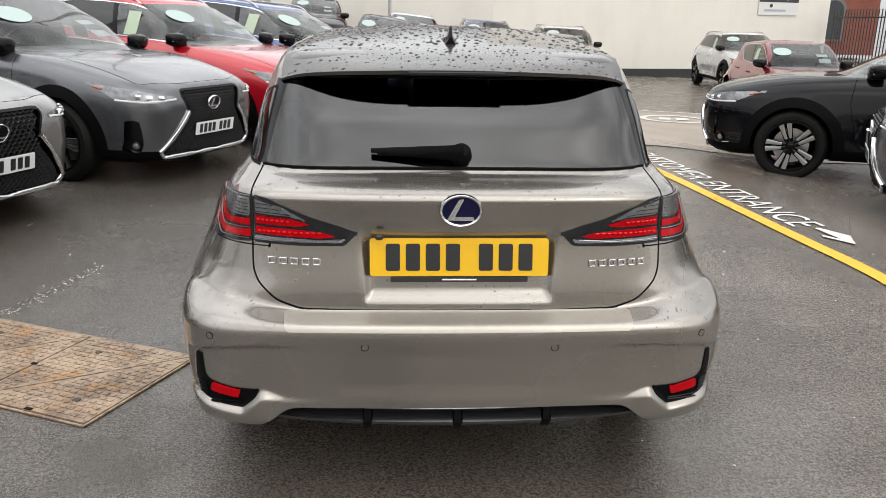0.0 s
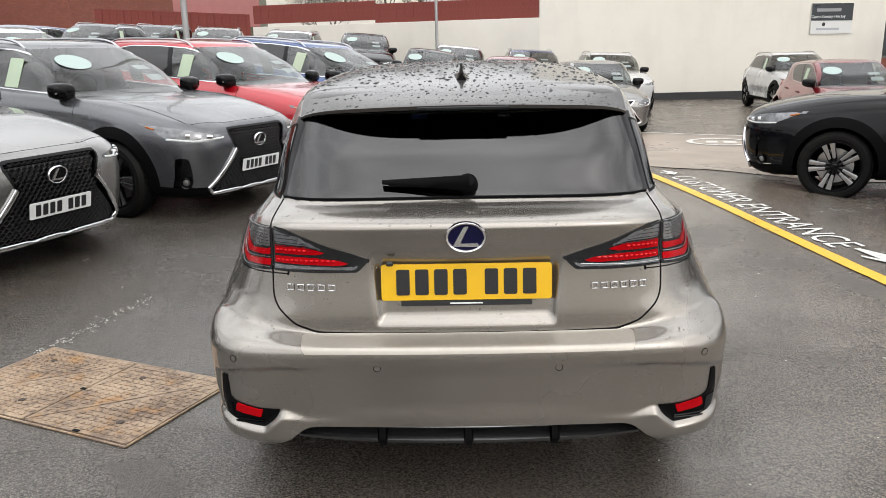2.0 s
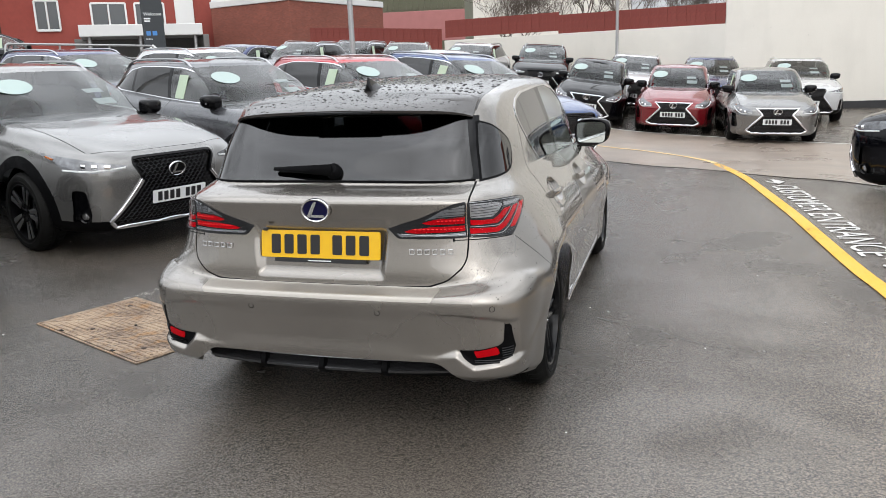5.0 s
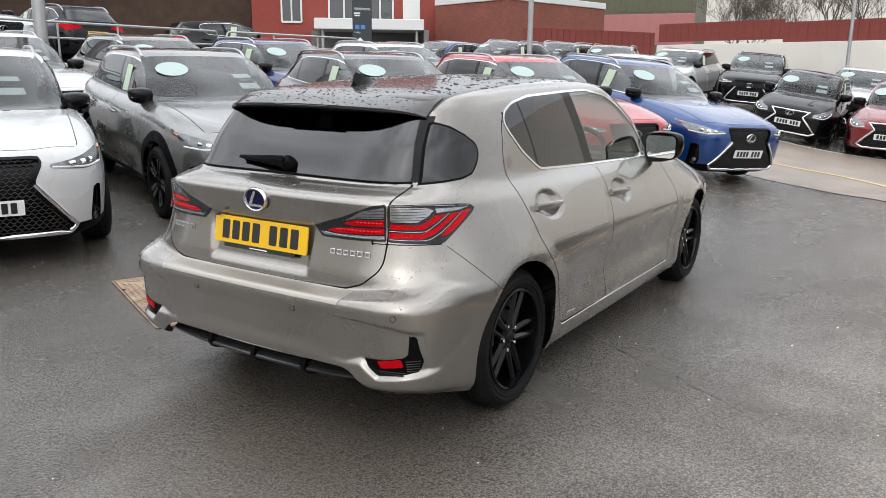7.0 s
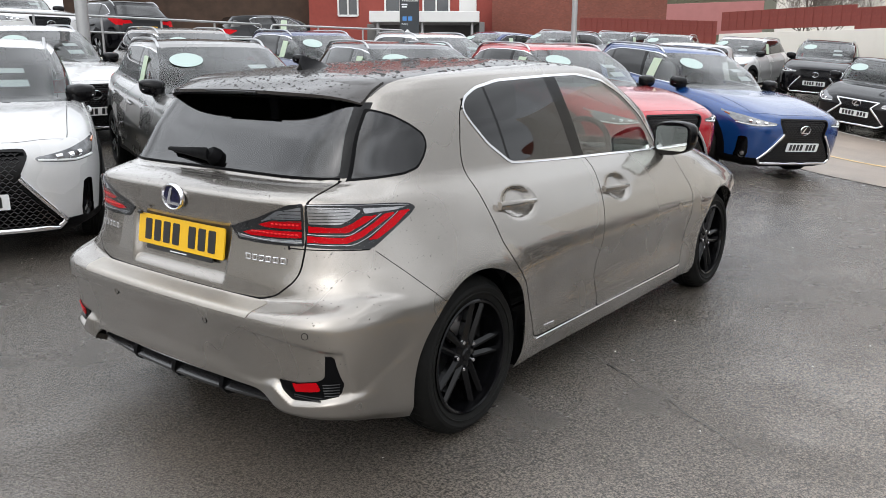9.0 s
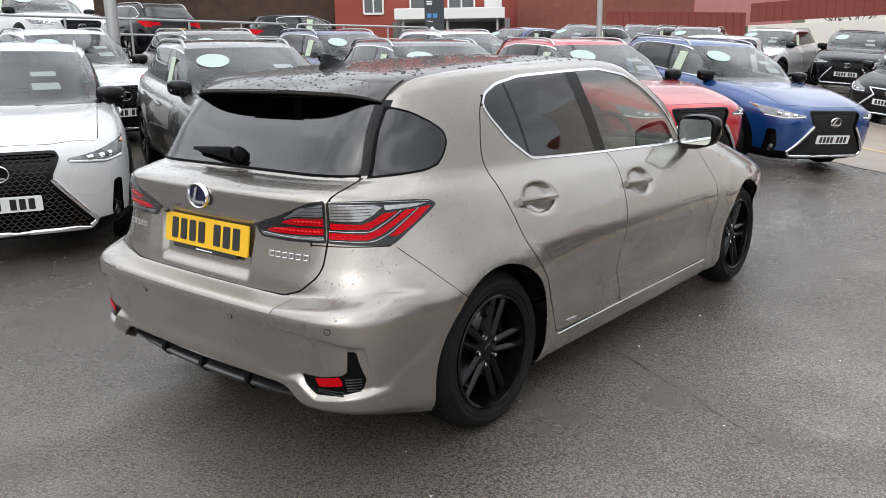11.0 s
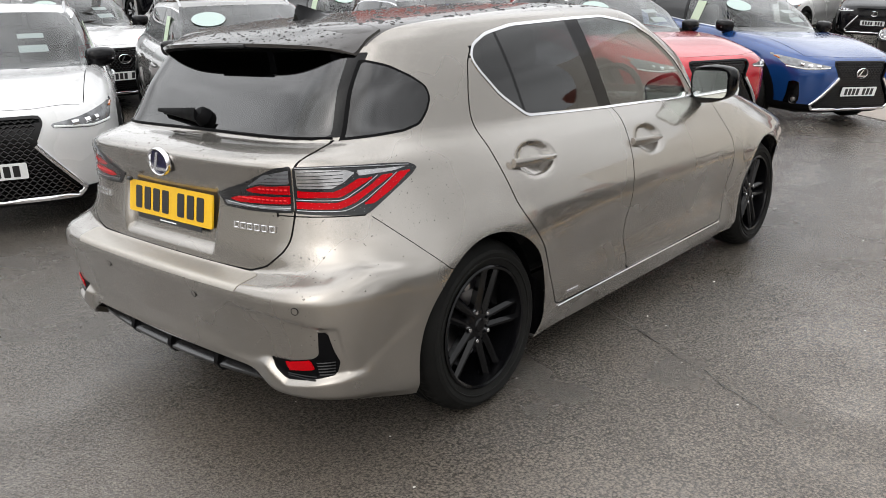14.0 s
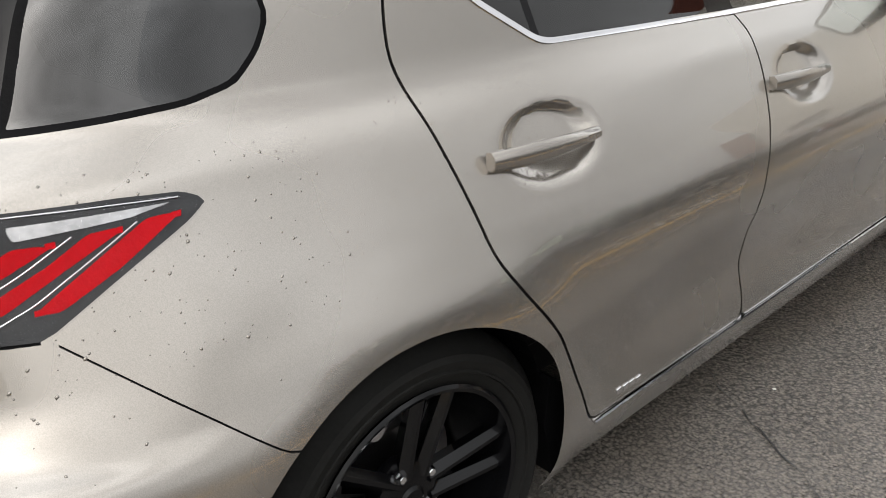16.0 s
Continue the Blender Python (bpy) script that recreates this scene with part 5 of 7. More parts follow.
def sheet_on_ground(name, outline, material, lift, label, cell=0.2):
    """A thin layer of paint or paving that follows the ground."""
    P = np.array(outline)
    lo, hi = P.min(0), P.max(0)
    bm = bmesh.new()
    nx, ny = max(1, int((hi[0] - lo[0]) / cell)), max(1, int((hi[1] - lo[1]) / cell))
    vs = [[bm.verts.new((lo[0] + (hi[0] - lo[0]) * i / nx, lo[1] + (hi[1] - lo[1]) * j / ny, 0)) for j in range(ny + 1)] for i in range(nx + 1)]
    for i in range(nx):
        for j in range(ny):
            bm.faces.new((vs[i][j], vs[i + 1][j], vs[i + 1][j + 1], vs[i][j + 1]))
    sd = lambda Q: poly_sd(Q[:, :2], outline)
    cut(bm, sd, lambda Q: np.ones(len(Q), bool))
    c = centroids(bm)
    bmesh.ops.delete(bm, geom=[f for f, k in zip(list(bm.faces), sd(c) > 0) if k], context="FACES")
    for v in bm.verts:
        v.co.z = ground_z(v.co.x, v.co.y) + lift
    return tagged(part(name, bm, material), label, name.replace("_", " "), kind="structure")


def band(points, w, name, material, lift, label):
    """A painted line of width w through points."""
    bm = bmesh.new()
    pts = [Vector((x, y, 0)) for x, y in points]
    n = len(pts)
    t = pchip(np.arange(n), np.array([p[:2] for p in pts]), np.linspace(0, n - 1, 12 * n))
    prev = None
    for k in range(len(t)):
        d = Vector((*(t[min(k + 1, len(t) - 1)] - t[max(k - 1, 0)]), 0)).normalized()
        s = Vector((-d.y, d.x, 0))
        q = [Vector((*t[k], 0)) + s * o for o in (-w / 2, w / 2)]
        cur = [bm.verts.new((p.x, p.y, ground_z(p.x, p.y) + lift)) for p in q]
        if prev:
            bm.faces.new((prev[0], cur[0], cur[1], prev[1]))
        prev = cur
    bmesh.ops.recalc_face_normals(bm, faces=bm.faces)
    return tagged(part(name, bm, material), label, "road marking", kind="structure")


def worn_paint(name, color):
    m = Mat(name, color, 0.55)
    n = m.noise(0.03, 4)
    n2 = m.noise(0.6, 4)
    wear = m.ramp(m.math("ADD", n, m.math("MULTIPLY", n2, 0.6)), 0.88, 1.06)
    m.set("Base Color", m.mix(wear, color, tuple(c * 0.3 for c in color)))
    m.set("Roughness", m.ramp(n2, 0.3, 0.7, 0.3, 0.55))
    m.bump(m.cells(0.011), 0.5, 0.005)
    return m.m


YELLOWPAINT = worn_paint("yellow_road_paint", (0.75, 0.40, 0.02))
FADEDYELLOW = worn_paint("faded_yellow_paint", (0.72, 0.50, 0.20))
WHITEPAINT = worn_paint("white_road_paint", (0.60, 0.59, 0.56))


def lane_concrete():
    m = Mat("worn_concrete", (0.2, 0.17, 0.14), 0.5)
    n, n2, n3 = m.noise(0.012, 3), m.noise(0.7, 5), m.noise(4.0, 4)
    b = m.mix(m.ramp(n2, 0.35, 0.7), (0.30, 0.245, 0.20), (0.22, 0.18, 0.15))
    b = m.mix(m.ramp(n3, 0.5, 0.75, 0, 0.5), b, (0.16, 0.14, 0.12))
    m.set("Base Color", b)
    m.set("Roughness", m.ramp(n3, 0.35, 0.7, 0.22, 0.5))
    m.bump(n, 0.3, 0.004)
    return m.m


LANE = lane_concrete()
sheet_on_ground("lane", [(-16, 25), (-6, 18.8), (-0.8, 15.1), (0.0, 14.85), (0.83, 14.55), (1.97, 14.2), (2.99, 13.65), (4.0, 13.2), (5.7, 12.35), (12, 10.6), (20, 9.0), (20, 4.0), (9, 5.3), (4.5, 5.95), (3.3, 6.3), (2.7, 6.55), (2.2, 7.1), (1.5, 8.4), (0.39, 9.43), (-2.5, 11.3), (-5, 14), (-16, 19.5)], LANE, 0.008, "worn pale brown concrete driving lane")
band([(3.1, -9), (2.82, -3.5), (2.62, 1.4), (2.53, 2.0), (2.46, 2.9), (2.39, 3.9), (2.28, 5.1), (2.15, 6.8), (1.95, 8.9)], 0.11, "yellow_line", YELLOWPAINT, 0.008, "worn yellow line painted on the asphalt")
band([(1.95, 8.9), (1.85, 9.5), (1.47, 10.6), (0.55, 11.6), (-0.3, 11.9), (-2, 12.3), (-4, 13.2)], 0.085, "yellow_line", FADEDYELLOW, 0.015, "faded yellow line painted across the lane")
band([(-6, 18.8), (-0.8, 15.1), (0.0, 14.85), (0.83, 14.55), (1.97, 14.2), (2.99, 13.65), (4.0, 13.2), (5.7, 12.35), (12, 10.6)], 0.09, "white_line", WHITEPAINT, 0.015, "white bay line painted along the lane")


def ground_text(text, a, b, cap, material, label):
    """Lettering on the ground, its foot running from a to b."""
    cu = bpy.data.curves.new("lettering", "FONT")
    cu.body, cu.size, cu.extrude, cu.align_x = text, 1.0, 0.0, "LEFT"
    ob = new("lettering", cu)
    me = bpy.data.meshes.new_from_object(ob.evaluated_get(bpy.context.evaluated_depsgraph_get()))
    bpy.data.objects.remove(ob)
    a, b = Vector(a), Vector(b)
    d = (b - a).normalized()
    n = Vector((-d.y, d.x))
    wide = max(v.co.x for v in me.vertices)
    tall = max(v.co.y for v in me.vertices)
    for v in me.vertices:
        p = a + d * ((b - a).length * v.co.x / wide) + n * (cap * v.co.y / tall)
        v.co = (p.x, p.y, ground_z(p.x, p.y) + 0.008)
    me.materials.clear()
    me.materials.append(material)
    return tagged(new("lettering", me), label, "lettering", kind="structure")


def ground_mark(name, outline, a, b, material, label, lift=0.010):
    """A painted outline on the ground; x runs from a to b, y to its left."""
    a, b = Vector(a), Vector(b)
    d = (b - a).normalized()
    n = Vector((-d.y, d.x))
    bm = bmesh.new()
    vs = []
    for x, y in outline:
        p = a + d * x + n * y
        vs.append(bm.verts.new((p.x, p.y, ground_z(p.x, p.y) + lift)))
    bm.faces.new(vs)
    bmesh.ops.triangulate(bm, faces=bm.faces[:])
    return tagged(part(name, bm, material), label, "road marking", kind="structure")


# reading southwards from the lane, its foot beside the yellow line
TA, TB = (2.37, 5.78), (2.62, 2.42)
ground_text("CUSTOMER ENTRANCE", TA, TB, 0.255, WHITEPAINT, "white lettering painted on the asphalt")
ARROW = [(0, 0.115), (0.36, 0.115), (0.22, 0.035), (0.27, 0.01), (0.52, 0.14), (0.27, 0.27), (0.22, 0.245), (0.36, 0.165), (0, 0.165)]
ARROW = [(0.8 * x, 0.8 * y) for x, y in ARROW]
ground_mark("arrow_marking", ARROW, (2.66, 2.36), (2.72, 1.85), WHITEPAINT, "white arrow painted on the asphalt")
ground_mark("arrow_marking", [(x - 0.1, y) for x, y in ARROW], (2.34, 6.22), (2.38, 5.7), WHITEPAINT, "white arrow painted on the asphalt")
# ring marking beyond the lane
ring_bm = bmesh.new()
prev = None
for k in range(49):
    a = 2 * math.pi * k / 48
    cur = []
    for r in (0.54, 0.66):
        x, y = 4.8 + 0.9 * r * math.cos(a), 11.3 + 1.1 * r * math.sin(a)
        cur.append(ring_bm.verts.new((x, y, ground_z(x, y) + 0.017)))
    if prev:
        ring_bm.faces.new((prev[0], prev[1], cur[1], cur[0]))
    prev = cur
tagged(part("ring_marking", ring_bm, WHITEPAINT), "white speed ring painted on the lane", "road marking", kind="structure")
for x0, x1 in ((-0.26, -0.06), (0.04, 0.26)):
    ground_mark("line_bar", [(x0, -0.2), (x1, -0.2), (x1, 0.2), (x0, 0.2)], (4.8, 11.3), (5.3, 11.15), WHITEPAINT, "white painted bar within the ring marking", 0.017)

# rusty double cover in the asphalt
def rusty_steel():
    m = Mat("rusty_tread_steel", (0.35, 0.25, 0.16), 0.6, 0.15)
    n, n2, n3 = m.noise(0.025, 4), m.noise(0.3, 5), m.noise(0.006, 2)
    b = m.mix(m.ramp(n2, 0.35, 0.68), (0.40, 0.295, 0.20), (0.22, 0.15, 0.10))
    b = m.mix(m.ramp(m.math("ADD", n, m.math("MULTIPLY", n2, 0.6)), 0.75, 0.98, 0, 0.8), b, (0.09, 0.06, 0.045))
    b = m.mix(m.ramp(m.noise(0.14, 3), 0.56, 0.68, 0, 0.5), b, (0.42, 0.22, 0.07))
    m.set("Base Color", b)
    m.set("Roughness", m.ramp(n2, 0.3, 0.7, 0.32, 0.6))
    m.bump(m.math("ADD", n, n3), 0.4, 0.004)
    return m.m


RUST = rusty_steel()
DARKRUST = plain("dark_rusted_steel", (0.07, 0.05, 0.038), 0.7, grain=0.5, size=0.03)
cover = tagged(new("access_cover"), "rusty tan steel access cover of four treaded triangles", "manhole cover")
bm = bmesh.new()
bevelled_box(bm, (1.17, 0.67, 0.02), (0, 0, -0.008), 0.003)
part("seat_frame", bm, DARKRUST, cover, "dark worn frame")
bm = bmesh.new()
for sx, sy, w, h in ((0, 0.329, 1.17, 0.010), (0, -0.329, 1.17, 0.010), (0.580, 0, 0.010, 0.648), (-0.580, 0, 0.010, 0.648)):
    bevelled_box(bm, (w, h, 0.018), (sx, sy, -0.004), 0.002)
part("rim_bar", bm, RUST, cover, "rusty rim")
for sx in (-1, 1):
    c0, c1 = (-0.572, -0.004) if sx < 0 else (0.004, 0.572)
    for up in (0, 1):
        tri = [(c0 + 0.006, -0.318), (c1, -0.318), (c1, 0.314)] if up == 0 else [(c0, -0.314), (c1 - 0.006, 0.318), (c0, 0.318)]
        tri = rounded(tri, 0.01, 2)
        bm = bmesh.new()
        prism(bm, tri, 0.010, Matrix.Translation((0, 0, -0.003)))
        plate = part("plate", bm, RUST, cover)
        # treads: short bars in staggered rows
        bm = bmesh.new()
        for i in range(15):
            for j in range(17):
                x, y = c0 + 0.030 + 0.036 * i + 0.018 * (j % 2) - 0.006, -0.285 + 0.0356 * j
                if poly_sd(np.array([[x, y]]), tri)[0] < -0.018:
                    prism(bm, [(-0.012, -0.009), (0.012, -0.009), (0.012, 0.009), (-0.012, 0.009)], 0.0028, Matrix.Translation((x, y, 0.0068)))
        part("treads", bm, RUST, plate)
        bm = bmesh.new()
        kx, ky = (c1 - 0.16, -0.19) if up == 0 else (c0 + 0.16, 0.19)
        lathe(bm, [(0.0, 0.0112), (0.014, 0.0112), (0.016, 0.010), (0.016, 0.004)], 10, pose(kx, ky, 0))
        part("key_hole", bm, DARKRUST, plate)
for kx in (-0.30, 0.0, 0.30):
    bm = bmesh.new()
    bevelled_box(bm, (0.034, 0.018, 0.004), (kx, -0.312 if kx else 0.0, 0.0088), 0.002)
    part("lifting_slot", bm, BLACK, cover)
cover.matrix_world = on_ground(-1.73, 0.30, -23) @ pose(0, 0, 0.005)

# cracks and seams in the asphalt
TAR = plain("dark_wet_crack", (0.012, 0.012, 0.012), 0.35, grain=0.3, size=0.02)
rng = random.Random(5)
for ends in (((0.55, 1.18), (1.78, 0.48)), ((0.45, 4.2), (2.05, 3.5)), ((1.15, 3.2), (1.95, 2.55)), ((-2.2, 0.75), (-1.95, 1.7))):
    a, b = Vector(ends[0]), Vector(ends[1])
    d = (b - a).normalized()
    s = Vector((-d.y, d.x))
    bm = bmesh.new()
    prev, off = None, 0.0
    n = int((b - a).length / 0.03)
    for k in range(n + 1):
        off = off * 0.93 + rng.uniform(-0.009, 0.009)
        w = max(0.0006, rng.uniform(0.0, 0.003) * max(0.0, math.sin(math.pi * k / n)) ** 0.5)
        c = a + (b - a) * k / n + s * off
        cur = [bm.verts.new((c.x + s.x * q, c.y + s.y * q, ground_z(c.x, c.y) + 0.004)) for q in (-w, w)]
        if prev:
            bm.faces.new((prev[0], cur[0], cur[1], prev[1]))
        prev = cur
    tagged(part("asphalt_crack", bm, TAR), "thin dark crack in the wet asphalt", "crack", kind="structure")
# pale flecks of litter and grit
bm = bmesh.new()
for k in range(300):
    x, y, r = rng.uniform(-4, 4.5), rng.uniform(-3.5, 7), rng.uniform(0.003, 0.009)
    if k >= 160:
        t = rng.random() ** 1.4
        x, y, r = -2.17 + 0.22 * t + rng.gauss(0, 0.028), 0.76 + 0.95 * t + rng.gauss(0, 0.02), rng.uniform(0.003, 0.008)
    z = ground_z(x, y) + 0.003
    q = [bm.verts.new((x + r * rng.uniform(0.5, 1) * math.cos(a), y + r * rng.uniform(0.5, 1) * math.sin(a), z)) for a in (0, 1.3, 2.4, 3.6, 5.0)]
    top = bm.verts.new((x, y, z + r * 0.5))
    for i in range(5):
        bm.faces.new((q[i], q[(i + 1) % 5], top))
tagged(part("grit", bm, plain("pale_grit", (0.5, 0.48, 0.44), 0.7, grain=0.3)), "pale grit scattered on the asphalt", "grit", kind="stuff")

# ---------------------------------------------------------------- walls and far buildings
WHITEWALL = render_wall("cream_render", (0.67, 0.64, 0.58))
PLINTH = plain("black_plinth_paint", (0.03, 0.03, 0.032), 0.6, grain=0.3, size=0.05)
FENCEWOOD = plain("red_brown_fence_boards", (0.235, 0.045, 0.032), 0.7, grain=0.45, size=0.05)
REDRENDER = plain("red_brick_facade", (0.27, 0.050, 0.036), 0.8, grain=0.25, size=0.2)
METAL = plain("galvanised_steel", (0.42, 0.42, 0.42), 0.4, 0.8, grain=0.2, size=0.02)
WHITEUP = plain("white_upvc", (0.62, 0.62, 0.61), 0.4, grain=0.05)
OLIVE = plain("olive_cladding", (0.12, 0.12, 0.075), 0.6, grain=0.2, size=0.3)
PINKBAND = plain("faded_pink_band", (0.42, 0.17, 0.16), 0.7, grain=0.2, size=0.4)
SIGNDARK = plain("dark_sign_panel", (0.02, 0.025, 0.03), 0.35, grain=0.1)
WINDOWDARK = plain("dark_window_glass", (0.03, 0.035, 0.04), 0.06, coat=1.0)
DARKSTONE = plain("grey_concrete", (0.16, 0.155, 0.15), 0.75, grain=0.25, size=0.08)


def brickwork(name, color):
    m = Mat(name, color, 0.85)
    t = m.n.new("ShaderNodeTexBrick")
    t.inputs["Scale"].default_value = 4.4
    t.inputs["Color1"].default_value = (*color, 1)
    t.inputs["Color2"].default_value = (*[c * 0.75 for c in color], 1)
    t.inputs["Mortar"].default_value = (*[c * 0.6 + 0.03 for c in color], 1)
    t.inputs["Mortar Size"].default_value = 0.012
    sep = m.n.new("ShaderNodeSeparateXYZ")
    com = m.n.new("ShaderNodeCombineXYZ")
    m.l.new(m.coords(), sep.inputs[0])
    m.l.new(m.math("ADD", m.math("MULTIPLY", sep.outputs["X"], 0.9), m.math("MULTIPLY", sep.outputs["Y"], 0.5)), com.inputs["X"])
    m.l.new(sep.outputs["Z"], com.inputs["Y"])
    m.l.new(com.outputs[0], t.inputs["Vector"])
    n = m.noise(1.2, 4)
    m.set("Base Color", m.mix(m.ramp(n, 0.4, 0.75, 0, 0.45), t.outputs["Color"], tuple(c * 0.55 for c in color)))
    return m.m


BRICK = brickwork("brown_brick", (0.24, 0.075, 0.05))


def wall_between(name, a, b, z0, z1, thick, material, label, kind="structure", category="wall", outward=1):
    """An upright wall from a to b; its seen face runs through a and b, and it is thick behind it."""
    a, b = Vector((*a, 0)), Vector((*b, 0))
    d = (b - a).normalized()
    n = Vector((-d.y, d.x, 0)) * outward
    L = (b - a).length
    bm = bmesh.new()
    bevelled_box(bm, (L, thick, z1 - z0), (0, 0, 0), 0.01)
    yaw = math.degrees(math.atan2(d.y, d.x))
    c = (a + b) / 2 + n * thick / 2
    ob = part(name, bm, material)
    ob.matrix_world = pose(c.x, c.y, (z0 + z1) / 2, 0, 0, yaw)
    return tagged(ob, label, category, kind=kind)


def on_wall(a, b, s, z, out=0.0):
    """The pose at s metres from a along a wall, x along it, z out of the seen face."""
    a3, b3 = Vector((*a, 0)), Vector((*b, 0))
    d = (b3 - a3).normalized()
    n = Vector((d.y, -d.x, 0))
    p = a3 + d * s + n * out
    return Matrix(((d.x, 0, n.x, p.x), (d.y, 0, n.y, p.y), (0, 1, 0, z), (0, 0, 0, 1)))


WA, WB, WC = (-7.1, 25.6), (2.7, 22.6), (14.35, 24.2)
wall_between("wall_east", WB, WC, -0.8, 7.5, 0.3, WHITEWALL, "tall cream rendered wall above a black plinth")
wall_between("wall_low", WA, WB, -0.3, 2.45, 0.25, WHITEWALL, "low cream rendered boundary wall under a timber fence")
d = (Vector(WC) - Vector(WB)).normalized()
n = Vector((d.y, -d.x))
p0, p1 = Vector(WB) + n * 0.02 + d * 0.05, Vector(WC) + n * 0.02
wall_between("plinth", p0[:], p1[:], -0.7, 0.02, 0.03, PLINTH, "black painted plinth at the wall's foot", category="plinth")

# timber fence on the low wall: posts, rails and boards
fence = tagged(new("timber_fence"), "red-brown close-boarded timber fence on the low wall", "fence")
FL = (Vector(WB) - Vector(WA)).length
board = None
bm = box_mesh((0.165, 0.018, 0.62), (0, 0, 0.31), 0.004)
board = part("board", bm, FENCEWOOD, fence)
nb = int(FL / 0.15)
for k in range(nb):
    m = on_wall(WA, WB, (k + 0.5) * 0.15, 2.452 + (0.10 if k < nb * 0.45 else 0.0), -0.10 + (0.012 if k % 2 else -0.008))
    m = m @ pose(0, 0, 0, -90, 0, 0)
    if k == 0:
        board.matrix_world = m
    else:
        o = new("board", board.data)
        o.parent = fence
        o.matrix_world = m
for zz in (0.15, 0.5):
    bm = box_mesh((FL, 0.04, 0.06), (FL / 2, 0.03, zz), 0.005)
    o = part("rail", bm, FENCEWOOD, fence)
    o.matrix_world = on_wall(WA, WB, 0, 2.452, -0.10) @ pose(0, 0, 0, -90, 0, 0)
# taller boarded fence that runs on to the west
WZ = (-13.5, 27.5)
fence2 = tagged(new("boarded_fence"), "tall weathered red-brown boarded fence", "fence")
L2 = (Vector(WA) - Vector(WZ)).length
bm = box_mesh((0.178, 0.02, 2.0), (0, 0, 1.0), 0.004)
tall = part("board", bm, FENCEWOOD, fence2)
for k in range(int(L2 / 0.16)):
    s = (k + 0.5) * 0.16
    p = Vector(WZ) + (Vector(WA) - Vector(WZ)).normalized() * s
    m = on_wall(WZ, WA, s, ground_z(p.x, p.y) - 0.05, 0.012 if k % 2 else -0.012) @ pose(0, 0, 0, -90, 0, 0)
    if k == 0:
        tall.matrix_world = m
    else:
        o = new("board", tall.data)
        o.parent = fence2
        o.matrix_world = m

# notice on the tall wall
notice = tagged(new("wall_notice"), "dark and white notice board fixed to the cream wall", "sign")
nm = on_wall(WB, WC, (Vector((11.7, 23.8)) - Vector(WB)).length, 2.27, 0.02)
bm = bmesh.new()
prism(bm, [(0, -0.48), (1.45, -0.48), (1.45, 0.48), (0, 0.48)], 0.02, nm)
part("white_panel", bm, WHITEUP, notice)
bm = bmesh.new()
prism(bm, [(0, -0.06), (1.45, -0.07), (1.45, 0.48), (0, 0.48)], 0.006, nm @ pose(0, 0, 0.021))
part("dark_panel", bm, SIGNDARK, notice)
bm = bmesh.new()
prism(bm, rect(0.85, 0.10), 0.003, nm @ pose(0.6, 0.27, 0.0275))
part("line_bar", bm, plain("faded_letters", (0.25, 0.25, 0.26), 0.5), notice)
bm = bmesh.new()
prism(bm, rect(0.8, 0.07), 0.003, nm @ pose(0.6, -0.33, 0.0215))
part("line_bar", bm, plain("grey_letters", (0.35, 0.37, 0.4), 0.5), notice)
bm = bmesh.new()
prism(bm, ellipse(0.12, 0.12), 0.003, nm @ pose(0.45, -0.18, 0.0215))
part("emblem", bm, SIGNDARK, notice)


def lettered(text, size, m, material, parent, align="CENTER"):
    cu = bpy.data.curves.new("lettering", "FONT")
    cu.body, cu.size, cu.extrude, cu.align_x, cu.align_y = text, size, 0.001, align, "CENTER"
    ob = new("lettering", cu)
    me = bpy.data.meshes.new_from_object(ob.evaluated_get(bpy.context.evaluated_depsgraph_get()))
    bpy.data.objects.remove(ob)
    me.transform(m)
    me.materials.clear()
    me.materials.append(material)
    o = new("lettering", me)
    o.parent = parent
    return o


lettered("Opens Tuesday 14th July", 0.118, nm @ pose(0.6, 0.06, 0.028), PAPER, notice)

# terrace to the west: deck, retaining wall and railings
TE = [(-11.0, 13.6), (-12.2, 10.0), (-12.5, 2.0), (-12.2, -6)]
DECK = 1.45
bm = bmesh.new()
prism(bm, [TE[0], (-14, 15.5), (-40, 22), (-40, -10), TE[3], TE[2], TE[1]], 1.7, pose(0, 0, DECK - 1.7))
bmesh.ops.recalc_face_normals(bm, faces=bm.faces)
tagged(part("terrace_deck", bm, DARKSTONE), "raised concrete terrace above the lot", "terrace", kind="structure")
for a, b in zip(TE, TE[1:]):
    wall_between("retaining_wall", a, b, 0.0, DECK + 0.08, 0.2, WHITEWALL, "pale rendered retaining wall of the terrace", category="wall", outward=-1)


def railing(a, b, z0a, z0b, posts, height=0.77):
    """Two-bar tubular railing with rounded ends."""
    r = tagged(new("railing"), "galvanised tubular steel railing", "railing", "railings")
    A, B = Vector((*a, z0a)), Vector((*b, z0b))
    up = Vector((0, 0, height))
    bm = bmesh.new()
    d = (B - A)
    e = d.normalized() * 0.08
    tube(bm, [A, A + up * 0.85, A + up * 0.97 + e * 0.4, A + up + e, B + up - e, B + up * 0.97 - e * 0.4, B + up * 0.85, B], 0.024, 8)
    part("top_rail", bm, METAL, r, "", 60)
    bm = bmesh.new()
    tube(bm, [A + up * 0.62, B + up * 0.62], 0.02, 8)
    part("mid_rail", bm, METAL, r, "", 60)
    for k in range(1, posts):
        p = A + d * k / posts
        bm = bmesh.new()
        tube(bm, [p, p + up], 0.022, 8)
        part("post", bm, METAL, r, "", 60)
    return r


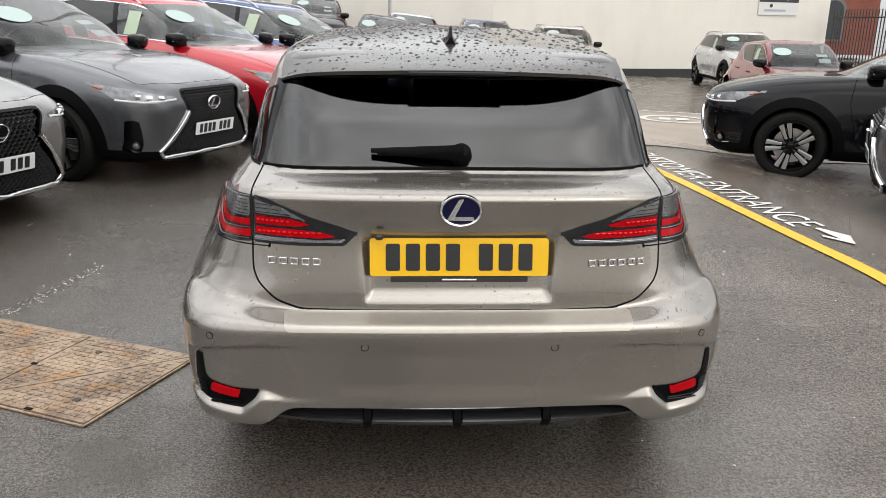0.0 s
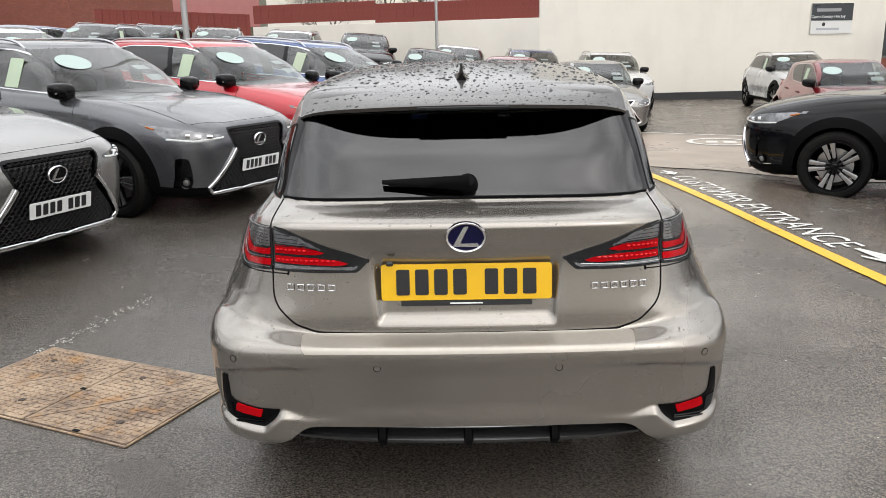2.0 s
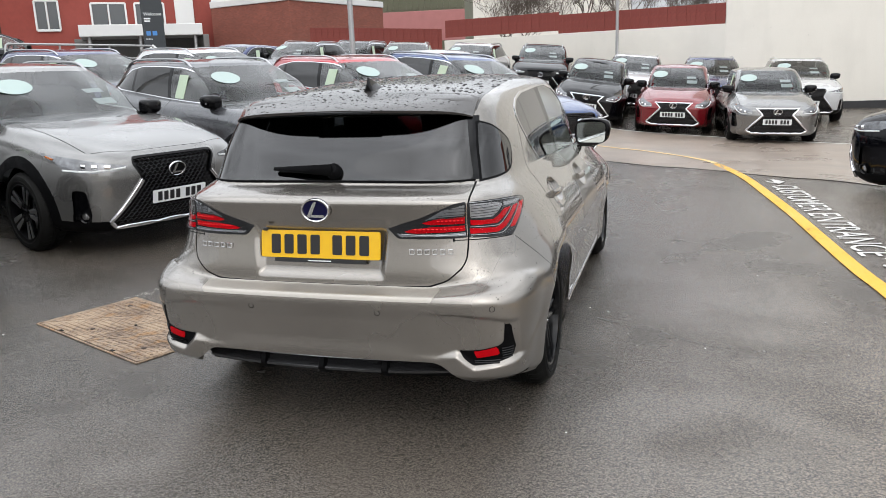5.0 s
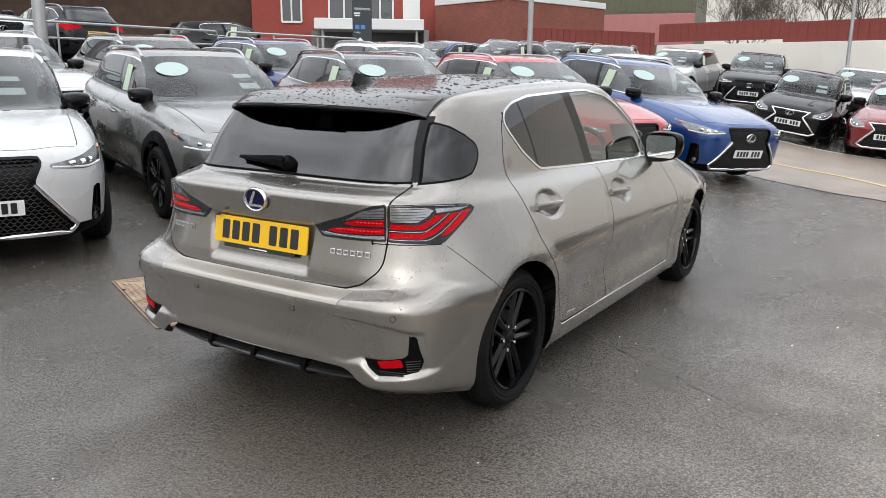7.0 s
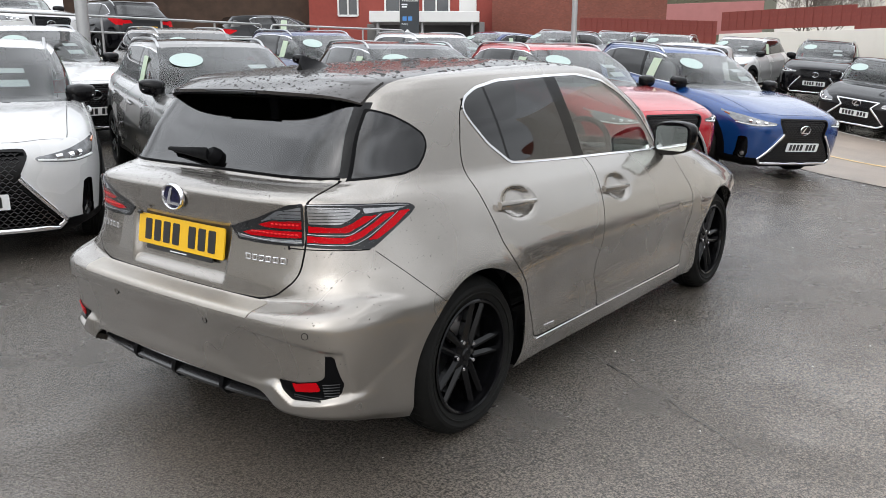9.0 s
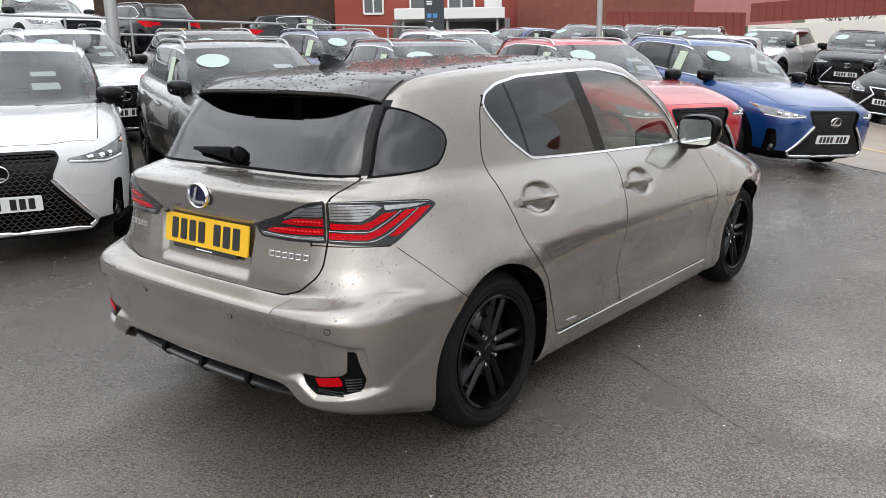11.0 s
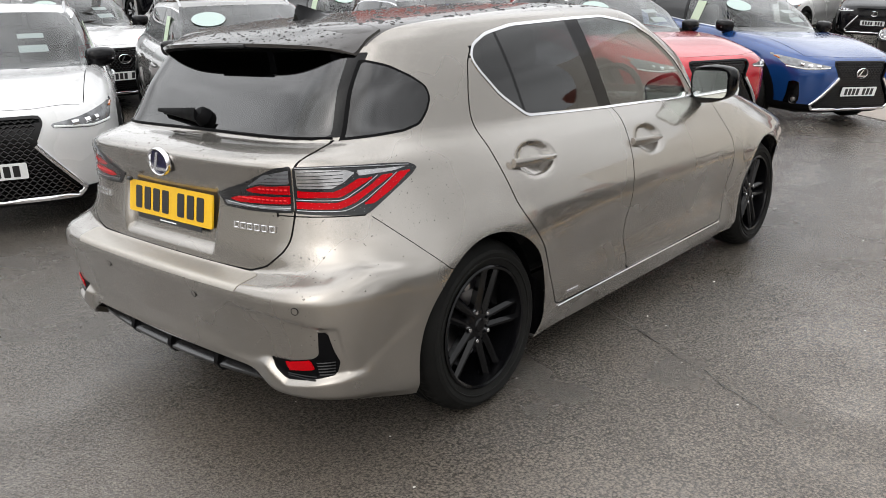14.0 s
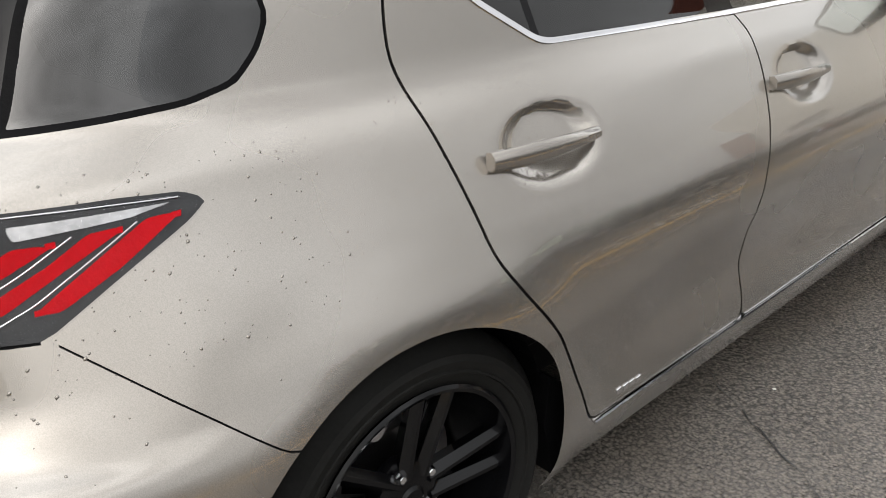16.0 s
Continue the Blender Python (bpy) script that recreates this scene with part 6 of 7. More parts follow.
railing((-12.0, 9.95), (-10.85, 13.3), DECK + 0.06, DECK + 0.02, 3)
railing((-12.3, 2.2), (-12.06, 9.75), DECK + 0.06, DECK + 0.06, 6)
railing((-12.0, -4), (-12.28, 2.1), DECK + 0.06, DECK + 0.06, 4)
railing((-10.8, 13.5), (-9.6, 16.5), DECK - 0.02, 0.75, 3, 0.62)

# lamp posts


def lamp_post(x, y, r, h):
    p = tagged(new("lamp_post"), "slim pale grey steel lamp post", "lamp post", "lamp posts")
    bm = bmesh.new()
    z = ground_z(x, y)
    tube(bm, [(x, y, z), (x, y, z + 1.2), (x, y, z + h)], r, 12)
    part("pole", bm, METAL, p, "", 60)
    bm = bmesh.new()
    tube(bm, [(x, y, z), (x, y, z + 0.9)], r * 1.3, 12)
    part("base_sleeve", bm, METAL, p, "", 60)
    bm = bmesh.new()
    bevelled_box(bm, (0.5, 0.22, 0.1), (x + 0.2, y, z + h), 0.03)
    part("lantern", bm, METAL, p, "", 60)


lamp_post(-4.45, 10.4, 0.05, 6.0)
lamp_post(-0.55, 22.8, 0.05, 7.0)
lamp_post(-11.33, 5.14, 0.11, 5.0)


# far buildings
def polar(az, dist, eye=(2.31, -2.87)):
    return (eye[0] + dist * math.sin(radians(az)), eye[1] + dist * math.cos(radians(az)))


def window(parent, a, b, s, z, w, h):
    """A white-framed window with two panes set in a far wall."""
    m = on_wall(a, b, s, z, 0.0)
    bm = bmesh.new()
    for x, y, ww, hh in ((0, h / 2, w, 0.09), (0, -h / 2, w, 0.11), (-w / 2, 0, 0.09, h), (w / 2, 0, 0.09, h), (0, 0, 0.08, h)):
        bevelled_box(bm, (ww, hh, 0.12), (x, y, 0.03), 0.01)
    bmesh.ops.transform(bm, matrix=m, verts=bm.verts)
    f = part("window", bm, WHITEUP, parent)
    for x in (-w / 4, w / 4):
        bm = bmesh.new()
        bevelled_box(bm, (w / 2 - 0.1, h - 0.1, 0.02), (x, 0, 0.02), 0.002)
        bmesh.ops.transform(bm, matrix=m, verts=bm.verts)
        part("pane", bm, WINDOWDARK, f)


def slab(name, parent, a, b, z0, z1, thick, material, out=0.0, label=""):
    m = on_wall(a, b, 0, 0, out)
    L = (Vector(a) - Vector(b)).length
    bm = bmesh.new()
    bevelled_box(bm, (L, z1 - z0, thick), (L / 2, (z0 + z1) / 2, -thick / 2), 0.02)
    bmesh.ops.transform(bm, matrix=m, verts=bm.verts)
    return part(name, bm, material, parent, label)


redb = tagged(new("red_building"), "red-painted brick building with white framed windows", "building")
RA, RB = polar(-46.4, 43), polar(-33.6, 43)
slab("wall", redb, RA, RB, 0, 11, 6, REDRENDER)
scale_r = (Vector(RA) - Vector(RB)).length / 12.8
for az, w, hh in ((-43.7, 1.0, 1.35), (-40.1, 1.55, 1.1), (-37.6, 1.35, 1.1)):
    window(redb, RA, RB, (az + 46.4) * scale_r, 4.55, w, hh)
bm = bmesh.new()
bevelled_box(bm, (0.9, 2.2, 0.1), (0, 0, 0), 0.02)
bmesh.ops.transform(bm, matrix=on_wall(RA, RB, (-35.4 + 46.4) * scale_r, 4.4, 0.05), verts=bm.verts)
part("door", bm, WHITEUP, redb)
# a plain slab added for the dark brown texture beyond the terrace
darkb = tagged(new("dark_building"), "mottled dark brown slab beyond the terrace", "building")
slab("wall", darkb, polar(-62, 46), polar(-45.6, 44), 0, 11, 5, plain("mottled_dark_brown", (0.075, 0.042, 0.026), 0.9, grain=0.85, size=0.5))
canopy = tagged(new("entrance_canopy"), "white flat canopy over the dark covered entrance", "canopy")
CA, CB = polar(-42.2, 38.5), polar(-34.5, 38.5)
slab("fascia", canopy, CA, CB, 3.35, 3.85, 4, WHITEUP)
slab("back_wall", canopy, polar(-42.4, 41.5), polar(-34.2, 41.5), 0, 3.4, 0.2, DARKSTONE)
slab("side_wall", canopy, polar(-34.9, 41.5), CB, 0, 3.36, 0.25, DARKSTONE)
for az in (-41.6, -38.5, -35.0):
    x, y = polar(az, 38.9)
    bm = bmesh.new()
    tube(bm, [(x, y, 0), (x, y, 3.4)], 0.09, 8)
    part("column", bm, METAL, canopy, "", 60)
ext = tagged(new("brick_annexe"), "brown brick annexe with a pale roof edge", "building")
EA, EB, EC = polar(-33.7, 42), polar(-28.6, 38), polar(-21.9, 44)
for a, b in ((EA, EB), (EB, EC)):
    slab("wall", ext, a, b, 0, 4.75, 0.4, BRICK)
    slab("roof_edge", ext, a, b, 4.75, 5.05, 0.5, WHITEUP, 0.06)
bm = bmesh.new()
prism(bm, [EA, EB, EC, polar(-27, 50)], 0.1, pose(0, 0, 4.9))
part("roof", bm, DARKSTONE, ext)
shed = tagged(new("clad_warehouse"), "olive corrugated metal warehouse with a faded pink band", "building")
SA, SB = polar(-31, 56), polar(-15.9, 52)
slab("wall", shed, SA, SB, 0, 9.5, 5, OLIVE)
slab("band", shed, SA, SB, 3.2, 5.1, 0.1, PINKBAND, 0.1)
for k in range(36):
    s = (k + 0.5) * (Vector(SA) - Vector(SB)).length / 36
    bm = bmesh.new()
    bevelled_box(bm, (0.16, 4.2, 0.08), (0, 0, 0.03), 0.02)
    bmesh.ops.transform(bm, matrix=on_wall(SA, SB, s, 7.3, 0.0), verts=bm.verts)
    part("rib", bm, OLIVE, shed)
house = tagged(new("white_house"), "pale rendered gabled house behind the fence", "house")
HA, HB = polar(-15.2, 75), polar(-4, 78)
slab("wall", house, HA, HB, 0, 9, 6, WHITEWALL)
hm = on_wall(HA, HB, 0, 9, 0.3)
HL = (Vector(HA) - Vector(HB)).length
bm = bmesh.new()
prism(bm, [(-0.3, 0), (HL + 0.3, 0), (HL + 0.3, 0.2), (-0.3, 0.2)], 0.2, hm @ pose(0, 0, -0.2))
bm.faces.new([bm.verts.new(hm @ Vector(v)) for v in ((-0.3, 0.2, 0), (HL + 0.3, 0.2, 0), (HL + 0.3, 3.2, -3), (-0.3, 3.2, -3))])
part("roof", bm, plain("slate_roof", (0.06, 0.06, 0.065), 0.7, grain=0.3, size=0.3), house)
mill = tagged(new("brick_mill"), "old red brick building with arched windows", "building")
MA, MB = (16.5, 42), (25, 39)
slab("wall", mill, MA, MB, 0, 6.6, 5, BRICK)
for k in range(3):
    for zz in (1.7, 4.7):
        m = on_wall(MA, MB, 1.6 + 2.6 * k, zz, 0.0)
        arch = [(-0.5, -0.9), (0.5, -0.9)] + [(0.5 * math.cos(math.pi * i / 10), 0.6 + 0.5 * math.sin(math.pi * i / 10)) for i in range(11)]
        bm = bmesh.new()
        prism(bm, [(x * 1.25, y * 1.12) for x, y in arch], 0.08, m)
        w = part("window", bm, DARKSTONE, mill)
        bm = bmesh.new()
        prism(bm, arch, 0.02, m @ pose(0, 0, 0.085))
        part("pane", bm, WINDOWDARK, w)
# palisade by the road, east
pal = tagged(new("palisade_fence"), "black steel palisade fence", "fence")
PA, PB = (14.4, 24.0), (14.9, 10.0)
LP = (Vector(PA) - Vector(PB)).length
BLACKSTEEL = plain("black_steel", (0.015, 0.015, 0.016), 0.4, grain=0.2)
for zz in (0.35, 1.75):
    bm = bmesh.new()
    tube(bm, [(*PA, zz), (*PB, zz)], 0.025, 6)
    part("rail", bm, BLACKSTEEL, pal, "", 60)
bar = None
for k in range(int(LP / 0.16)):
    p = Vector(PA) + (Vector(PB) - Vector(PA)) * (k + 0.5) * 0.16 / LP
    if bar is None:
        bm = bmesh.new()
        tube(bm, [(0, 0, 0), (0, 0, 2.0)], 0.018, 6)
        bar = part("bar", bm, BLACKSTEEL, pal, "", 60)
        bar.location = (p.x, p.y, 0)
    else:
        o = new("bar", bar.data)
        o.parent, o.location = pal, (p.x, p.y, 0)
# unseen plain wall added south of the walk; its pale face brightens the tailgate's reflections
wall_between("wall_south", (-30, -17), (24, -15), -0.2, 3.6, 0.3, WHITEWALL, "unseen pale wall added behind the lot to brighten reflections", outward=-1)

# welcome totem
totem = tagged(new("welcome_totem"), "tall dark welcome sign with white lettering", "sign")
tx, ty = -11.6, 14.4
bm = bmesh.new()
bevelled_box(bm, (0.52, 0.12, 3.4), (0, 0, 1.7), 0.01)
tb = part("sign_body", bm, SIGNDARK, totem)
tm = pose(tx, ty, DECK - 0.3, 0, 0, 38)
tb.matrix_world = tm
for text, size, z in (("Welcome", 0.11, 1.92), ("Parking", 0.055, 1.31)):
    lettered(text, size, tm @ pose(-0.21, -0.062, z, 90, 0, 0), PAPER, totem, "LEFT")
for k, (w, z) in enumerate(((0.16, 1.81), (0.14, 1.75))):
    bm = bmesh.new()
    prism(bm, rect(w, 0.035), 0.002, tm @ pose(-0.13, -0.0605, z, 90, 0, 0))
    part("line_bar", bm, PAPER, totem)
for x in (-0.13, 0.02):
    bm = bmesh.new()
    prism(bm, rect(0.11, 0.11, 0.01), 0.002, tm @ pose(x, -0.0605, 1.45, 90, 0, 0))
    part("symbol", bm, plain("sign_blue", (0.05, 0.2, 0.5), 0.4), totem)
bm = bmesh.new()
prism(bm, [(0, 0.09), (-0.09, 0), (-0.06, -0.03), (-0.02, 0.01), (-0.02, -0.09), (0.02, -0.09), (0.02, 0.01), (0.06, -0.03), (0.09, 0)], 0.002, tm @ pose(-0.06, -0.0605, 1.09, 90, 0, 0))
part("arrow", bm, PAPER, totem)

# bare trees behind the fence
BARK = plain("bare_bark", (0.09, 0.07, 0.055), 0.9, grain=0.3, size=0.05)


def bare_tree(x, y, h, seed):
    rng = random.Random(seed)
    bm = bmesh.new()

    def limb(p, d, length, r, depth):
        pts = [p]
        for k in range(3):
            d = (d + Vector((rng.uniform(-1, 1), rng.uniform(-1, 1), rng.uniform(-0.4, 0.7))) * 0.22).normalized()
            pts.append(pts[-1] + d * length / 3)
        rings = []
        for i, q in enumerate(pts):
            rr = r * (1 - 0.5 * i / 3)
            a = d.orthogonal().normalized()
            b = d.cross(a)
            rings.append([bm.verts.new(q + rr * (math.cos(2.1 * k) * a + math.sin(2.1 * k) * b)) for k in range(3)])
        for u, v in zip(rings, rings[1:]):
            for k in range(3):
                bm.faces.new((u[k], u[(k + 1) % 3], v[(k + 1) % 3], v[k]))
        if depth > 0:
            for _ in range(rng.randint(3, 4)):
                q = pts[rng.randint(1, 3)]
                e = (d + Vector((rng.uniform(-1, 1), rng.uniform(-1, 1), rng.uniform(-0.2, 0.9)))).normalized()
                limb(q, e, length * rng.uniform(0.55, 0.78), max(r * 0.6, 0.006), depth - 1)

    limb(Vector((0, 0, 0)), Vector((0, 0, 1)), h * 0.34, 0.055, 6)
    t = tagged(new("bare_tree"), "leafless winter tree with fine twigs", "tree", "bare trees")
    o = part("crown", bm, BARK, t)
    t.matrix_world = pose(x, y, 0.5)
    return t


t0 = bare_tree(-6.0, 34, 8.5, 3)
t1 = bare_tree(-1.0, 33, 7.5, 8)
for k, (x, y, yaw, sc) in enumerate(((3.5, 34, 160, 0.95), (-3.5, 39, 250, 1.2), (0.8, 30, 300, 0.75), (-5, 31, 45, 0.8), (-2.6, 31, 220, 0.85), (1.9, 32, 100, 0.8), (-7.6, 38, 310, 1.0))):
    c = copy_thing((t0, t1)[k % 2], pose(x, y, 0.6, 0, 0, yaw))
    c.scale = (sc, sc, sc)

# ---------------------------------------------------------------- the hatchback
HERO, hero_bvh, hero_made = build_car("hatchback_car", HATCH, PAINTS["titanium"], hero=True, roof_paint=PAINTS["blackroof"])
tagged(HERO, "titanium grey five-door hatchback, wet, with black alloy wheels", "car")
fit_out(HERO, HATCH, hero_bvh, RIMBLACK, hero=True, paint=PAINTS["titanium"])
number_plate(HERO, Matrix.Translation((0, -0.670, 0.786)) @ pose(0, 0, 0, 81, 0, 0), YELLOWPLATE)
oval_badge(HERO, Matrix.Translation((0, -0.688, 0.93)) @ pose(0, 0, 0, 93, 0, 0), 0.125, 0.095, BADGEBLUE)


def hero_point(x, z, y0=-3.0):
    return on_skin(hero_bvh, (x, y0, z), (0, 1, 0))


# roof spoiler with the high brake lamp
def spoiler_row(x):
    u = abs(x) / 0.56
    yb, zb = -0.415 + 0.13 * u ** 4, 1.306 - 0.018 * u ** 2 - 0.026 * u ** 10
    yf = -0.12 - 0.05 * u ** 2
    hit = hero_bvh.ray_cast(Vector((x * 0.93, yf, 3)), Vector((0, 0, -1)))
    zf = hit[0].z + 0.001 - 0.012 * u ** 10
    th = 0.018 - 0.006 * u ** 6
    return [(x, yf, zf - 0.012), (x, yf - 0.004, zf), (x, 0.5 * (yf + yb), 0.5 * (zf + zb) + 0.006), (x, yb + 0.016, zb + 0.001), (x, yb, zb - 0.006), (x, yb + 0.004, zb - th), (x, yb + 0.06, zb - th - 0.006), (x, yf - 0.09, zf - 0.06)]


bm = bmesh.new()
srows = [[bm.verts.new(p) for p in spoiler_row(x)] for x in np.linspace(-0.55, 0.55, 41)]
for a, b in zip(srows, srows[1:]):
    for k in range(8):
        bm.faces.new((a[k], a[(k + 1) % 8], b[(k + 1) % 8], b[k]))
bm.faces.new(srows[0])
bm.faces.new(srows[-1][::-1])
bmesh.ops.recalc_face_normals(bm, faces=bm.faces)
spoiler_bvh = BVHTree.FromBMesh(bm)
spoiler = part("roof_spoiler", bm, PAINTS["blackroof"], HERO, "black roof spoiler beaded with rain", 40)
bm = bmesh.new()
bevelled_box(bm, (0.30, 0.012, 0.012), (0, -0.412, 1.290), 0.003)
part("brake_lamp", bm, SMOKE, spoiler)
bm = bmesh.new()
urows = []
for x in np.linspace(-0.53, 0.53, 31):
    r = spoiler_row(x)
    urows.append([bm.verts.new(Vector(p) + Vector((0, 0.006, -0.003))) for p in (r[5], r[6], r[7])])
for a, b in zip(urows, urows[1:]):
    for k in range(2):
        bm.faces.new((a[k], b[k], b[k + 1], a[k + 1]))
part("spoiler_underside", bm, BLACK, spoiler, "matt black underside", 40)
# shark-fin aerial
bm = bmesh.new()
for k in range(13):
    t = k / 12
    y = 0.09 - 0.155 * t
    hgt = 0.062 * t ** 0.85 if t < 0.93 else 0.062 * 0.94 * (1 - t) / 0.07 * 0.4 + 0.035
    w = 0.022 * (1 - 0.35 * t)
    zz = hero_bvh.ray_cast(Vector((0, y, 3)), Vector((0, 0, -1)))[0].z - 0.006
    for x, z in ((-w * 1.3, 0), (-w * 0.55, 0.45 * hgt), (-0.004, hgt), (0.004, hgt), (w * 0.55, 0.45 * hgt), (w * 1.3, 0)):
        bm.verts.new((x, y, zz + z + 0.006))
bm.verts.ensure_lookup_table()
for k in range(12):
    for j in range(5):
        bm.faces.new([bm.verts[i] for i in (k * 6 + j, k * 6 + j + 1, k * 6 + j + 7, k * 6 + j + 6)])
bm.faces.new([bm.verts[i] for i in range(72, 78)])
bm.faces.new([bm.verts[i] for i in range(5, -1, -1)])
bmesh.ops.recalc_face_normals(bm, faces=bm.faces)
part("aerial_fin", bm, GLOSSBLACK, HERO, "shark-fin aerial", 50)

# lamp inlays: q runs along the skin from the tail's middle round to the flank
LAMP_Z = np.arange(0.79, 0.976, 0.005)
LAMP_A = np.radians(np.linspace(-90, -22, 150))


def lamp_table():
    rows = []
    for z in LAMP_Z:
        pts = []
        for a in LAMP_A:
            h = hero_bvh.ray_cast(Vector((0, 0.2, z)), Vector((math.cos(a), math.sin(a), 0)))
            pts.append((*h[0], *(h[1] if h[1].dot(Vector((math.cos(a), math.sin(a), 0))) > 0 else -h[1])))
        rows.append(pts)
    return np.array(rows)


LAMPS = lamp_table()


def lamp_point(q, z, lift):
    k = int(np.clip((z - LAMP_Z[0]) / 0.005, 0, len(LAMP_Z) - 2))
    f = (z - LAMP_Z[k]) / 0.005
    out = np.zeros(6)
    for i, w in ((k, 1 - f), (k + 1, f)):
        r = LAMPS[i]
        qs = np.maximum.accumulate(r[:, 0] + r[:, 1] + 0.66)
        out += w * np.array([np.interp(q, qs, r[:, c]) for c in range(6)])
    n = Vector(out[3:]).normalized()
    return Vector(out[:3]) + n * lift


def inlay(name, outline, lift, material, parent, side, label="", cell=0.007):
    o = rounded(outline, 0.005, 2)
    P = np.array(o)
    lo, hi = P.min(0), P.max(0)
    bm = bmesh.new()
    nx, ny = int((hi[0] - lo[0]) / cell) + 1, int((hi[1] - lo[1]) / cell) + 1
    vs = [[bm.verts.new((lo[0] + (hi[0] - lo[0]) * i / nx, lo[1] + (hi[1] - lo[1]) * j / ny, 0)) for j in range(ny + 1)] for i in range(nx + 1)]
    for i in range(nx):
        for j in range(ny):
            bm.faces.new((vs[i][j], vs[i + 1][j], vs[i + 1][j + 1], vs[i][j + 1]))
    sd = lambda Q: poly_sd(Q[:, :2], o)
    cut(bm, sd, lambda Q: np.ones(len(Q), bool))
    c = centroids(bm)
    bmesh.ops.delete(bm, geom=[f for f, k in zip(list(bm.faces), sd(c) > 0) if k], context="FACES")
    for v in bm.verts:
        p = lamp_point(v.co.x, v.co.y, lift)
        v.co = (p.x * side, p.y, p.z)
    if side < 0:
        bmesh.ops.reverse_faces(bm, faces=bm.faces)
    rimmed(bm, 0.004)
    return part(name, bm, material, parent, label, 40)


def lamp_line(name, pts, lift, r, material, parent, side):
    bm = bmesh.new()
    q = pchip(np.arange(len(pts)), np.array(pts), np.linspace(0, len(pts) - 1, 8 * len(pts)))
    tube(bm, [Vector((side * p.x, p.y, p.z)) for p in (lamp_point(a, b, lift) for a, b in q)], r, 5)
    return part(name, bm, material, parent, "", 60)


INNER = [(0.665, 0.884), (0.81, 0.875), (0.855, 0.885), (0.912, 0.906), (0.972, 0.903), (0.907, 0.880), (0.839, 0.858), (0.666, 0.864)]
MIDDLE = [(0.659, 0.853), (0.824, 0.843), (0.893, 0.858), (0.957, 0.881), (1.011, 0.906), (1.066, 0.906), (0.98, 0.872), (0.897, 0.838), (0.834, 0.825), (0.660, 0.832)]
OUTER = [(0.935, 0.831), (0.974, 0.830), (1.055, 0.862), (1.137, 0.907), (1.087, 0.908), (1.032, 0.881), (0.964, 0.847)]
CLEAR = [(0.661, 0.947), (0.863, 0.935), (0.898, 0.924), (0.858, 0.902), (0.806, 0.886), (0.665, 0.892)]
CLEARTIP = [(0.908, 0.930), (1.136, 0.918), (1.068, 0.913), (0.914, 0.914)]
LEDRED = plain("bright_red_led", (0.75, 0.02, 0.025), 0.2, spec=0.3)
LIDLENS = plain("smoked_grey_lens", (0.34, 0.355, 0.385), 0.2, 0.7, grain=0.5, size=0.02)
LIDGREY = [(0.44, 0.888), (0.521, 0.930), (0.632, 0.946), (0.633, 0.905), (0.50, 0.902)]
LIDUPPER = [(0.634, 0.900), (0.50, 0.897), (0.43, 0.878), (0.47, 0.873), (0.634, 0.874)]
LIDLOWER = [(0.634, 0.866), (0.47, 0.863), (0.39, 0.855), (0.348, 0.843), (0.40, 0.839), (0.634, 0.845)]
LIDFOOT = [(0.634, 0.839), (0.40, 0.834), (0.325, 0.836), (0.335, 0.826), (0.634, 0.826)]
BODYLAMP = [(0.656, 0.824), (0.656, 0.949), (0.80, 0.946), (0.90, 0.940), (1.05, 0.931), (1.135, 0.922), (1.160, 0.911), (1.04, 0.852), (0.945, 0.808), (0.80, 0.814)]
LIDLAMP = [(0.300, 0.857), (0.33, 0.823), (0.45, 0.821), (0.637, 0.824), (0.637, 0.952), (0.57, 0.946), (0.50, 0.923), (0.42, 0.893), (0.35, 0.873)]
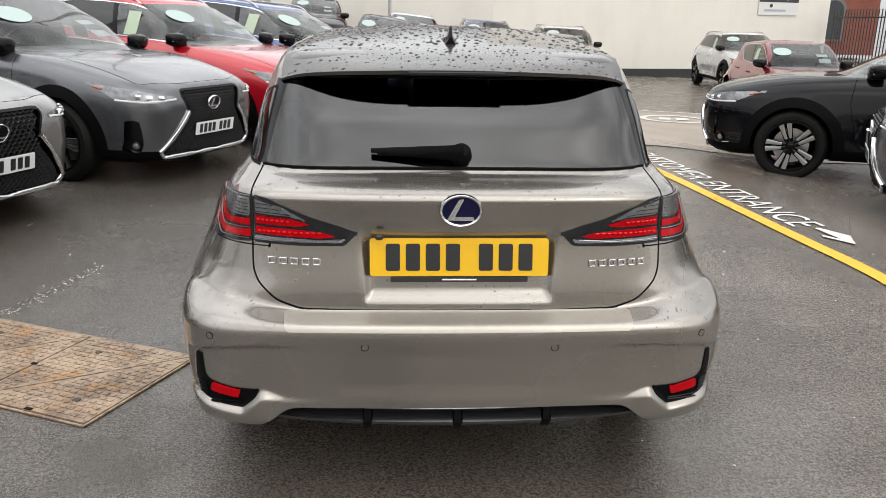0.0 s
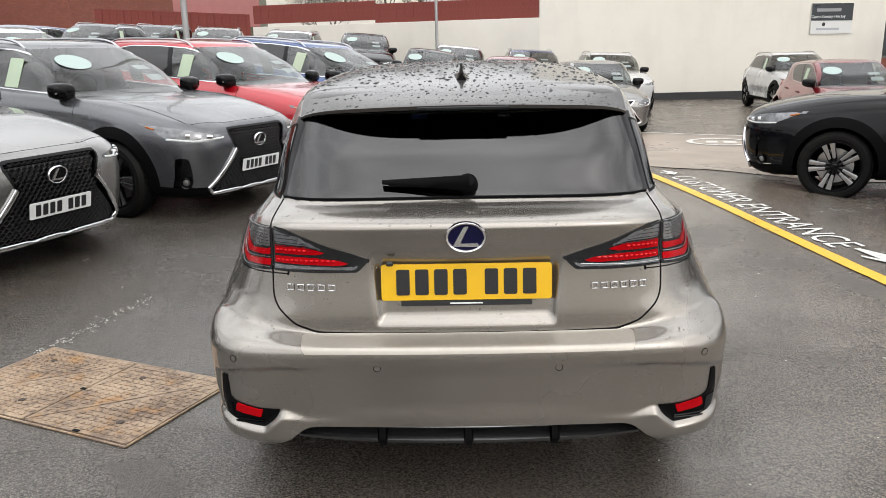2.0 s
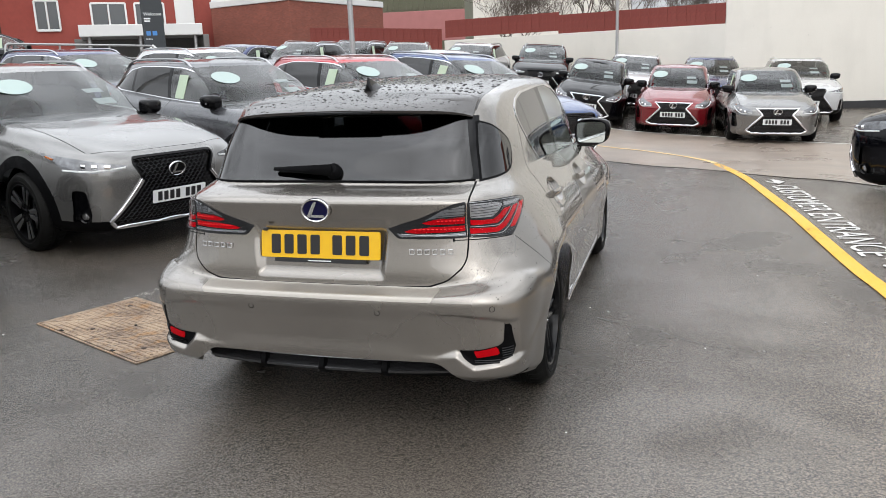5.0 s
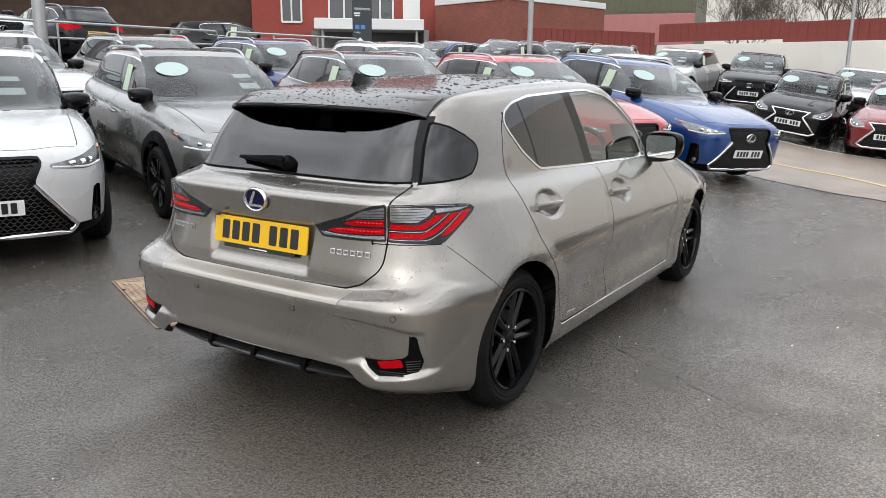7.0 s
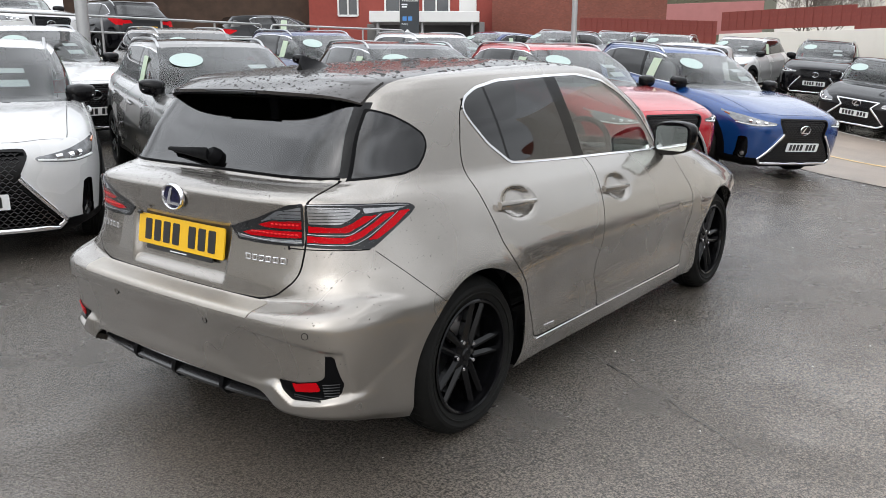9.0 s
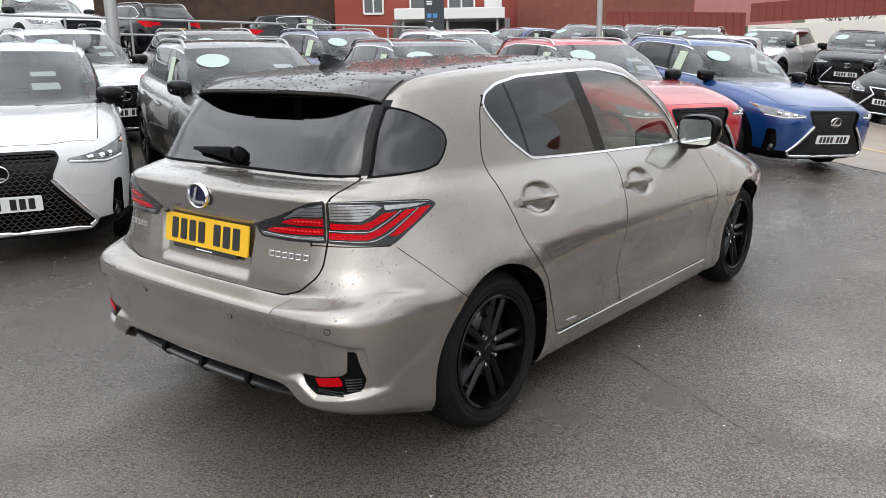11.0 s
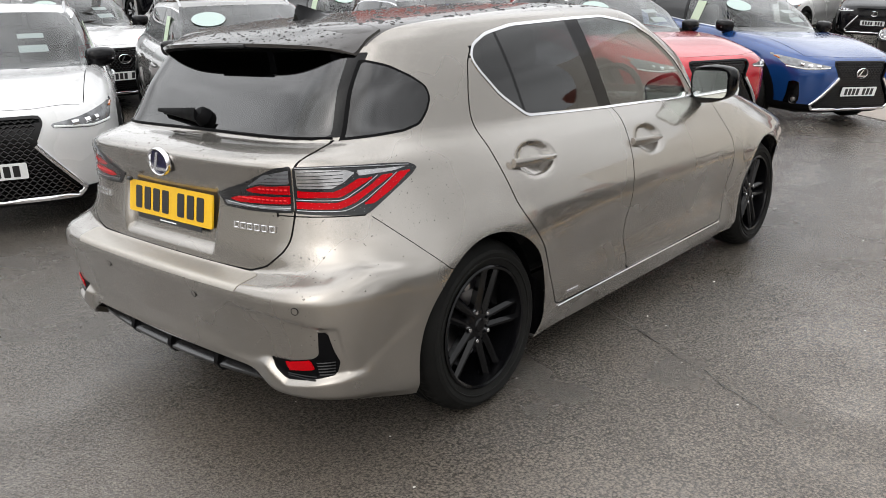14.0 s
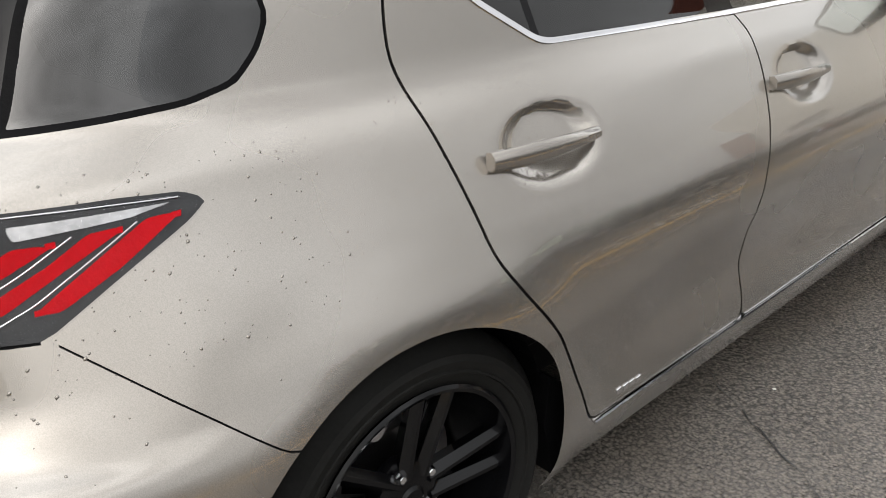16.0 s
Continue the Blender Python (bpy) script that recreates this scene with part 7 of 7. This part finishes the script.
for side, tag in ((1, "R"), (-1, "L")):
    body, lidl = hero_made["bodlamp" + tag], hero_made["lidlamp" + tag]
    for o in (INNER, MIDDLE, OUTER):
        inlay("lamp_lens", o, 0.006, REDLENS, body, side, "red lens strip")
    inlay("lamp_lens", CLEAR, 0.006, CLEARLENS, body, side, "clear ribbed lens")
    inlay("lamp_lens", CLEARTIP, 0.006, CLEARLENS, body, side, "clear lens")
    inlay("lamp_lens", LIDGREY, 0.005, LIDLENS, lidl, side, "smoked grey lens")
    inlay("lamp_lens", LIDUPPER, 0.006, REDLENS, lidl, side, "red lens strip")
    inlay("lamp_lens", LIDLOWER, 0.006, REDLENS, lidl, side, "red lens strip")
    inlay("lamp_lens", LIDFOOT, 0.005, LIDLENS, lidl, side, "smoked grey lens")
    inlay("lamp_cover", BODYLAMP, 0.013, LAMPGLASS, body, side, "glossy clear cover", 0.012)
    inlay("lamp_cover", LIDLAMP, 0.013, LAMPGLASS, lidl, side, "glossy clear cover", 0.012)
    for k in range(5):
        z = 0.899 + 0.010 * k
        lamp_line("lamp_rib", [(0.668, z), (0.76, z - 0.003), (0.85, z - 0.006)], 0.0085, 0.0010, SMOKE, body, side)
    lamp_line("lamp_trim", [(0.66, 0.858), (0.83, 0.850), (0.90, 0.869), (0.99, 0.907)], 0.0075, 0.0011, SATIN, body, side)
    lamp_line("lamp_trim", [(0.66, 0.827), (0.84, 0.819), (0.92, 0.836), (0.99, 0.866), (1.075, 0.907)], 0.0075, 0.0011, SATIN, body, side)
    lamp_line("lamp_trim", [(0.66, 0.951), (0.80, 0.946), (1.0, 0.933), (1.13, 0.922)], 0.0065, 0.0011, SATIN, body, side)
    for k in range(4):
        z = 0.898 + 0.012 * k
        lamp_line("lamp_rib", [(0.46 + 0.035 * k, z - 0.004), (0.55, z), (0.632, z)], 0.0065, 0.0010, SMOKE, lidl, side)
    lamp_line("lamp_trim", [(0.345, 0.836), (0.48, 0.830), (0.634, 0.832)], 0.0065, 0.0011, SATIN, lidl, side)
    for z, q0, count in ((0.8875, 0.50, 7), (0.8545, 0.40, 12)):
        for k in range(count):
            lamp_line("lamp_bead", [(q0 + 0.019 * k, z), (q0 + 0.010 + 0.019 * k, z)], 0.008, 0.003, LEDRED, lidl, side)

# rear wiper: pivot housing, arm and blade
def glass_at(x, z):
    p, n = hero_point(x, z)
    return p, (n if n.y < 0 else -n)


p0, n0 = glass_at(0.01, 1.055)
bm = bmesh.new()
lathe(bm, [(0, 0.035), (0.020, 0.034), (0.030, 0.024), (0.034, 0.0)], 20, Matrix.Translation(p0) @ n0.to_track_quat("Z", "Y").to_matrix().to_4x4())
wiper = part("rear_wiper", bm, BLACK, HERO, "black rear wiper", 40)
bm = bmesh.new()
arm = []
for t in np.linspace(0, 1, 9):
    p, n = glass_at(0.015 - 0.275 * t, 1.048 + 0.012 * t)
    arm.append(p + n * (0.034 - 0.016 * t))
rings = []
for k, p in enumerate(arm):
    w = 0.026 * (1 - 0.70 * k / 8)
    rings.append([bm.verts.new(p + Vector(d)) for d in ((0, -0.006, w), (0, -0.012, 0.3 * w), (0, -0.012, -0.5 * w), (0, 0.0, -w), (0, 0.006, 0))])
for a, b in zip(rings, rings[1:]):
    for k in range(5):
        bm.faces.new((a[k], a[(k + 1) % 5], b[(k + 1) % 5], b[k]))
bm.faces.new(rings[0])
bm.faces.new(rings[-1][::-1])
bmesh.ops.recalc_face_normals(bm, faces=bm.faces)
part("wiper_arm", bm, BLACK, wiper, "", 50)
bm = bmesh.new()
tube(bm, [Vector(glass_at(x, 1.052 + 0.010 * (0.05 - x) / 0.32)[0]) + Vector((0, -0.010, 0)) for x in np.linspace(0.0, -0.24, 8)], 0.007, 6)
part("wiper_blade", bm, RUBBER, wiper)

# parking sensors
for x, z in ((-0.272, 0.552), (0.272, 0.548), (-0.716, 0.572), (0.716, 0.572)):
    p, n = hero_point(x, z)
    n = n if n.y < 0 else -n
    m = Matrix.Translation(p) @ n.to_track_quat("Z", "Y").to_matrix().to_4x4()
    bm = bmesh.new()
    lathe(bm, [(0.0115, -0.002), (0.0115, 0.0016), (0.0098, 0.0018), (0.0098, -0.002)], 20, m)
    s0 = part("sensor_ring", bm, BLACK, HERO)
    bm = bmesh.new()
    lathe(bm, [(0.0, 0.0014), (0.0096, 0.0012), (0.0096, -0.002)], 20, m)
    part("sensor_face", bm, PAINTS["titanium"], s0)

# maker's badges as plain chrome bars
BADGESILVER = plain("badge_silver", (0.72, 0.72, 0.73), 0.12, 0.95)


def badge_bars(x0, x1, z, n):
    for k in range(n):
        x = x0 + (x1 - x0) * (k + 0.5) / n
        p, nn = hero_point(x, z)
        w = abs(x1 - x0) / n * 0.72
        bm = bmesh.new()
        m = Matrix.Translation(p + Vector((0, -0.003, 0))) @ pose(0, 0, 0, 84, 0, 14 if x > 0 else -14)
        for bx, bz, bw, bh in ((0, 0.0085, w, 0.004), (0, -0.0085, w, 0.004), (-w / 2 + 0.002, 0, 0.004, 0.016), (w / 2 - 0.002, 0, 0.004, 0.016)):
            bevelled_box(bm, (bw, bh, 0.004), m @ Vector((bx, bz, 0.002)), 0.001, m.to_quaternion().to_matrix().to_4x4())
        part("badge_bar", bm, BADGESILVER, HERO, "chrome badge bar")


badge_bars(-0.56, -0.395, 0.772, 5)
badge_bars(0.375, 0.555, 0.768, 6)
# dealer strip under the plate, and the camera above it
bm = bmesh.new()
prism(bm, rect(0.40, 0.016), 0.004, Matrix.Translation((0, -0.682, 0.722)) @ pose(0, 0, 0, 81, 0, 0))
strip = part("dealer_strip", bm, INK, HERO, "narrow black strip under the number plate")
bm = bmesh.new()
prism(bm, rect(0.10, 0.004), 0.001, Matrix.Translation((0, -0.686, 0.722)) @ pose(0, 0, 0, 81, 0, 0))
part("line_bar", bm, PAPER, strip)
bm = bmesh.new()
tube(bm, [hero_point(x, 1.021 - 0.004 * (x / 0.585) ** 2)[0] + Vector((0, -0.001, 0)) for x in np.linspace(-0.59, 0.59, 25)], 0.0055, 6)
part("window_seal", bm, BLACK, HERO, "black rubber seal under the rear window", 60)
bm = bmesh.new()
bevelled_box(bm, (0.022, 0.016, 0.014), (-0.232, -0.682, 0.848), 0.004)
part("reversing_camera", bm, INK, HERO)

SLATBLACK = plain("wet_black_slat", (0.012, 0.012, 0.013), 0.2, spec=0.7)


# valance below the bumper: sunk panel, glossy slats between fins
def valance_y(x):
    return 0.045 * (x / 0.56) ** 2


bm = bmesh.new()
prof = [(-0.690, 0.385), (-0.690, 0.330), (-0.672, 0.280), (-0.64, 0.235), (-0.58, 0.225), (-0.55, 0.30), (-0.60, 0.385)]
rows = []
for x in np.linspace(-0.60, 0.60, 25):
    rows.append([bm.verts.new((x, y + valance_y(x), z)) for y, z in prof])
for a, b in zip(rows, rows[1:]):
    for k in range(7):
        bm.faces.new((a[k], a[(k + 1) % 7], b[(k + 1) % 7], b[k]))
bm.faces.new(rows[0])
bm.faces.new(rows[-1][::-1])
bmesh.ops.recalc_face_normals(bm, faces=bm.faces)
val = part("diffuser", bm, BLACK, HERO, "black plastic diffuser under the bumper", 35)
for x in (-0.27, 0.0, 0.27):
    bm = bmesh.new()
    yy = valance_y(x)
    prism(bm, rounded([(-0.735 + yy, 0.330), (-0.748 + yy, 0.290), (-0.730 + yy, 0.262), (-0.68 + yy, 0.246), (-0.58, 0.225), (-0.58, 0.34)], 0.008, 2), 0.020, Matrix(((0, 0, 1, x - 0.010), (1, 0, 0, 0), (0, 1, 0, 0), (0, 0, 0, 1))))
    bmesh.ops.recalc_face_normals(bm, faces=bm.faces)
    part("diffuser_fin", bm, BLACK, val)
for x0, x1 in ((-0.54, -0.285), (-0.255, -0.015), (0.015, 0.255), (0.285, 0.54)):
    bm = bmesh.new()
    srow = []
    for x in np.linspace(x0, x1, 9):
        yy = valance_y(x)
        lift_z = 0.010 * (abs(x) / 0.54) ** 4
        srow.append([bm.verts.new((x, y + yy, z + lift_z)) for y, z in ((-0.690, 0.326), (-0.712, 0.318), (-0.742, 0.290), (-0.742, 0.281), (-0.69, 0.262))])
    for a, b in zip(srow, srow[1:]):
        for k in range(5):
            bm.faces.new((a[k], a[(k + 1) % 5], b[(k + 1) % 5], b[k]))
    bm.faces.new(srow[0])
    bm.faces.new(srow[-1][::-1])
    bmesh.ops.recalc_face_normals(bm, faces=bm.faces)
    part("diffuser_slat", bm, SLATBLACK, val, "glossy black slat", 25)
bm = bmesh.new()
tube(bm, [(x, -0.752 + valance_y(x), 0.342) for x in np.linspace(-0.49, 0.49, 21)], 0.0035, 6)
part("valance_trim", bm, SATIN, val, "thin bright edge")

# rear vents with their reflectors and ribs
VENT = [(0.775, 0.500), (0.755, 0.499), (0.750, 0.43), (0.735, 0.416), (0.66, 0.400), (0.585, 0.398), (0.600, 0.372), (0.638, 0.338), (0.70, 0.345), (0.775, 0.360), (0.787, 0.40)]
REFLECTOR = [(0.728, 0.411), (0.640, 0.393), (0.650, 0.368), (0.735, 0.381)]


def tail_inlay(name, outline, lift, material, parent, side, label="", cell=0.008):
    o = rounded(outline, 0.006, 2)
    P = np.array(o)
    lo, hi = P.min(0), P.max(0)
    bm = bmesh.new()
    nx, ny = int((hi[0] - lo[0]) / cell) + 1, int((hi[1] - lo[1]) / cell) + 1
    vs = [[bm.verts.new((lo[0] + (hi[0] - lo[0]) * i / nx, lo[1] + (hi[1] - lo[1]) * j / ny, 0)) for j in range(ny + 1)] for i in range(nx + 1)]
    for i in range(nx):
        for j in range(ny):
            bm.faces.new((vs[i][j], vs[i + 1][j], vs[i + 1][j + 1], vs[i][j + 1]))
    sd = lambda Q: poly_sd(Q[:, :2], o)
    cut(bm, sd, lambda Q: np.ones(len(Q), bool))
    c = centroids(bm)
    bmesh.ops.delete(bm, geom=[f for f, k in zip(list(bm.faces), sd(c) > 0) if k], context="FACES")
    for v in bm.verts:
        p = hero_point(v.co.x * side, v.co.y)[0]
        v.co = (p.x, p.y - lift, p.z)
    if side < 0:
        bmesh.ops.reverse_faces(bm, faces=bm.faces)
    rimmed(bm, 0.004)
    return part(name, bm, material, parent, label, 40)


for sx in (-1, 1):
    vent = tail_inlay("bumper_vent", VENT, 0.003, BLACK, HERO, sx, "black ribbed vent")
    tail_inlay("reflector", REFLECTOR, 0.007, REDLENS, vent, sx, "bright red reflector")
    for z in (0.349, 0.356, 0.363, 0.373, 0.383, 0.393, 0.403):
        bm = bmesh.new()
        pts = []
        for x in np.linspace(0.640 if z < 0.36 else 0.742, 0.735 if z < 0.36 else 0.772 + (z - 0.349) * 0.15, 6):
            p, n = hero_point(sx * x, z)
            pts.append(p + Vector((0, -0.005, 0)))
        tube(bm, pts, 0.0028, 5)
        part("vent_rib", bm, GLOSSBLACK, vent)

# bright line along the sills, mud flaps and side badge
for sx in (-1, 1):
    pts = []
    for y in np.linspace(0.43, 2.02, 18):
        p, n = on_skin(hero_bvh, (sx * 3, y, 0.264), (-sx, 0, 0))
        pts.append(p + Vector((sx * 0.002, 0, 0)))
    bm = bmesh.new()
    tube(bm, pts, 0.0045, 6)
    part("sill_trim", bm, CHROME, HERO, "thin bright sill trim")
    bm = bmesh.new()
    prism(bm, [(0.335, 0.40), (0.375, 0.37), (0.385, 0.165), (0.345, 0.16), (0.315, 0.30)], 0.07, Matrix(((0, 0, 1, 0.745 if sx > 0 else -0.815), (1, 0, 0, 0), (0, 1, 0, 0), (0, 0, 0, 1))))
    bmesh.ops.recalc_face_normals(bm, faces=bm.faces)
    part("mud_flap", bm, BLACK, HERO)
    for k in range(4):
        p, n = on_skin(hero_bvh, (sx * 3, 0.505 + 0.022 * k, 0.303 - 0.001 * k), (-sx, 0, 0))
        bm = bmesh.new()
        bevelled_box(bm, (0.004, 0.014, 0.014), p + Vector((sx * 0.001, 0, 0)), 0.001, pose(0, 0, 0, 10, 0, 0))
        part("badge_bar", bm, CHROME, HERO)

# rain beads on the roof, the spoiler and the upper body
def beads(name, n, box, sizes, seed, material, label, down=(0, 0, -1), keep=None, skin=None):
    rng = random.Random(seed)
    bm = bmesh.new()
    d = Vector(down).normalized()
    made = 0
    for _ in range(n):
        o = Vector([rng.uniform(a, b) for a, b in zip(box[0], box[1])]) - d * 1.5
        p, nn = on_skin(skin or hero_bvh, o, d)
        if p is None or (keep and not keep(p)):
            continue
        if nn.dot(d) > 0:
            nn = -nn
        r = sizes[0] + (sizes[1] - sizes[0]) * rng.random() ** 2.2
        a = nn.orthogonal().normalized()
        b = nn.cross(a)
        st = rng.uniform(0.8, 1.5)
        ph = rng.uniform(0, 3.1)
        rings = []
        for q, h in ((1.0, -0.03), (0.8, 0.24), (0.4, 0.40)):
            rings.append([bm.verts.new(p + r * q * (st * math.cos(2 * math.pi * k / 8 + ph) * a + math.sin(2 * math.pi * k / 8 + ph) * b) * (1 + 0.15 * math.sin(3 * k + ph)) + nn * r * h) for k in range(8)])
        top = bm.verts.new(p + nn * r * 0.44)
        for u, v in zip(rings, rings[1:]):
            for k in range(8):
                bm.faces.new((u[k], u[(k + 1) % 8], v[(k + 1) % 8], v[k]))
        for k in range(8):
            bm.faces.new((rings[-1][k], rings[-1][(k + 1) % 8], top))
        made += 1
    ob = part(name, bm, material, HERO, label, 80)
    return tagged(ob, label, kind="stuff")


DROP = plain("water_drop_on_black", (0.012, 0.011, 0.010), 0.03, spec=0.4)
DROPPALE = plain("water_drop_on_grey", (0.21, 0.195, 0.175), 0.12, 0.85, coat=0.3)
beads("rain_bead_film", 1100, ((-0.54, -0.12, 1.5), (0.54, 1.35, 1.5)), (0.0025, 0.009), 1, DROP, "rain beads on the black roof")
beads("rain_bead_film", 420, ((-0.53, -0.41, 1.5), (0.53, -0.14, 1.5)), (0.0015, 0.006), 4, DROP, "rain beads on the roof spoiler", skin=spoiler_bvh)
beads("rain_bead_film", 420, ((0.9, -0.62, 0.75), (0.9, 0.40, 1.02)), (0.0008, 0.0024), 5, DROPPALE, "rain beads on the rear wing", down=(-1, 0, -0.25), keep=lambda p: p.x > 0.5)
beads("rain_bead_film", 500, ((-0.86, -0.9, 0.66), (0.86, -0.9, 0.99)), (0.0009, 0.0030), 6, DROPPALE, "rain beads on the tailgate", down=(0, 1, -0.2))
beads("rain_bead_film", 420, ((-0.80, -0.9, 0.44), (0.80, -0.9, 0.60)), (0.0008, 0.0024), 7, DROPPALE, "rain beads on the bumper", down=(0, 1, -0.1))
beads("rain_bead_film", 220, ((-0.70, -0.68, 1.0), (0.70, -0.56, 1.0)), (0.0012, 0.004), 2, DROPPALE, "rain beads on the tailgate", keep=lambda p: p.z < 1.0)
beads("rain_bead_film", 260, ((-0.85, -0.80, 0.7), (0.85, -0.70, 0.7)), (0.0012, 0.0032), 3, DROPPALE, "rain beads on the bumper", keep=lambda p: 0.54 < p.z < 0.66)


# ---------------------------------------------------------------- the other cars
suv, suv_bvh, _ = build_car("parked_car", SUV, PAINTS["grey"])
fit_out(suv, SUV, suv_bvh, SATIN, paint=PAINTS["grey"])
hat, hat_bvh, _ = build_car("parked_car", HATCH, PAINTS["silver"])
fit_out(hat, HATCH, hat_bvh, SATIN, paint=PAINTS["silver"])
suv.matrix_world = parked(-5.12, 5.93, -115.4)
tagged(suv, "dark grey crossover with black arches and a sale sticker", "car", "cars parked in the front row")
hat.matrix_world = parked(3.08, 16.4, 182)
tagged(hat, "silver hatchback parked nose out by the lane", "car", "cars parked by the wall")
FRONT, SECOND, WALLROW, UPPER = "cars parked in the front row", "cars parked in the second row", "cars parked by the wall", "cars parked on the slope"
OTHERS = [
    (suv, "white", -6.47, 1.42, -116, FRONT, "white crossover with a black spindle grille"),
    (suv, "silver", -6.12, 3.61, -111, FRONT, "silver grey crossover with a mint sale sticker"),
    (suv, "red", -4.13, 8.12, -118, FRONT, "bright red crossover with silver roof rails"),
    (suv, "blue", -3.15, 10.3, -121, FRONT, "bright blue crossover with black arches"),
    (suv, "white", -11.15, 3.85, -100, SECOND, "white crossover facing the lane"),
    (suv, "taupe", -10.3, 6.1, -103, SECOND, "taupe crossover behind the front row"),
    (suv, "navy", -9.3, 8.1, -105, SECOND, "blue crossover behind the front row"),
    (suv, "white", -8.3, 10.4, -108, SECOND, "white crossover behind the front row"),
    (hat, "darkred", 1.36, 17.8, 178, WALLROW, "dark red hatchback parked nose out"),
    (hat, "black", -0.75, 18.5, 180, WALLROW, "black hatchback parked nose out"),
    (suv, "white", 4.4, 21.3, 180, WALLROW, "white crossover backed against the wall"),
    (suv, "navy", 2.15, 21.4, 180, WALLROW, "dark blue crossover backed against the wall"),
    (suv, "white", 0.0, 22.2, 180, WALLROW, "white crossover backed against the wall"),
    (suv, "black", -3.0, 22.9, -172, UPPER, "black crossover below the cream wall"),
    (suv, "white", -5.0, 22.6, 178, UPPER, "white crossover below the timber fence"),
    (hat, "white", -4.66, 17.4, 178, UPPER, "white hatchback on the slope"),
    (suv, "taupe", -7.4, 22.4, -168, UPPER, "grey crossover facing down the slope"),
    (suv, "grey", -9.3, 23.2, 178, UPPER, "dark grey crossover before the boarded fence"),
    (suv, "grey", -9.8, 20.3, 176, UPPER, "dark grey crossover on the slope"),
    (hat, "navy", -11.4, 19.4, 176, UPPER, "blue saloon on the slope"),
    (suv, "black", 6.48, 4.34, 62, "cars parked to the east", "black crossover with two-tone alloy wheels"),
    (suv, "grey", 6.92, 1.85, 62, "cars parked to the east", "dark grey crossover with chrome trim"),
    (suv, "white", 9.45, 20.5, 175, "cars parked to the east", "white crossover parked by the tall wall"),
    (hat, "darkred", 7.8, 14.1, 172, "cars parked to the east", "dark red hatchback parked by the tall wall"),
]
for src, colour, x, y, yaw, group, label in OTHERS:
    c = copy_thing(src, parked(x, y, yaw))
    tagged(c, label, "car", group)
    recolour(c, {PAINTS["grey" if src is suv else "silver"]: PAINTS[colour]})
DECKCARS = [(suv, "black", -16.45, 9.15, 85, "black crossover seen from behind on the terrace"), (suv, "white", -16.9, 5.9, -95, "white crossover on the terrace"),
            (hat, "black", -17.5, 13.3, -20, "black saloon on the terrace"), (suv, "taupe", -14.6, 1.9, 170, "grey pick-up sized crossover on the terrace")]
for src, colour, x, y, yaw, label in DECKCARS:
    c = copy_thing(src, pose(x, y, DECK, 0, 0, yaw))
    tagged(c, label, "car", "cars on the terrace")
    recolour(c, {PAINTS["grey" if src is suv else "silver"]: PAINTS[colour]})
